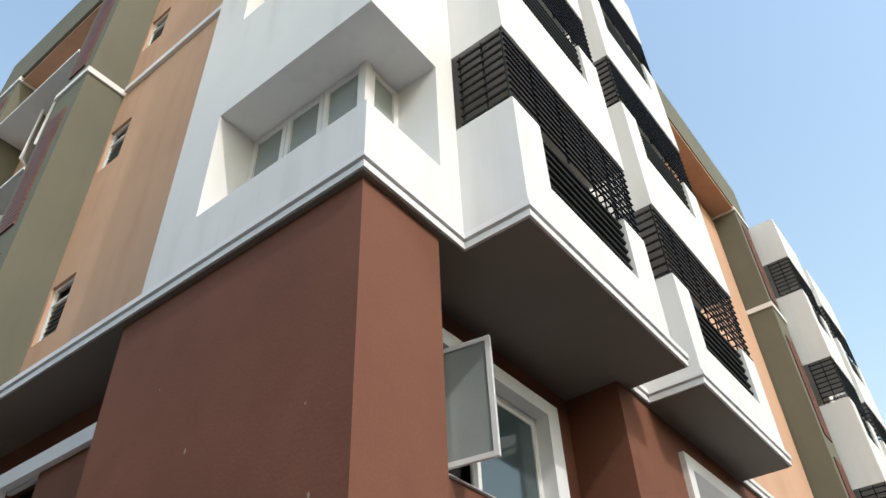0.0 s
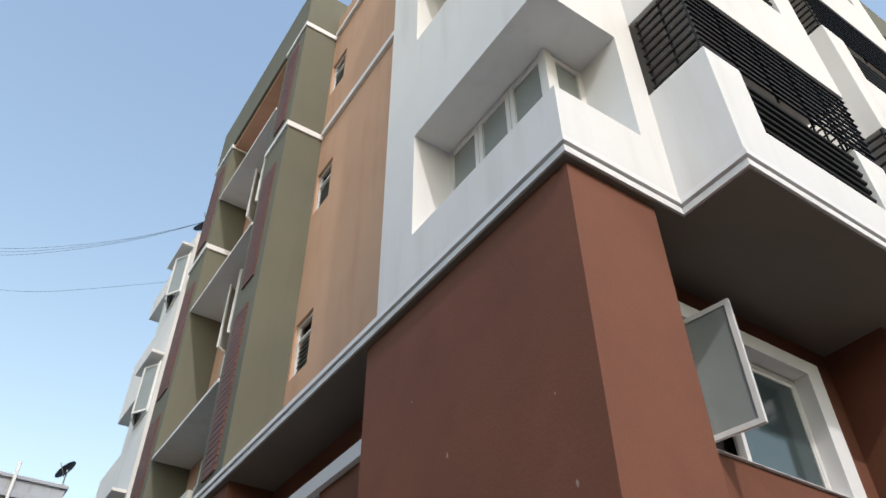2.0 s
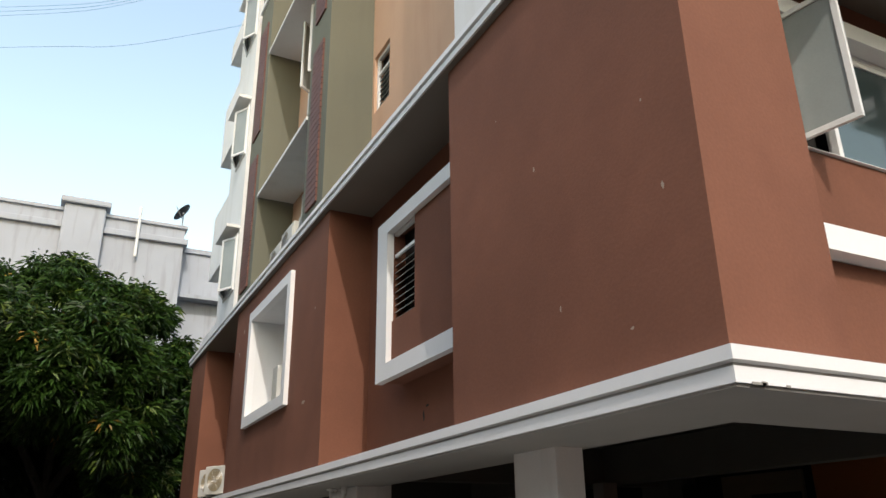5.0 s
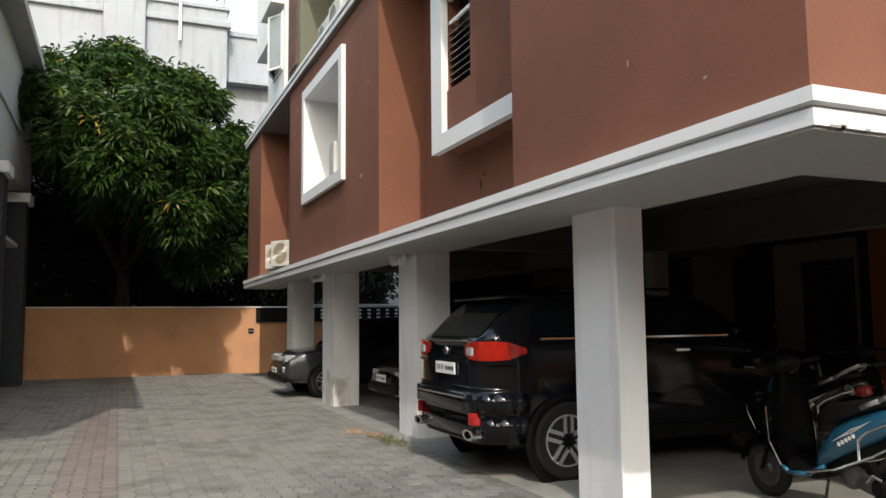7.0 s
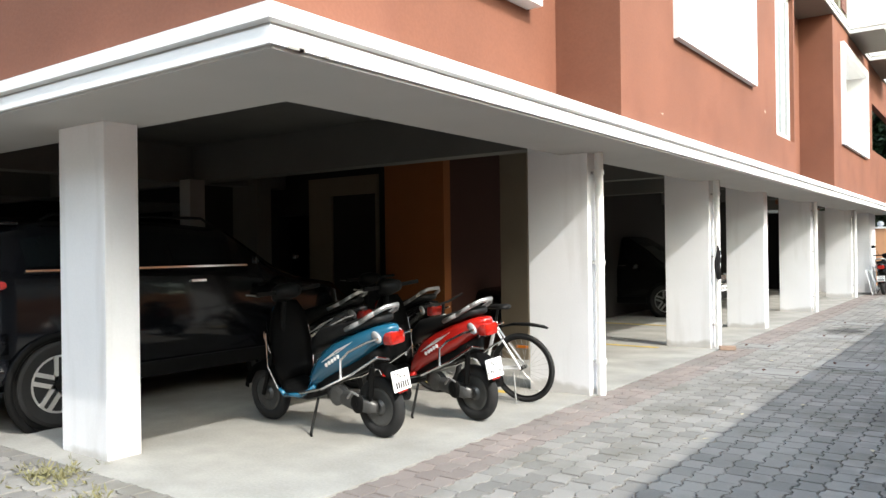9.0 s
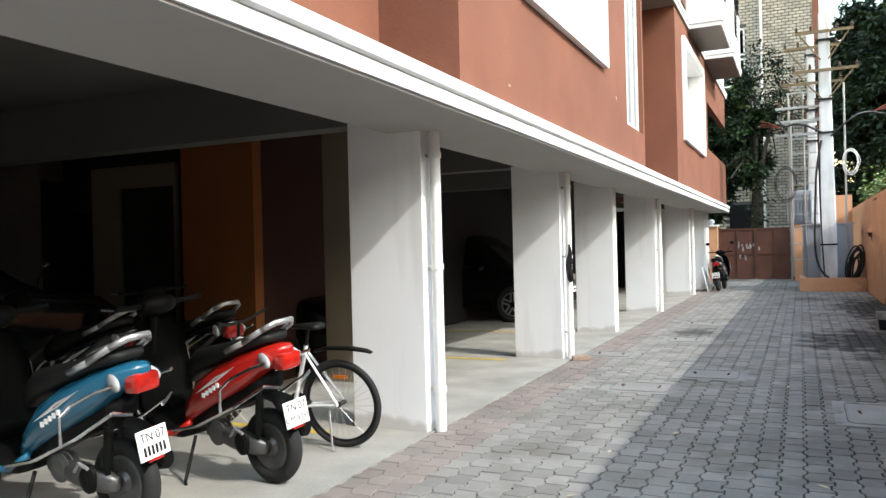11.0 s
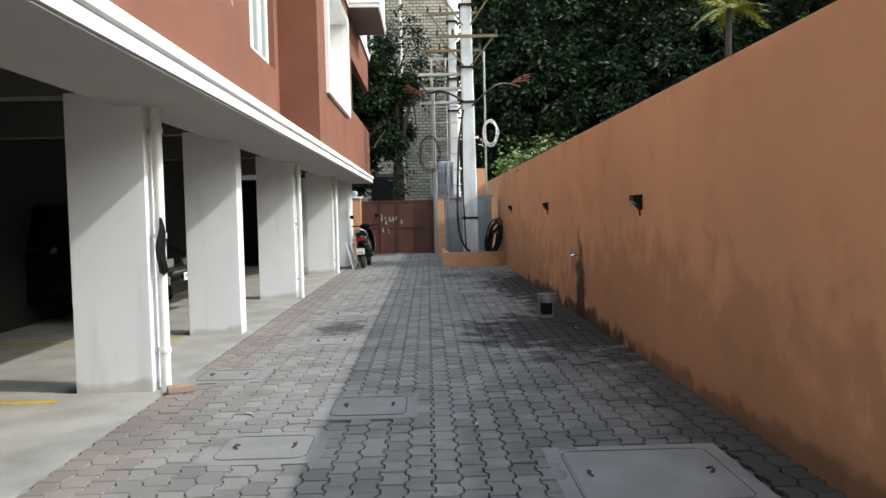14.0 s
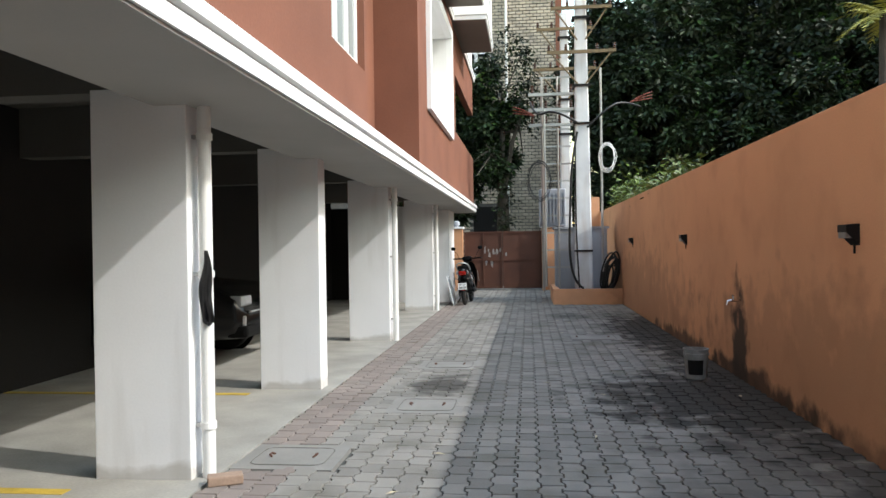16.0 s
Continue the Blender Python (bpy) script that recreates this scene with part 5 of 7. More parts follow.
    number_plate(t, pose(-0.01, -0.500, 0.44, -14, 0, 0), 0.2, 0.15, True, plate)
    part("reflector", B(-0.05, 0.05, -0.515, -0.495, 0.35, 0.38, bevel=0.005), M_REDLENS, t)
    bm = bmesh.new()
    tube(bm, [(-0.14, 0.04, 0.80), (-0.15, -0.16, 0.86), (-0.13, -0.34, 0.93), (-0.07, -0.42, 0.965), (0.07, -0.42, 0.965), (0.13, -0.34, 0.93), (0.15, -0.16, 0.86), (0.14, 0.04, 0.80)], 0.018, 8)
    part("grab_rail", bm, M_SILVER, t, "silver grab rail", smooth=True)
    # tubular guard
    for s in (-1, 1):
        bm = bmesh.new()
        tube(bm, [(s * 0.1, -0.46, 0.60), (s * 0.2, -0.42, 0.63), (s * 0.225, -0.1, 0.50), (s * 0.23, 0.25, 0.37), (s * 0.2, 0.55, 0.31)], 0.010, 6)
        tube(bm, [(s * 0.2, -0.44, 0.76), (s * 0.21, -0.3, 0.73), (s * 0.225, -0.08, 0.66), (s * 0.23, 0.02, 0.60), (s * 0.23, 0.03, 0.46)], 0.009, 6)
        part("guard_rail", bm, M_CHROME, t, "thin chrome guard")
        bm = bmesh.new()
        tube(bm, [(s * 0.19, 0.9, 0.32), (s * 0.25, 0.95, 0.5), (s * 0.23, 0.98, 0.75)], 0.008, 6)
        part("front_guard", bm, M_CHROME, t)
    # engine, exhaust, stand
    bm = bmesh.new()
    loft(bm, [(-0.075, -0.24, .235, .025, .035), (-0.085, -0.14, .245, .04, .055), (-0.09, 0.06, .27, .045, .06), (-0.08, 0.3, .31, .035, .04)], 14, 3)
    part("engine_case", bm, M_ALU, t, smooth=True)
    bm = bmesh.new()
    lathe(bm, [(r, 0.008 * k) for k, r in enumerate((0.045, 0.075, 0.075, 0.045, 0.045, 0.075, 0.075, 0.045, 0.045, 0.075, 0.075, 0.04))], 18, Matrix.Translation((-0.04, 0.2, 0.30)) @ pose(0, 0, 0, 0, -90, 0))
    part("cylinder_barrel", bm, M_ALU, t)
    bm = bmesh.new()
    lathe(bm, [(0.075, 0), (0.07, 0.02), (0.045, 0.03), (0.02, 0.03), (0.0, 0.026)], 18, Matrix.Translation((-0.12, -0.04, 0.265)) @ pose(0, 0, 0, 0, -90, 0))
    part("fan_cover", bm, M_PLASTIC, t)
    bm = bmesh.new()
    tube(bm, [(-0.14, 0.06, 0.30), (-0.17, -0.02, 0.36), (-0.18, -0.12, 0.34)], 0.009, 6)
    part("kick_lever", bm, M_SILVER, t)
    bm = bmesh.new()
    rod(bm, (-0.09, -0.16, 0.24), (-0.11, -0.26, 0.62), 0.016, 8)
    rod(bm, (-0.093, -0.18, 0.32), (-0.107, -0.24, 0.54), 0.028, 10)
    part("shock_absorber", bm, M_PLASTIC, t)
    bm = bmesh.new()
    rod(bm, (0.15, -0.4, 0.3), (0.15, 0.05, 0.25), 0.05, 14)
    part("exhaust", bm, M_PLASTIC, t)
    bm = bmesh.new()
    tube(bm, [(-0.1, 0.42, 0.26), (-0.24, 0.38, 0.03), (-0.27, 0.34, 0.012)], 0.011, 6)
    part("side_stand", bm, M_PLASTIC, t)
    # draw the front end back to its true wheelbase
    for ob in list(t.children_recursive):
        if ob.type == 'MESH' and ob.name.split(".")[0] not in ("front_wheel", "front_mudguard", "rim", "fork", "lettering"):
            for v in ob.data.vertices:
                if v.co.y > 0.45:
                    v.co.y = 0.45 + (v.co.y - 0.45) * 0.74
                elif v.co.y < 0 and ob.name.split(".")[0] != "rear_wheel":
                    v.co.y *= 0.76
        elif ob.name.split(".")[0] == "lettering":
            ob.location.y *= 0.76
    return t


scooter("teal scooter with pale graphics, chrome guard and black seat", M_TEAL, pose(-5.33, 6.0, 0, 0, 0, 92), mirrors=False, lean=-4)
scooter("red scooter with chrome guard and silver grab rail", M_SCRED, pose(-5.03, 6.93, 0, 0, 0, 86), mirrors=False, lean=-4, plate="CM 9281")
scooter("black scooter standing in the dark of the parking", M_SCBLK, pose(-7.0, 7.45, 0, 0, 0, 100), lean=-3)
scooter("black scooter standing in the dark of the parking", M_SCBLK, pose(-6.6, 8.3, 0, 0, 0, 80), mirrors=False, lean=-3)
scooter("black scooter with a white plate parked near the gate", M_SCBLK, pose(-4.0, 27.3, 0, 0, 0, -3), lean=-3)


def bicycle(m):
    t = tagged(new("bicycle"), "white-framed mountain bicycle with black mudguards leaning on its stand", "bicycle")
    t.matrix_basis = m @ pose(0, 0, 0, 0, -6, 0)
    R, WB = 0.34, 1.05
    for y, nm in ((0, "rear_wheel"), (WB, "front_wheel")):
        bm = bmesh.new()
        torus(bm, R - 0.024, 0.024, Matrix.Translation((0, y, R)), 48, 8)
        w = part(nm, bm, M_TYRE, t, smooth=True)
        bm = bmesh.new()
        torus(bm, R - 0.052, 0.011, Matrix.Translation((0, y, R)), 48, 6)
        part("rim", bm, M_BLACK, w, smooth=True)
        for i in range(28):
            a = 2 * math.pi * i / 28
            bm = bmesh.new()
            rod(bm, (0.025 * (1 if i % 2 else -1), y + 0.02 * math.cos(a + 1), R + 0.02 * math.sin(a + 1)), (0, y + (R - 0.06) * math.cos(a), R + (R - 0.06) * math.sin(a)), 0.0014, 4)
            part("spoke", bm, M_STEEL, w)
        bm = bmesh.new()
        rod(bm, (-0.05, y, R), (0.05, y, R), 0.02, 10)
        part("hub", bm, M_BLACK, w)
    bb, st, hd, hl = Vector((0, 0.42, 0.30)), Vector((0, 0.27, 0.78)), Vector((0, 0.90, 0.82)), Vector((0, 0.92, 0.70))
    bm = bmesh.new()
    for a, b, r in ((bb, st, 0.017), (st - Vector((0, -0.02, 0.07)), hd, 0.019), (bb, hl, 0.021), (hd, hl, 0.022)):
        rod(bm, a, b, r, 12)
    for s in (-0.055, 0.055):
        rod(bm, (s, 0, R), (s * 0.4, bb.y, bb.z), 0.011, 8)
        rod(bm, (s, 0, R), (s * 0.4, st.y, st.z - 0.06), 0.010, 8)
    part("frame", bm, M_TRIM, t, "white tubular frame")
    bm = bmesh.new()
    for s in (-0.06, 0.06):
        rod(bm, (s, WB, R), (s, 0.95, 0.70), 0.014, 8)
    rod(bm, (-0.06, 0.95, 0.70), (0.06, 0.95, 0.70), 0.016, 8)
    part("fork", bm, M_SILVER, t)
    bm = bmesh.new()
    rod(bm, st, st + Vector((0, -0.03, 0.14)), 0.013, 8)
    part("seat_post", bm, M_BLACK, t)
    bm = bmesh.new()
    loft(bm, [(0, 0.12, .93, .06, .02), (0, 0.16, .935, .075, .025), (0, 0.26, .93, .045, .022), (0, 0.38, .925, .02, .018)], 14)
    part("saddle", bm, M_VINYL, t, smooth=True)
    bm = bmesh.new()
    tube(bm, [(-0.3, 0.84, 1.0), (-0.1, 0.88, 0.95), (0.1, 0.88, 0.95), (0.3, 0.84, 1.0)], 0.012, 8)
    rod(bm, (0, 0.88, 0.95), hd, 0.015, 8)
    part("handlebar", bm, M_BLACK, t)
    bm = bmesh.new()
    loft(bm, [(0, 0.20, .735, .018, .012), (0, 0.08, .765, .034, .014), (0, -0.10, .77, .042, .014), (0, -0.24, .755, .04, .010), (0, -0.29, .74, .025, .006)], 12, 3)
    part("rear_mudguard", bm, M_PLASTIC, t, "black clip-on mudguard", smooth=True)
    for cy, nm, a0, a1 in ((WB, "front_mudguard", 30, 120),):
        bm = bmesh.new()
        ring = []
        for a in np.linspace(math.radians(a0), math.radians(a1), 12):
            ring.append([bm.verts.new((u * 0.035, cy + (R + 0.035) * math.cos(a), R + (R + 0.035 - 0.012 * u * u) * math.sin(a))) for u in (-1, 0, 1)])
        for p, q in zip(ring[:-1], ring[1:]):
            for i in range(2):
                bm.faces.new((p[i], p[i + 1], q[i + 1], q[i]))
        bmesh.ops.solidify(bm, geom=bm.faces[:], thickness=0.004)
        part(nm, bm, M_PLASTIC, t, "black plastic mudguard", smooth=True)
    bm = bmesh.new()
    lathe(bm, [(0.09, 0), (0.09, 0.004), (0.05, 0.005)], 24, Matrix.Translation((0.05, bb.y, bb.z)) @ pose(0, 0, 0, 0, 90, 0))
    rod(bm, (0.06, bb.y, bb.z), (0.06, bb.y + 0.16, bb.z - 0.06), 0.009, 6)
    rod(bm, (-0.06, bb.y, bb.z), (-0.06, bb.y - 0.16, bb.z + 0.06), 0.009, 6)
    part("crank", bm, M_BLACK, t)
    for s in (-1, 1):
        part("pedal", B(min(s * 0.06, s * 0.15), max(s * 0.06, s * 0.15), bb.y + s * 0.16 - 0.04, bb.y + s * 0.16 + 0.04, bb.z - s * 0.06 - 0.012, bb.z - s * 0.06 + 0.012), M_BLACK, t)
    bm = bmesh.new()
    tube(bm, [(-0.05, 0.08, 0.30), (-0.14, 0.02, 0.012), (-0.15, -0.02, 0.01)], 0.009, 6)
    part("stand", bm, M_STEEL, t)
    part("reflector", B(0.004, 0.02, -0.06, 0.06, 0.53, 0.555), M_AMBER, t)
    return t


bicycle(pose(-4.93, 7.84, 0, 0, 0, 92))
# ---- gate end of the drive ----
gate = thing("gate", "rust-brown sheet metal double gate, closed, with peeled paint", "gate", at=(-3.25, 33.4, 0))
for s in (-1, 1):
    leaf = part("gate_leaf", B(min(s * 0.01, s * 1.28), max(s * 0.01, s * 1.28), -0.01, 0.01, 0.06, 1.95), M_RUST, gate)
    bm = bmesh.new()
    for x in (0.03, 0.64, 1.26):
        box(bm, s * x - 0.02, s * x + 0.02, -0.035, -0.01, 0.06, 1.95)
    for z in (0.1, 1.0, 1.92):
        box(bm, min(s * 0.01, s * 1.28), max(s * 0.01, s * 1.28), -0.034, -0.011, z - 0.02, z + 0.02)
    part("stiffener", bm, M_RUST, leaf)
rng = random.Random(5)
for i in range(12):
    x, z = rng.uniform(-0.75, 0.15), rng.uniform(0.75, 1.45)
    bm = bmesh.new()
    n = 7
    r = rng.uniform(0.03, 0.09)
    vs = [bm.verts.new((x + r * rng.uniform(0.5, 1.1) * 0.6 * math.cos(2 * math.pi * j / n), -0.0125, z + r * rng.uniform(0.8, 1.8) * math.sin(2 * math.pi * j / n))) for j in range(n)]
    bm.faces.new(vs)
    part("peeled_patch", bm, M_STEEL, gate, "bare grey metal patch")


def gate_post(x, y, h, w=0.42):
    p = thing("gate_post", "ochre plastered gate post with a white cap", "gate post", group="gate posts", at=(x, y, 0))
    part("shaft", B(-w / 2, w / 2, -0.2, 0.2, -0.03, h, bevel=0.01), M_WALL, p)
    part("cap", B(-w / 2 - 0.04, w / 2 + 0.04, -0.24, 0.24, h, h + 0.07, bevel=0.01), M_TRIM, p)
    bm = bmesh.new()
    lathe(bm, [(0.07, 0), (0.07, 0.05), (0.11, 0.06), (0.11, 0.16), (0.05, 0.2), (0.0, 0.2)], 16, Matrix.Translation((0, 0, h + 0.07)))
    part("post_lamp", bm, M_GREYB, p)


gate_post(-1.75, 33.4, 2.05)
gate_post(-4.78, 33.4, 2.05)
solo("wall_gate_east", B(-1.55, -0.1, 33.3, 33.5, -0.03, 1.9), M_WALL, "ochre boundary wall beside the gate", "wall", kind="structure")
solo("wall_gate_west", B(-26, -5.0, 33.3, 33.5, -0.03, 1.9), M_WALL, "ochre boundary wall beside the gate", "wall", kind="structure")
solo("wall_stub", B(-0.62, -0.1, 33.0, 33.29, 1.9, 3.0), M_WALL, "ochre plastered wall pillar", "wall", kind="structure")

planter = thing("planter", "low ochre kerb round the transformer poles", "planter", at=(-0.95, 27.2, 0))
bm = bmesh.new()
for q in ((-0.85, 0.84, -0.1, 0.05), (-0.85, -0.7, 0.05, 2.4), (-0.7, 0.84, 2.25, 2.4)):
    box(bm, q[0], q[1], q[2], q[3], -0.03, 0.38)
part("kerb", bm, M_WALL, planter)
part("soil", B(-0.7, 0.84, 0.05, 2.25, -0.03, 0.28), M_DIRT, planter)

M_POLE = mat("whitewashed_concrete", (0.60, 0.61, 0.62), 0.8, vary=0.1, scale=3, bump=0.2, dirt=(0.30, 0.2, 0.12), dirt_amount=0.6, streak=1)
M_RUSTY = mat("rusty_angle_iron", (0.15, 0.11, 0.06), 0.75, vary=0.3, scale=8, bump=0.2)
M_CABLE = mat("black_cable", (0.012, 0.012, 0.012), 0.5, vary=0.1)
M_CERAMIC = mat("brown_ceramic", (0.06, 0.03, 0.02), 0.25, vary=0.1)


def utility_pole(x, y, h, w):
    p = thing("utility_pole", "whitewashed tapering concrete pole with rusty crossarms", "utility pole", group="transformer poles", at=(x, y, 0.25))
    bm = bmesh.new()
    v = []
    for z, a in ((0, w), (h, w * 0.62)):
        v.append([bm.verts.new((sx * a / 2, sy * a * 0.42, z)) for sx, sy in ((-1, -1), (1, -1), (1, 1), (-1, 1))])
    for i in range(4):
        bm.faces.new((v[0][i], v[0][(i + 1) % 4], v[1][(i + 1) % 4], v[1][i]))
    bm.faces.new(v[1])
    bmesh.ops.bevel(bm, geom=[e for e in bm.edges if abs(e.verts[0].co.z - e.verts[1].co.z) > 1], offset=0.03, segments=1, affect='EDGES')
    part("shaft", bm, M_POLE, p)
    for z in (1.05, 4.25, 5.2, 6.9):
        part("band", B(-w * 0.5, w * 0.5, -w * 0.46, w * 0.46, z, z + 0.05), M_BLACK, p)
    for z, half in ((6.0, 0.85), (7.1, 0.75)):
        arm = part("crossarm", B(-half, half, -w * 0.5 - 0.06, -w * 0.5, z, z + 0.08), M_RUSTY, p, "rusty steel crossarm")
        for s in (-1, 1):
            bm = bmesh.new()
            rod(bm, (s * half * 0.85, -w * 0.5 - 0.03, z), (s * 0.1, -w * 0.45, z - 0.75), 0.022, 6)
            part("brace", bm, M_RUSTY, arm)
            for f in (0.45, 0.95):
                bm = bmesh.new()
                lathe(bm, [(0.02, 0), (0.045, 0.02), (0.025, 0.05), (0.045, 0.08), (0.025, 0.11), (0.03, 0.15), (0, 0.16)], 12, Matrix.Translation((s * half * f, -w * 0.5 - 0.03, z + 0.08)))
                part("insulator", bm, M_CERAMIC, arm)
    return p


utility_pole(-1.02, 27.5, 7.7, 0.44)
utility_pole(-1.35, 29.3, 7.6, 0.34)
tower = thing("transformer", "steel transformer frame with stacked switchgear between the poles", "transformer", at=(-1.75, 28.6, 0.28))
bm = bmesh.new()
for x, y in ((-0.25, -0.5), (-0.25, 0.5), (0.15, -0.5)):
    rod(bm, (x, y, 0), (x, y, 5.6), 0.03, 6)
for z in np.arange(0.6, 5.6, 0.45):
    box(bm, -0.3, 0.5, -0.52, -0.48, z, z + 0.04)
part("lattice", bm, M_STEEL, tower)
for z in (4.3, 4.7, 5.1):
    part("switch_arm", B(-0.6, 0.6, -0.55, -0.45, z, z + 0.07), M_STEEL, tower)
    for x in (-0.5, -0.15, 0.2, 0.5):
        bm = bmesh.new()
        lathe(bm, [(0.02, 0), (0.05, 0.03), (0.03, 0.07), (0.05, 0.1), (0.03, 0.14), (0.04, 0.2), (0, 0.21)], 12, Matrix.Translation((x, -0.5, z + 0.07)))
        part("insulator", bm, M_CERAMIC, tower)
part("tank", B(-0.35, 0.35, -0.1, 0.7, 1.7, 2.7, bevel=0.03), M_GREYB, tower)
for i in range(8):
    part("cooling_fin", B(-0.34 + i * 0.09, -0.31 + i * 0.09, -0.24, -0.1, 1.8, 2.6), M_GREYB, tower)

cab = thing("feeder_pillar", "pale grey steel distribution cabinet behind the poles", "cabinet", at=(-0.95, 28.6, 0.28))
part("case", B(-0.75, 0.6, -0.3, 0.3, 0, 1.62, bevel=0.015), M_GREYB, cab)
for s in (-0.36, 0.28):
    part("door", B(s - 0.3, s + 0.3, -0.32, -0.3, 0.08, 1.52, bevel=0.008), M_GREYB, cab)
part("roof", B(-0.8, 0.65, -0.36, 0.36, 1.62, 1.67), M_GREYB, cab)


def cable(name, pts, r, label, material=None):
    cu = bpy.data.curves.new(name, 'CURVE')
    cu.dimensions, cu.bevel_depth, cu.bevel_resolution, cu.resolution_u = '3D', r, 1, 6
    sp = cu.splines.new('NURBS')
    sp.points.add(len(pts) - 1)
    for p, q in zip(sp.points, pts):
        p.co = (*q, 1)
    sp.use_endpoint_u, sp.order_u = True, 3
    cu.materials.append(material or M_CABLE)
    return tagged(new(name, cu), label, "cable", "cables at the poles")


cable("cable", [(-1.15, 27.28, 4.3), (-1.3, 27.2, 3.6), (-1.35, 27.2, 2.4), (-1.4, 27.2, 1.2), (-1.25, 27.1, 0.5), (-1.05, 27.1, 0.4)], 0.03, "thick black cable running down the pole")
cable("cable", [(-1.2, 27.25, 4.2), (-1.22, 27.22, 3.0), (-1.2, 27.22, 1.3), (-1.15, 27.2, 0.4)], 0.022, "thick black cable running down the pole")
cable("cable", [(-1.1, 27.28, 4.5), (-1.7, 27.2, 4.9), (-2.2, 27.4, 4.7), (-2.3, 28.0, 5.2)], 0.03, "thick black cable bent to the crossarm")
cable("cable", [(-0.9, 27.3, 4.4), (-0.5, 27.2, 4.8), (0.0, 27.5, 5.1), (0.5, 28, 5.0)], 0.028, "thick black cable bent to the crossarm")
cable("pipe_conduit", [(-0.55, 27.4, 0.8), (-0.55, 27.4, 5.9)], 0.03, "thin grey steel conduit beside the pole", M_STEEL)
cable("pipe_conduit", [(-1.95, 28.0, 0.4), (-1.95, 28.0, 5.0)], 0.035, "thin grey steel conduit beside the pole", M_STEEL)
rng = random.Random(8)
for cx, cz, r, col, lab in ((-0.42, 3.65, 0.3, M_FRAME, "coil of pale wire hung on the pole"), (-2.1, 3.1, 0.45, M_CABLE, "loose coil of black wire hung on the frame")):
    for k in range(4):
        pts = [(cx + (r + 0.04 * k) * 0.55 * math.cos(a) + rng.uniform(-.02, .02), 27.25 + 0.03 * k, cz + (r + 0.03 * k) * math.sin(a)) for a in np.linspace(0, 2 * math.pi, 12)]
        cable("wire_coil", pts, 0.009, lab, col)
for k in range(11):
    a0 = rng.uniform(0, 0.6)
    ca, cb, cw = rng.uniform(0.10, 0.2), rng.uniform(0.28, 0.5), rng.uniform(-0.08, 0.08)
    pts = [(-0.36 + cw + ca * math.cos(a) + 0.22 * cb * math.sin(a), 27.35 + 0.04 * k, 0.30 + cb + cb * math.sin(a) * rng.uniform(.9, 1.1)) for a in np.linspace(a0, a0 + 2 * math.pi, 12)]
    cable("cable_coil", pts, 0.022, "heap of coiled black cable against the wall")
M_REDCAP = mat("red_heat_shrink", (0.16, 0.035, 0.02), 0.5, vary=0.2)
for x, y, z, s in ((-2.2, 27.4, 4.75, -1), (0.2, 27.6, 5.05, 1)):
    for k in range(3):
        cable("cable_end", [(x, y, z), (x + s * 0.25, y, z + 0.05 + 0.06 * k), (x + s * 0.55, y + 0.1, z + 0.1 + 0.08 * k)], 0.014, "red insulated cable end at the crossarm", M_REDCAP)
for i in range(3):
    cable("overhead_wire", [(-17.0, 3.9, 15.84), (-18.2, 2.9, 15.72 - 0.03 * i), (-20.0, 0.9, 15.66 - 0.09 * i), (-21.6, -0.9, 15.9 - 0.14 * i), (-27, -7, 17.6 - 0.2 * i)], 0.004, "thin sagging overhead wire against the sky")
cable("overhead_wire", [(-18.7, 4.0, 15.0), (-19.6, 2.3, 14.6), (-20.6, 0.6, 14.35), (-21.6, -0.7, 14.7), (-27, -7, 16.0)], 0.004, "thin sagging overhead wire against the sky")

# brick block of flats beyond the gate
M_BRICK = mat("weathered_pale_brick", (0.40, 0.345, 0.27), 0.9, vary=0.25, scale=1.5, grain=30, bump=0.3, rand=0.5, dirt=(0.08, 0.075, 0.07), dirt_amount=0.6)
flats = thing("brick_building", "weathered pale brick block of flats behind the gate", "building", at=(-6.0, 44.0, 0))
part("wall", B(-8, 5.2, 0, 10, -0.03, 16), mat("sooty_mortar", (0.10, 0.095, 0.085), 0.95, vary=0.3, scale=2, bump=0.2), flats)
vv, ff = [], []
rng = random.Random(3)
z = 0.3
row = 0
while z < 15.8:
    x = -3.0 + (0.16 if row % 2 else 0)
    while x < 5.0:
        if not (0.55 < x + 0.15 < 2.0 and (9.1 < z < 12.2)) and not (1.0 < x + 0.15 < 2.6 and 1.9 < z < 3.4):
            d = -0.02 - rng.random() * 0.03
            b = len(vv)
            x1, z1 = x + 0.30, z + 0.125
            vv += [(x, 0.01, z), (x1, 0.01, z), (x1, 0.01, z1), (x, 0.01, z1), (x + 0.01, d, z + 0.01), (x1 - 0.01, d, z + 0.01), (x1 - 0.01, d, z1 - 0.01), (x + 0.01, d, z1 - 0.01)]
            ff += [(b + 4, b + 5, b + 6, b + 7), (b, b + 1, b + 5, b + 4), (b + 1, b + 2, b + 6, b + 5), (b + 2, b + 3, b + 7, b + 6), (b + 3, b, b + 4, b + 7)]
        x += 0.325
    z += 0.15
    row += 1
me = bpy.data.meshes.new("bricks")
me.from_pydata(vv, [], ff)
me.materials.append(M_BRICK)
bk = new("bricks", me)
bk.parent = flats
bk["kind"] = "stuff"
for z0, z1 in ((9.2, 10.6), (10.75, 12.1)):
    window(flats, 'y', -0.02, -1, 0.6, 1.95, z0, z1, 2, M_GLASS, label="white steel window with a mesh screen")
part("dark_opening", B(1.05, 2.55, -0.04, 0.0, 1.95, 3.3), M_BLACK, flats)
bm = bmesh.new()
rod(bm, (2.7, -0.15, 0), (2.7, -0.15, 16), 0.06, 10)
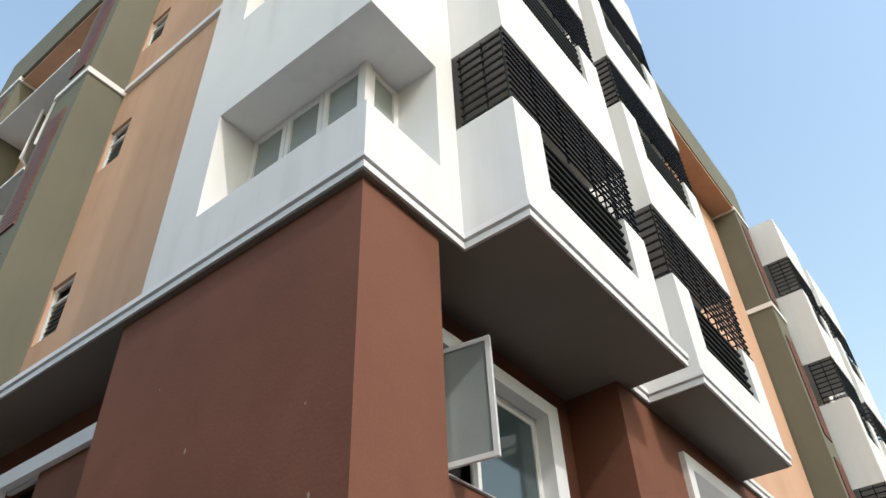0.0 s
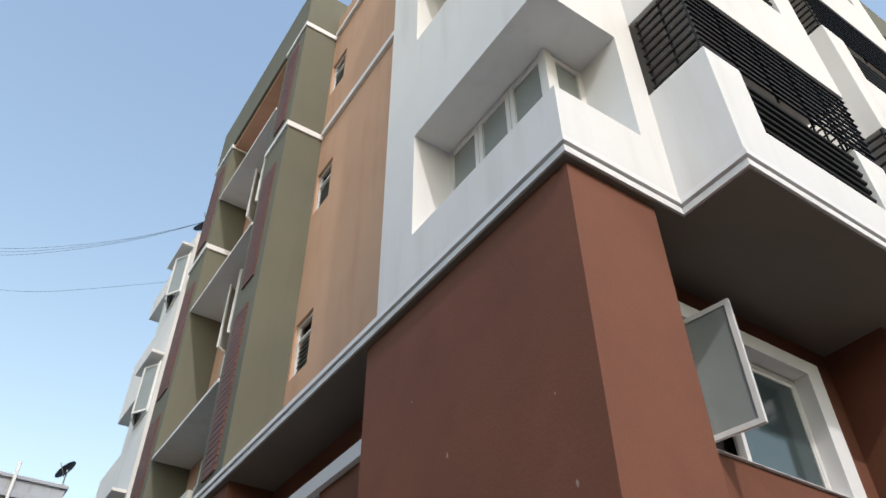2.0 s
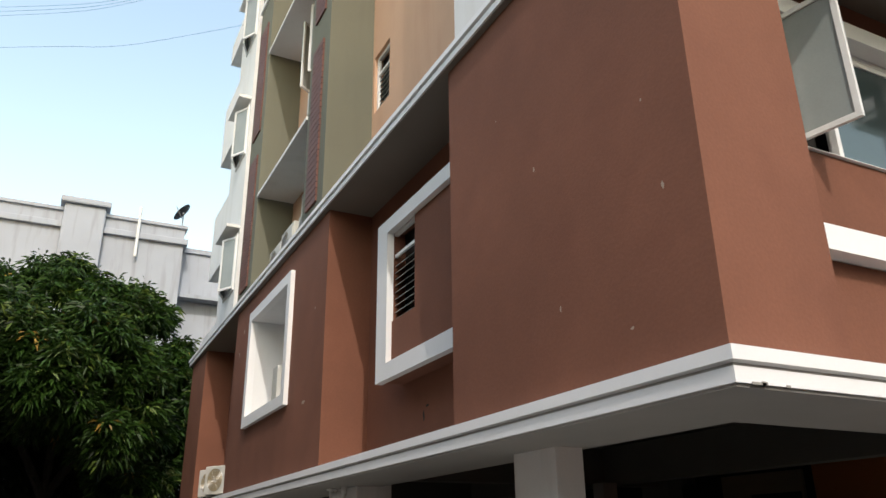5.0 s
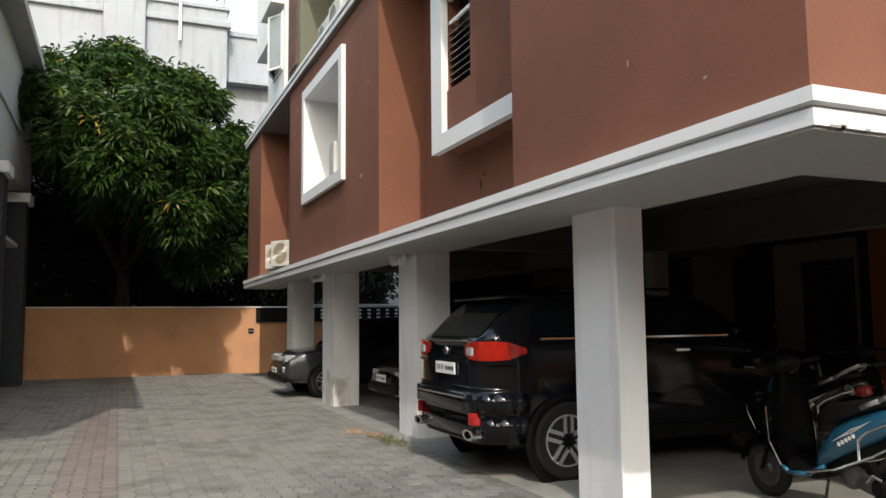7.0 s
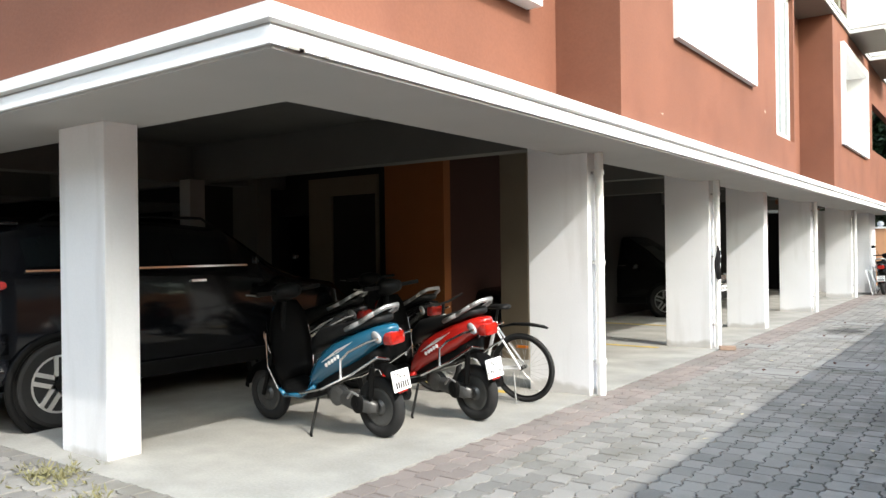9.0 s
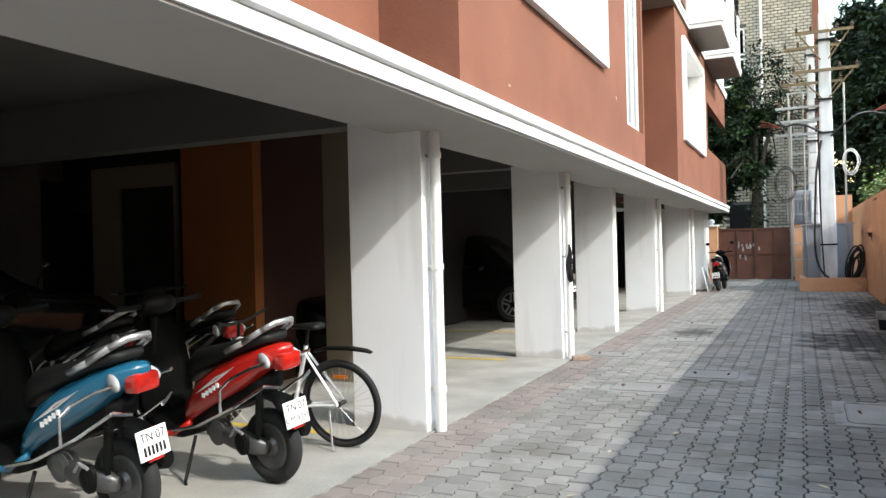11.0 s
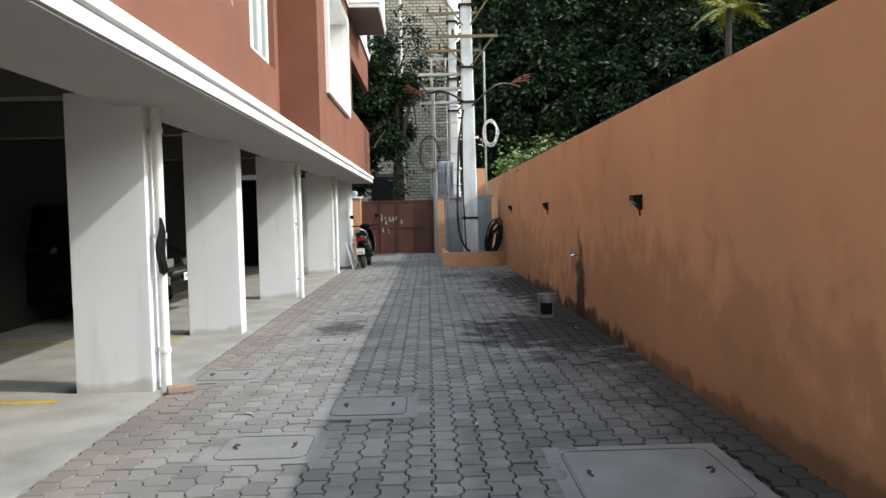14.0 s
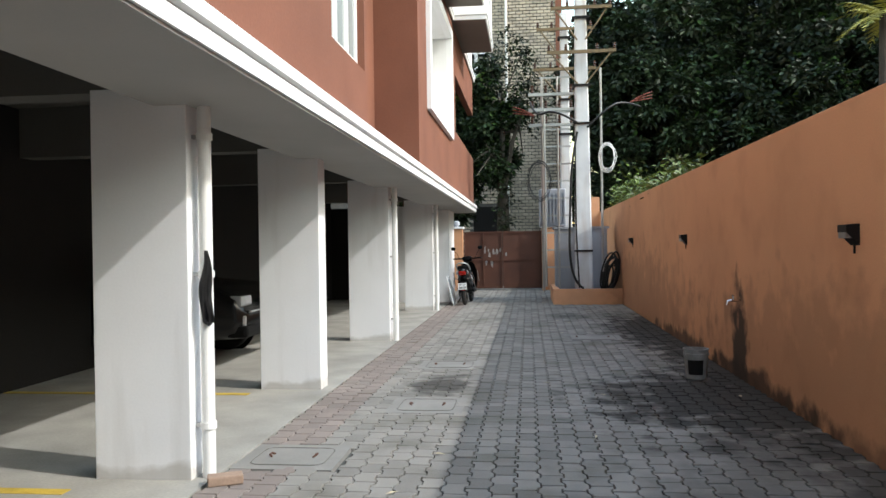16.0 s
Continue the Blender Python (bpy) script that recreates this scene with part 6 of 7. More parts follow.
part("drainpipe", bm, M_PIPE, flats)
part("red_pier", B(5.0, 5.3, -0.06, 0.4, 0, 16), M_BROWN, flats)

# ---- blue-grey house behind the mango tree ----
house = thing("house", "blue-grey rendered house with a stained roof parapet", "house", at=(-32, 0, 0))
part("wall", B(-8, 0, -16, 4.4, -0.03, 13.3), M_GREYB, house)
part("cornice", B(-8.1, 0.16, -16.1, 4.55, 13.3, 13.55, bevel=0.03), M_GREYB, house)
part("parapet", B(-8, 0.02, -16, 4.4, 13.55, 14.0), M_GREYB, house)
part("coping", B(-8.1, 0.12, -16.1, 4.5, 14.0, 14.15, bevel=0.03), M_GREYB, house)
part("pier", B(-0.4, 0.35, -0.15, 1.35, -0.03, 14.25, bevel=0.1), M_GREYB, house)
part("pier_cap", B(-0.5, 0.5, -0.3, 1.5, 14.25, 14.5, bevel=0.06), M_GREYB, house)
part("side_wing", B(-8, -0.8, 4.4, 16, -0.03, 13.3), M_GREYB, house)
part("wing_coping", B(-8, -0.7, 4.5, 16, 13.3, 13.5), M_GREYB, house)
part("ledge", B(-0.8, -0.2, 4.5, 16, 11.2, 11.35), M_GREYB, house)
bm = bmesh.new()
rod(bm, (0.2, 2.6, 12.5), (0.2, 2.6, 14.6), 0.06, 8)
part("vent_pipe", bm, M_PIPE, house)


def dish(x, y, z, r, yaw, tilt):
    d = thing("satellite_dish", "dark grey satellite dish on a roof edge", "satellite dish", group="satellite dishes", at=(x, y, z), rz=yaw)
    bm = bmesh.new()
    lathe(bm, [(0.0, 0.0), (r * 0.5, r * 0.06), (r, r * 0.25), (r * 1.02, r * 0.26), (r, r * 0.22), (r * 0.5, r * 0.03), (0.0, -0.03)], 28, Matrix.Translation((0, 0, 0.55)) @ pose(0, 0, 0, tilt, 0, 0))
    part("reflector", bm, M_PLASTIC, d, smooth=True)
    bm = bmesh.new()
    rod(bm, (0, 0, 0), (0, 0, 0.6), 0.03, 8)
    part("mast", bm, M_STEEL, d)
    bm = bmesh.new()
    rod(bm, (0, -0.05, 0.3), (0, -r * 0.9, 0.75), 0.015, 6)
    part("feed_arm", bm, M_STEEL, d)


dish(-31.9, 4.25, 14.12, 0.42, 30, 66)
dish(-17.3, 4.1, 15.4, 0.42, 40, 64)

# ---- annex on the south side of the drive ----
M_SLATE = mat("dark_slate_paint", (0.022, 0.026, 0.03), 0.7, vary=0.15, scale=2, bump=0.1)
M_ANNEX = mat("shaded_white_render", (0.42, 0.42, 0.41), 0.85, vary=0.1, bump=0.1)
annex = thing("annex_building", "white rendered house on slate grey pillars with a tiled eave", "house", at=(-19.6, -1.3, 0))
# East end is lengthened out of view so its shadow covers the drive.
part("wall", B(-5.8, 12, -9, -1.2, -0.03, 8.0), M_ANNEX, annex)
part("upper_wall", B(-5.4, 12, -1.2, -0.35, 5.0, 8.0), M_ANNEX, annex)
for x in (0.0, -4.3, 4.5):
    part("pillar", B(x - 0.35, x + 0.35, -0.98, -0.28, -0.03, 4.7, bevel=0.02), M_SLATE, annex, "slate grey pillar")
    part("pillar_cap", B(x - 0.45, x + 0.45, -1.08, -0.18, 4.7, 4.95, bevel=0.03), M_TRIM, annex, "white moulded capital")
bm = bmesh.new()
v = [bm.verts.new(p) for p in ((-6.2, 0.1, 7.95), (12.2, 0.1, 7.95), (12.2, -5, 10.0), (-6.2, -5, 10.0), (-6.2, 0.1, 8.15), (12.2, 0.1, 8.15), (12.2, -5, 10.2), (-6.2, -5, 10.2))]
for q in ((0, 1, 2, 3), (4, 7, 6, 5), (0, 4, 5, 1), (1, 5, 6, 2), (2, 6, 7, 3), (3, 7, 4, 0)):
    bm.faces.new([v[i] for i in q])
part("eave", bm, M_ANNEX, annex)
for z in (3.4, 6.2):
    part("sunshade", B(-2.6, 3.6, -1.2, -0.3, z, z + 0.09), M_ANNEX, annex)

# ---- trees ----
M_BARK = mat("grey_bark", (0.045, 0.038, 0.03), 0.95, vary=0.3, scale=4, grain=30, bump=0.6)
M_LEAF = mat("mango_leaf", (0.017, 0.04, 0.007), 0.45, vary=0.8, scale=0.9, grain=3, bump=0.0, rand=0.8, spec=0.2)
M_LEAFB = mat("bright_leaf", (0.085, 0.13, 0.022), 0.5, vary=0.5, scale=1, grain=3, bump=0.0, rand=0.6)
M_LEAFD = mat("dark_leaf", (0.02, 0.038, 0.014), 0.55, vary=0.55, scale=0.6, grain=3, bump=0.0, rand=0.7)
M_LEAFY = mat("yellow_new_leaf", (0.36, 0.22, 0.04), 0.5, vary=0.4, scale=2, bump=0.0, rand=0.5)


def leaf_mesh(centres, per, length, width, rng, droop=0.5, spread=0.25):
    """Folded pointed leaves in rosettes round twig ends."""
    c = np.repeat(np.asarray(centres), per, 0)
    n = len(c)
    az = rng.uniform(0, 2 * np.pi, n)
    el = rng.normal(-droop * 0.5, 0.45, n)
    d = np.stack([np.cos(az) * np.cos(el), np.sin(az) * np.cos(el), np.sin(el)], 1)
    c = c + d * rng.uniform(0, spread, (n, 1))
    L = length * rng.uniform(0.6, 1.25, (n, 1))
    side = np.cross(d, [0, 0, 1.0])
    side /= np.linalg.norm(side, axis=1, keepdims=True) + 1e-6
    side = side * np.cos(az * 3)[:, None] + np.cross(side, d) * np.sin(az * 3)[:, None] * 0.7
    w = width * rng.uniform(0.7, 1.2, (n, 1))
    mid = c + d * L * 0.5 + np.array([0, 0, 0.04]) * L
    tip = c + d * L - np.array([0, 0, 0.25]) * L * droop
    V = np.stack([c, mid - side * w, tip, mid + side * w], 1).reshape(-1, 3)
    idx = np.arange(n) * 4
    F = np.concatenate([np.stack([idx, idx + 1, idx + 2], 1), np.stack([idx, idx + 2, idx + 3], 1)])
    return V, F


def crown_points(blobs, density, rng, shell=0.55, clumps=0):
    pts = []
    for x, y, z, rx, ry, rz in blobs:
        n = int(density * (rx * ry + ry * rz + rx * rz))
        u = rng.normal(size=(n, 3))
        u /= np.linalg.norm(u, axis=1, keepdims=True)
        r = rng.uniform(shell, 1.0, (n, 1)) ** 0.5 * (1 + 0.16 * np.sin(u[:, :1] * 7 + u[:, 1:2] * 9 + x) + rng.normal(0, 0.05, (n, 1)))
        p = u * r * np.array([rx, ry, rz]) + np.array([x, y, z])
        if clumps:
            # gather the twigs into clumps with gaps between
            k = max(4, int(clumps * (rx * ry + ry * rz + rx * rz)))
            cc = p[rng.integers(0, len(p), k)]
            near = cc[np.argmin(((p[:, None, :] - cc[None]) ** 2).sum(2), 1)]
            p = near + (p - near) * 0.62
        pts.append(p)
    return np.concatenate(pts)


def tree(name, label, base, limbs, blobs, density, per, length, width, leaf, seed, droop=0.5, extra=None, zmin=0.0, keep=None, clumps=0):
    rng = np.random.default_rng(seed)
    t = thing(name, label, "tree", at=base)
    b = Vector(base)
    bm = bmesh.new()
    tops = limbs
    trunk_top = Vector((0, 0, limbs[0][2] * 0.45))
    rod(bm, (0, 0, -0.1), trunk_top, 0.30, 12, 0.2)
    part("trunk", bm, M_BARK, t, "rough grey bark")
    bm = bmesh.new()
    for x, y, z in tops:
        m1 = trunk_top.lerp(Vector((x, y, z)), 0.5) + Vector((0, 0, 0.4))
        rod(bm, trunk_top, m1, 0.15, 8, 0.09)
        rod(bm, m1, (x, y, z), 0.09, 8, 0.03)
        for k in range(4):
            e = Vector((x, y, z)) + Vector(rng.normal(0, 1.0, 3))
            rod(bm, m1.lerp(Vector((x, y, z)), 0.3 + 0.15 * k), e, 0.04, 6, 0.012)
    part("branch_work", bm, M_BARK, t)
    pts = crown_points(blobs, density, rng, clumps=clumps)
    pts = pts[pts[:, 2] > zmin]
    if keep is not None:
        pts = pts[keep(pts)]
    V, F = leaf_mesh(pts - np.array(base), per, length, width, rng, droop)
    me = bpy.data.meshes.new("leaves")
    me.from_pydata(V.tolist(), [], F.tolist())
    me.materials.append(leaf)
    o = new("crown", me)
    o.parent = t
    # Brighter leaves put highlights into the leaf colour; yellow ones are young shoots.
    for mt, frac in extra or ():
        sel = pts[rng.random(len(pts)) < frac]
        V, F = leaf_mesh(sel - np.array(base) + rng.normal(0, 0.1, sel.shape) + np.array([0.15, 0, 0.05]), per, length * 0.95, width, rng, droop)
        me = bpy.data.meshes.new("leaves")
        me.from_pydata(V.tolist(), [], F.tolist())
        me.materials.append(mt)
        o = new("young_leaves", me)
        o.parent = t
    return t


# The last five blobs are added overhang that shades the west wall.
tree("mango_tree", "dense dark green mango tree with yellow young shoots", (-28.6, 0.8, 0), [(1.5, -2.5, 7), (1.5, 2.5, 7), (1, 0, 8.5)],
     [(-27.0, 0.4, 8.3, 1.9, 2.3, 2.2), (-27.0, -2.4, 8.2, 1.7, 1.9, 2.2), (-26.8, 2.5, 7.6, 1.7, 1.6, 2.1), (-26.8, 4.4, 6.2, 1.5, 1.6, 1.9), (-26.4, -1.2, 6.0, 1.9, 1.7, 1.7), (-26.0, 1.4, 5.6, 1.9, 1.8, 1.7), (-25.6, 2.9, 4.4, 1.5, 1.3, 1.5), (-25.2, 2.0, 3.6, 0.9, 0.9, 0.9), (-27.2, -4.2, 7.2, 1.6, 1.4, 1.9), (-24.7, 2.5, 3.5, 0.8, 1.3, 0.8), (-24.6, 0.4, 3.9, 0.8, 1.3, 0.8), (-23.2, -0.8, 6.6, 1.8, 1.6, 1.6), (-22.4, 0.8, 6.2, 1.8, 1.6, 1.6), (-23.2, 2.2, 5.6, 1.6, 1.3, 1.6), (-21.6, 0.2, 5.4, 1.2, 1.4, 1.0), (-22.4, 2.0, 4.4, 1.2, 1.0, 0.9)],
     150, 12, 0.30, 0.042, M_LEAF, 11, 0.7, extra=((M_LEAFB, 0.05), (M_LEAFY, 0.006)), clumps=1.5,
     keep=lambda p: p[:, 2] > np.interp(p[:, 1], (-6, -1.8, -0.2, 1.3, 2.4, 4.2, 6), (7.5, 6.7, 4.9, 4.7, 2.8, 3.5, 4.2)))
# Backdrop tree whose near-black leaf colour carries the shade under the mango.
M_GLOOM = mat("near_black_shade_leaf", (0.012, 0.018, 0.008), 0.9, vary=0.4, scale=2, bump=0.5)
tree("shade_backdrop_tree", "added near-black tree standing in for the shade behind the west boundary wall", (-29.8, -6.0, 0), [(0, -1, 6), (0, 1.5, 6)],
     [(-29.5, -6, 6.0, 2.0, 3.0, 3.5), (-29.7, -2, 3.6, 1.5, 3.6, 2.2), (-29.7, 4, 3.4, 1.5, 3.6, 2.0), (-29.7, 8, 3.4, 1.5, 2.6, 2.2), (-29.8, 0, 6.5, 1.2, 5, 3.0)], 110, 8, 0.34, 0.06, M_GLOOM, 12, 0.6)
for seed, bx, by, blobs in (
        (21, 2.5, 37.0, [(2.2, 36.5, 6.0, 2.6, 2.2, 2.6), (4.6, 36, 5.2, 2.4, 2.2, 2.6), (2.5, 37, 9.6, 3.0, 2.4, 2.6), (0.4, 38, 7.4, 1.6, 2.0, 2.0), (1.0, 38, 3.6, 2.4, 2, 2.0)]),
        (22, 8.0, 36.0, [(7.6, 35, 6.2, 3.0, 2.6, 3.0), (10.5, 35.5, 6.0, 3.0, 2.6, 3.2), (8, 36, 10.2, 3.4, 2.6, 2.6), (6, 36, 3.2, 2.6, 2, 2.0), (12.5, 34, 4.5, 3, 3, 3)]),
        (23, -6.5, 38.5, [(-6.4, 37.5, 4.6, 1.7, 1.6, 2.0), (-5.0, 38, 6.0, 1.2, 1.2, 1.3), (-7.8, 37, 6.2, 1.6, 1.4, 1.6), (-5.2, 37, 3.6, 0.9, 1.2, 1.4), (-3.7, 37.2, 5.0, 0.7, 0.9, 0.8), (-4.5, 36.8, 7.6, 1.0, 0.9, 1.3), (-4.2, 36.6, 5.7, 1.0, 0.9, 1.1), (-3.4, 36.4, 4.5, 0.8, 0.7, 0.8), (-3.1, 36.6, 6.4, 0.7, 0.6, 0.7)]),
        (24, 15.0, 30.0, [(15, 30, 6.5, 3.4, 4.5, 3.4), (17, 24, 6.5, 3.4, 4.5, 3.4), (14, 33, 9, 3.6, 3.6, 3.0)])):
    tree("broadleaf_tree", "tall dark green broadleaf tree beyond the boundary wall", (bx, by, 0), [(-1, 0, 6), (1.2, 0.5, 6.5), (0, -0.5, 8)], blobs, 85, 9, 0.26, 0.075, M_LEAFD, seed, 0.5, extra=((M_LEAF, 0.10), (M_LEAFB, 0.01)), clumps=1.6)

for bx, by, seed in ((4.2, 45.0, 61), (7.0, 43.0, 62), (13.0, 41.0, 63), (19.0, 36.0, 64)):
    tree("background_tree", "tall dark tree closing the view beyond the boundary wall", (bx, by, 0), [(-1, 0, 7), (1.5, 0.5, 8), (0, -0.5, 10)],
         [(bx, by, 5, 3.4, 2.2, 4.5), (bx + 1.5, by + 0.5, 11, 3.6, 2.4, 4.0), (bx - 2, by, 9, 2.6, 2.0, 3.5)], 60, 8, 0.42, 0.13, M_LEAFD, seed, 0.5)

# creeper and hanging twigs at the poles
tree("young_tree", "thin pale green tree overhanging the gate", (-3.3, 36.2, 0), [(0, 0, 7.5), (0.7, -0.3, 6.2), (-0.6, -0.2, 5.2)],
     [(-3.0, 36, 8.0, 0.9, 0.8, 1.4), (-2.3, 36, 6.6, 0.8, 0.7, 0.9), (-3.9, 36, 4.6, 0.7, 0.7, 0.9), (-3.2, 35.8, 2.9, 0.35, 0.35, 0.9)], 55, 7, 0.16, 0.045, M_LEAF, 31, 0.5)

# hedge tops showing over the east wall
rngh = np.random.default_rng(7)
for y0, y1, hgt in ((21.0, 26.5, 0.22), (27, 31.5, 0.35)):
    pts = np.stack([rngh.uniform(0.15, 0.7, 420), rngh.uniform(y0, y1, 420), 2.45 + np.abs(rngh.normal(0, hgt, 420))], 1)
    V, F = leaf_mesh(pts - np.array([0.4, (y0 + y1) / 2, 0]), 6, 0.14, 0.04, rngh, 0.3)
    me = bpy.data.meshes.new("leaves")
    me.from_pydata(V.tolist(), [], F.tolist())
    me.materials.append(M_LEAFB)
    h = thing("hedge", "bright green shrub rising behind the boundary wall", "shrub", group="shrubs behind the wall", at=(0.4, (y0 + y1) / 2, 0))
    o = new("foliage", me)
    o.parent = h
    bm = bmesh.new()
    for k in range(5):
        yy = -2 + k
        rod(bm, (0.1, yy, 0), (0, yy, 2.5), 0.025, 6, 0.012)
    part("stems", bm, M_BARK, h)

# palm beyond the wall
M_PALM = mat("yellow_green_frond", (0.33, 0.32, 0.07), 0.5, vary=0.3, scale=2, bump=0.0)
palm = thing("palm_tree", "slender palm with drooping yellow-green fronds", "palm tree", at=(7.2, 30.0, 0))
bm = bmesh.new()
rod(bm, (0, 0, 0), (0.1, 0, 7.7), 0.14, 12, 0.09)
part("trunk", bm, M_BARK, palm)
rng = random.Random(4)
for i in range(24):
    a = 2 * math.pi * i / 24 + rng.uniform(-.2, .2)
    up = rng.uniform(-0.3, 0.9)
    bm = bmesh.new()
    prev = None
    for j in range(9):
        s = j / 8
        r = 1.15 * s
        z = 7.7 + up * r - 0.75 * r * r * 0.5
        w = 0.34 * math.sin(math.pi * min(1, s * 0.9 + 0.1))
        c = Vector((0.1 + r * math.cos(a), r * math.sin(a), z))
        sd = Vector((-math.sin(a), math.cos(a), 0))
        if prev:
            for sg in (-1, 1):
                for q in range(2):
                    f0 = prev.lerp(c, q * 0.5)
                    f1 = prev.lerp(c, q * 0.5 + 0.3)
                    tip = c + sd * sg * w + Vector((0.15 * math.cos(a), 0.15 * math.sin(a), -0.3 * w))
                    bm.faces.new([bm.verts.new(p) for p in (f0, f1, tip)])
        prev = c
    part("frond", bm, M_PALM, palm)
# ---- ground litter and covers ----
M_COVER = mat("grey_concrete_cover", (0.20, 0.193, 0.178), 0.8, vary=0.2, scale=3, grain=60, bump=0.2, dirt=(0.13, 0.125, 0.115), dirt_amount=0.6)
COVERS = [(-3.02, -2.36, 11.62, 12.27), (-3.62, -2.95, 10.66, 11.24), (-4.42, -3.8, 12.98, 13.52), (-3.68, -3.07, 14.76, 15.37), (-3.74, -3.08, 17.22, 17.8), (-1.48, -0.5, 9.8, 10.72), (-1.8, -1.0, 20.0, 20.7)]
for x0, x1, y0, y1 in COVERS:
    c = tagged(new("manhole_cover"), "square concrete manhole cover with lifting hooks", "manhole cover", "manhole covers")
    c.matrix_basis = pose((x0 + x1) / 2, (y0 + y1) / 2, 0)
    hx, hy = (x1 - x0) / 2, (y1 - y0) / 2
    part("surround", B(-hx - 0.05, hx + 0.05, -hy - 0.05, hy + 0.05, -0.03, 0.0015), M_COVER, c)
    part("lid", B(-hx + 0.06, hx - 0.06, -hy + 0.06, hy - 0.06, -0.02, 0.005, bevel=0.003), M_COVER, c)
    bm = bmesh.new()
    ring = [(sx * (hx - 0.13) + 0.085 * math.cos(a), sy * (hy - 0.13) + 0.085 * math.sin(a), 0.0028) for sx, sy, q in ((1, 1, 0), (-1, 1, 1), (-1, -1, 2), (1, -1, 3)) for a in [math.pi / 2 * (q + f / 4) for f in range(5)]]
    tube(bm, ring + ring[:1], 0.004, 4)
    part("joint", bm, M_DIRT, c)
    for sx in (-1, 1):
        bm = bmesh.new()
        tube(bm, [(sx * (hx - 0.16), -0.04, 0.008), (sx * (hx - 0.14), -0.02, 0.02), (sx * (hx - 0.14), 0.02, 0.02), (sx * (hx - 0.16), 0.04, 0.008)], 0.007, 6)
        part("lifting_hook", bm, M_RUST, c)


def paver_stretch(u0, u1, v0, v1, along, blocked, rng, lift=0.0):
    """Interlocking pavers with wavy long sides; u across, v along. Yields outlines and centres in world x, y."""
    PW, PL, A = 0.150, 0.20, 0.022
    g = 0.005

    def wave(v):
        p = (v / PL * 2) % 2.0
        # flat, step, flat, step back
        k = [(0.0, 0.0), (0.35, 0.0), (0.6, A), (1.35, A), (1.6, 0.0), (2.0, 0.0)]
        for (a, x), (b, y) in zip(k[:-1], k[1:]):
            if a <= p <= b:
                return x + (y - x) * (p - a) / (b - a)
        return 0.0
    cols = max(1, round((u1 - u0) / PW))
    PW = (u1 - u0) / cols
    rows = int((v1 - v0) / PL) + 1
    for i in range(cols):
        ua, ub = u0 + i * PW, u0 + (i + 1) * PW
        off = -PL / 2 if i % 2 else 0.0
        for j in range(rows):
            va, vb = max(v0 + j * PL + off, v0), min(v0 + (j + 1) * PL + off, v1)
            if vb - va < 0.04:
                continue
            vm, um = (va + vb) / 2, (ua + ub) / 2
            x, y = (um, vm) if along == 'y' else (vm, um)
            if any(b[0] - 0.02 < x < b[1] + 0.02 and b[2] - 0.02 < y < b[3] + 0.02 for b in blocked):
                continue
            ks = [va + g] + [b for b in [math.floor(va / (PL / 2)) * PL / 2 + f * PL / 2 + s * PL / 2 for s in range(4) for f in (0.35, 0.6)] if va + g + 0.012 < b < vb - g - 0.012] + [vb - g]
            ks = sorted(ks)
            right = [(ub - g + wave(v), v) for v in ks]
            left = [(ua + g + wave(v), v) for v in reversed(ks)]
            poly = right + left
            yield [(p if along == 'y' else (p[1], p[0])) for p in poly], (x, y)


def paver_geometry(poly, z, tilt, flip):
    n = len(poly)
    cx, cy = sum(p[0] for p in poly) / n, sum(p[1] for p in poly) / n
    top = [(cx + (x - cx) * 0.96, cy + (y - cy) * 0.965, z + tilt[0] * (x - cx) + tilt[1] * (y - cy)) for x, y in poly]
    mid = [(x, y, z - 0.006 + tilt[0] * (x - cx) + tilt[1] * (y - cy)) for x, y in poly]
    low = [(x, y, -0.028) for x, y in poly]
    v = top + mid + low
    order = list(range(n))
    f = [tuple(order if not flip else order[::-1])]
    for a in (0, n):
        for i in range(n):
            q = (a + i, a + (i + 1) % n, a + n + (i + 1) % n, a + n + i)
            f.append(q[::-1] if not flip else q)
    return v, f


def lay(name, label, material, stretches, near, seed):
    rng = random.Random(seed)
    pav = tagged(new(name), label, "pavement", kind="structure")
    V, F, count = [], [], 0
    for u0, u1, v0, v1, along, blocked in stretches:
        for poly, (x, y) in paver_stretch(u0, u1, v0, v1, along, blocked, rng):
            z = rng.gauss(0, 0.0018)
            tilt = (rng.gauss(0, 0.010), rng.gauss(0, 0.010))
            v, f = paver_geometry(poly, z, tilt, along == 'x')
            if near and near[0] < x < near[1] and near[2] < y < near[3] and count < 300:
                me = bpy.data.meshes.new("paver")
                me.from_pydata([(a - x, b - y, c) for a, b, c in v], [], f)
                me.materials.append(material)
                o = new("paver", me)
                o.location = (x, y, 0)
                o.parent = pav
                count += 1
            else:
                b = len(V)
                V += v
                F += [tuple(i + b for i in q) for q in f]
    me = bpy.data.meshes.new("pavers")
    me.from_pydata(V, [], F)
    me.materials.append(material)
    o = new("pavers", me)
    o.parent = pav
    o["kind"] = "stuff"
    return pav


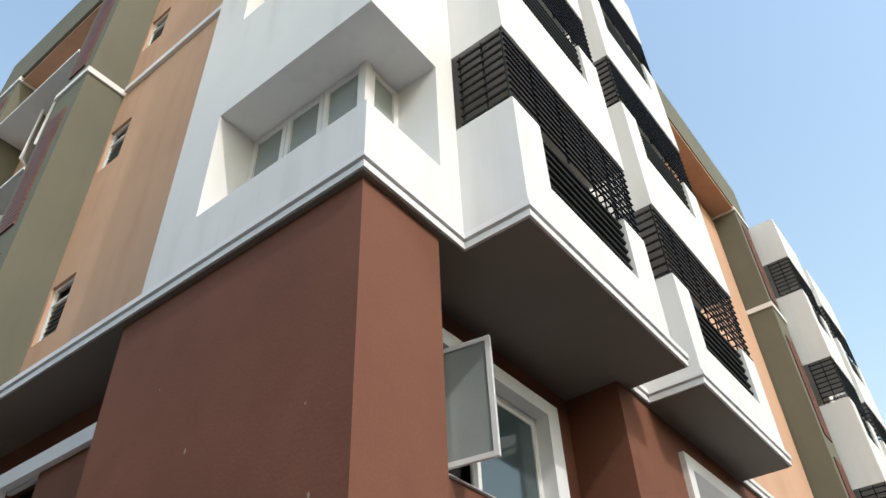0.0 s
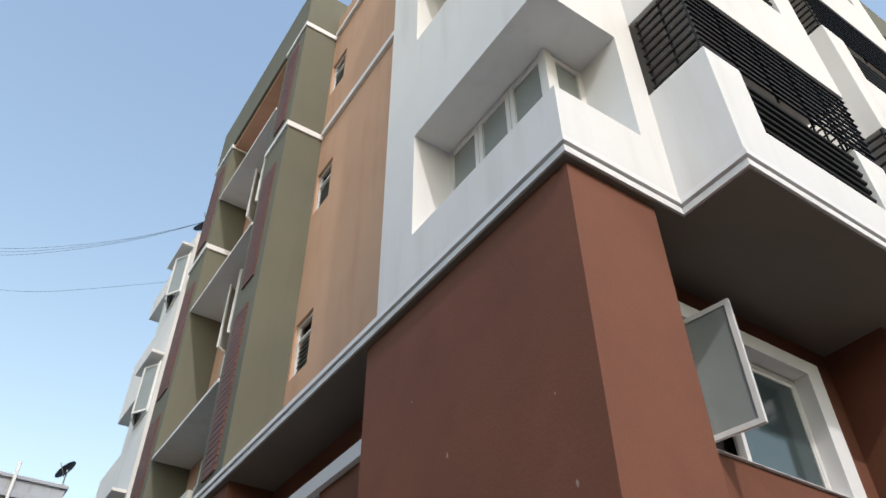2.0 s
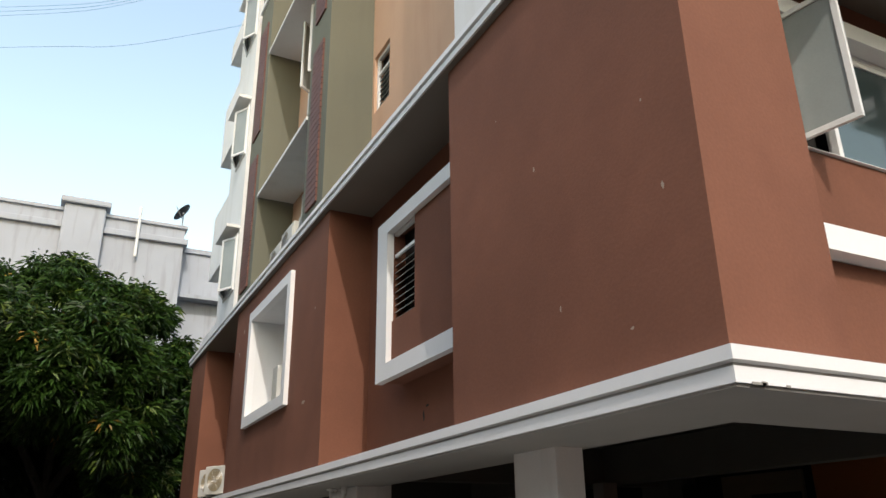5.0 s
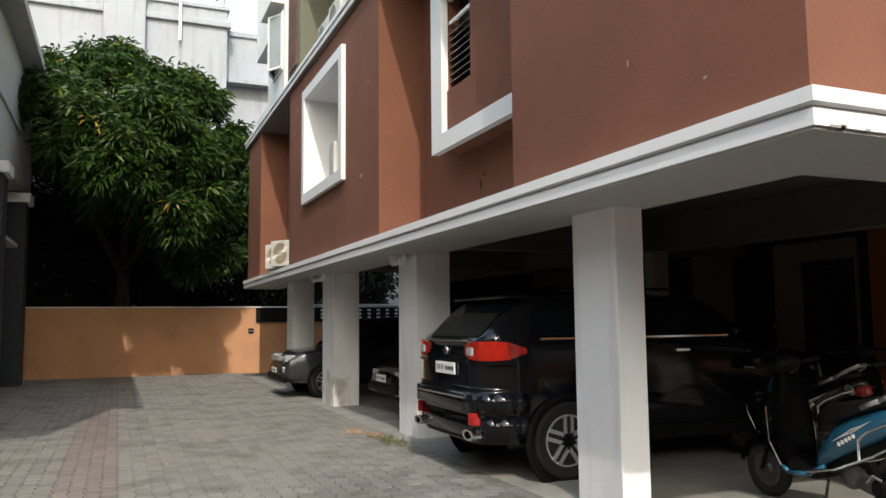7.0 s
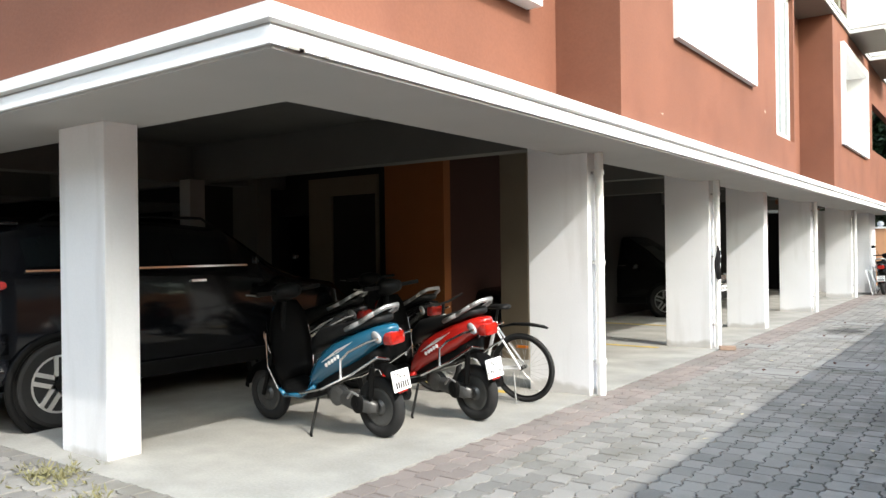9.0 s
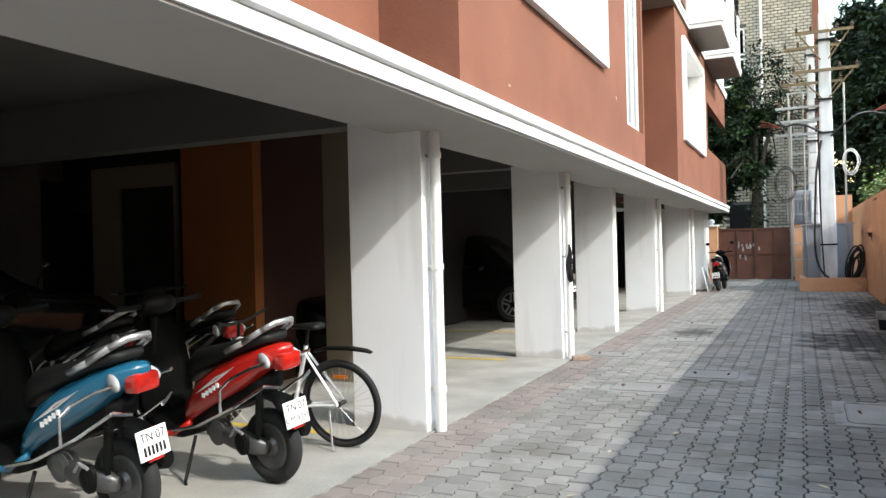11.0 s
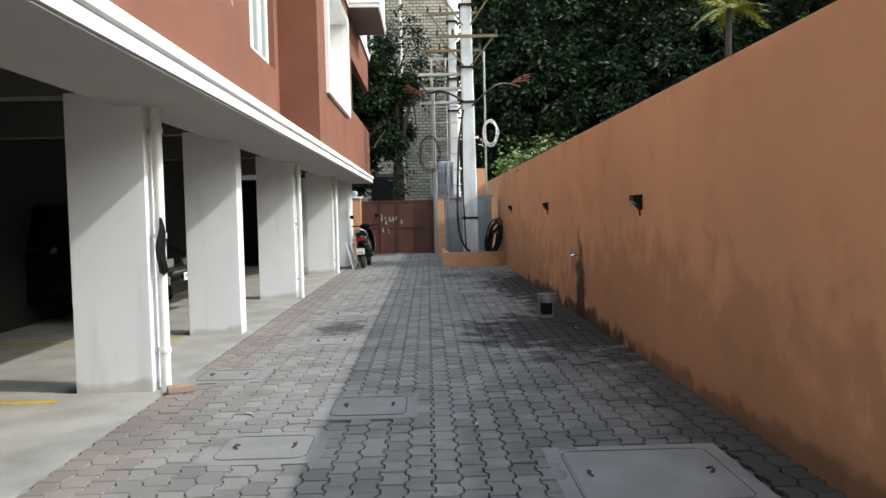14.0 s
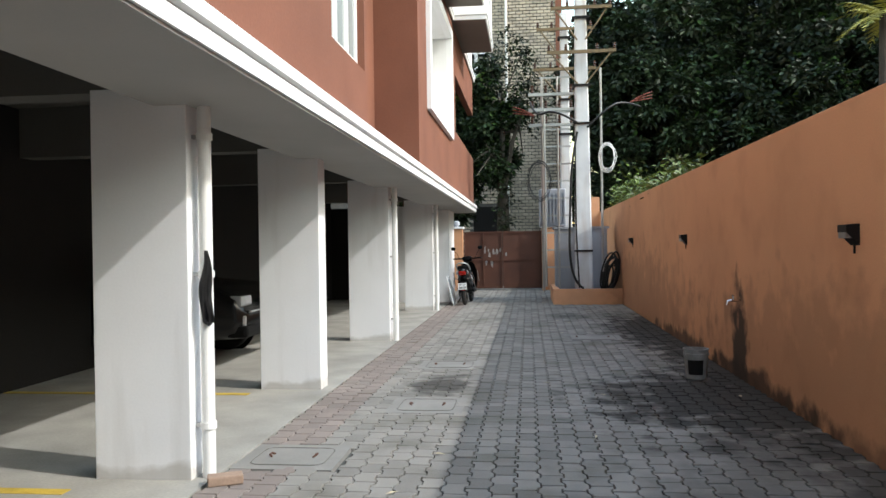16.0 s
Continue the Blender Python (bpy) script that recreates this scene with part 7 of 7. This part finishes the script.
PL_BLOCK = COVERS + [(-1.82, -0.08, 27.05, 29.7)]
lay("pavement_east", "grey interlocking concrete pavers, dusty and dark with damp", M_PAVER, [(-4.018, -0.12, 4.2, 36.0, 'y', PL_BLOCK), (-3.628, -0.12, -2.0, 4.2, 'y', PL_BLOCK), (-3.62, -0.12, -8.9, -2.0, 'y', PL_BLOCK)], (-3.7, -0.1, 8.0, 11.0), 1)
lay("pavement_red_band", "faded red interlocking pavers beside the parking floor", M_PAVRED, [(-4.485, -4.02, 4.2, 30, 'y', PL_BLOCK)], (-4.4, -3.5, 6.0, 14.0), 2)
lay("pavement_south", "grey interlocking concrete pavers, dusty in the sun", M_PAVER, [(0.725, 4.145, -25.9, -3.65, 'x', ()), (-8.9, 0.165, -25.9, -3.65, 'x', ())], (-9.0, -5.0, 2.4, 4.1), 3)
lay("pavement_red_line", "faded red interlocking pavers across the drive", M_PAVRED, [(0.168, 0.722, -25.9, -3.65, 'x', ())], None, 4)
lay("pavement_gate", "grey interlocking concrete pavers at the gate", M_PAVER, [(-5.2, -3.65, 30.05, 36, 'y', ())], None, 6)

M_BRICKRED = mat("old_red_brick", (0.27, 0.19, 0.14), 0.9, vary=0.25, scale=12, bump=0.4)
for x, y, rz, lab in ((-4.36, 12.6, 25, "broken red brick lying at a column foot"), (-11.7, 3.75, 70, "old brick lying on the pavers"), (-11.3, 3.9, 20, "broken brick half lying in weeds")):
    bm = B(-0.11, 0.11, -0.055, 0.055, 0, 0.06, bevel=0.01)
    bm.transform(pose(x, y, 0.002, 0, 0, rz))
    solo("brick", bm, M_BRICKRED, lab, "brick", group="loose bricks")

M_WEED = mat("dull_weed", (0.16, 0.15, 0.07), 0.8, vary=0.4, scale=9, bump=0)
rngw = np.random.default_rng(17)
for x, y, sx, sy, n in ((-10.75, 3.95, 0.5, 0.15, 90), (-6.3, 3.9, 0.35, 0.22, 80), (-5.6, 3.8, 0.2, 0.15, 30)):
    pts = np.stack([rngw.normal(0, sx * 0.5, n), rngw.normal(0, sy * 0.5, n), np.full(n, 0.004)], 1)
    V, F = leaf_mesh(pts, 5, 0.055, 0.007, rngw, -0.6, 0.02)
    V[:, 2] = np.abs(V[:, 2])
    me = bpy.data.meshes.new("weeds")
    me.from_pydata(V.tolist(), [], F.tolist())
    me.materials.append(M_WEED)
    w = tagged(new("weeds", me), "tuft of low green weeds between the pavers", "weeds", kind="stuff")
    w.location = (x, y, 0)
# dry leaves on the drive
rng = random.Random(9)
V, F = [], []
for i in range(60):
    x, y = (rng.uniform(-3.8, -0.3), rng.uniform(7, 30)) if i % 2 else (rng.uniform(-24, -4.5), rng.uniform(-1, 3.9))
    a, L, w = rng.uniform(0, 6.3), rng.uniform(0.03, 0.07), rng.uniform(0.01, 0.02)
    c, s = math.cos(a), math.sin(a)
    b = len(V)
    V += [(x - c * L, y - s * L, 0.008), (x + s * w, y - c * w, 0.014), (x + c * L, y + s * L, 0.008), (x - s * w, y + c * w, 0.012)]
    F += [(b, b + 1, b + 2), (b, b + 2, b + 3)]
me = bpy.data.meshes.new("litter")
me.from_pydata(V, [], F)
me.materials.append(mat("dry_leaf", (0.42, 0.36, 0.24), 0.8, vary=0.4, scale=20, bump=0))
tagged(new("dry_leaves", me), "scattered dry leaves on the pavers", "leaves", kind="stuff")
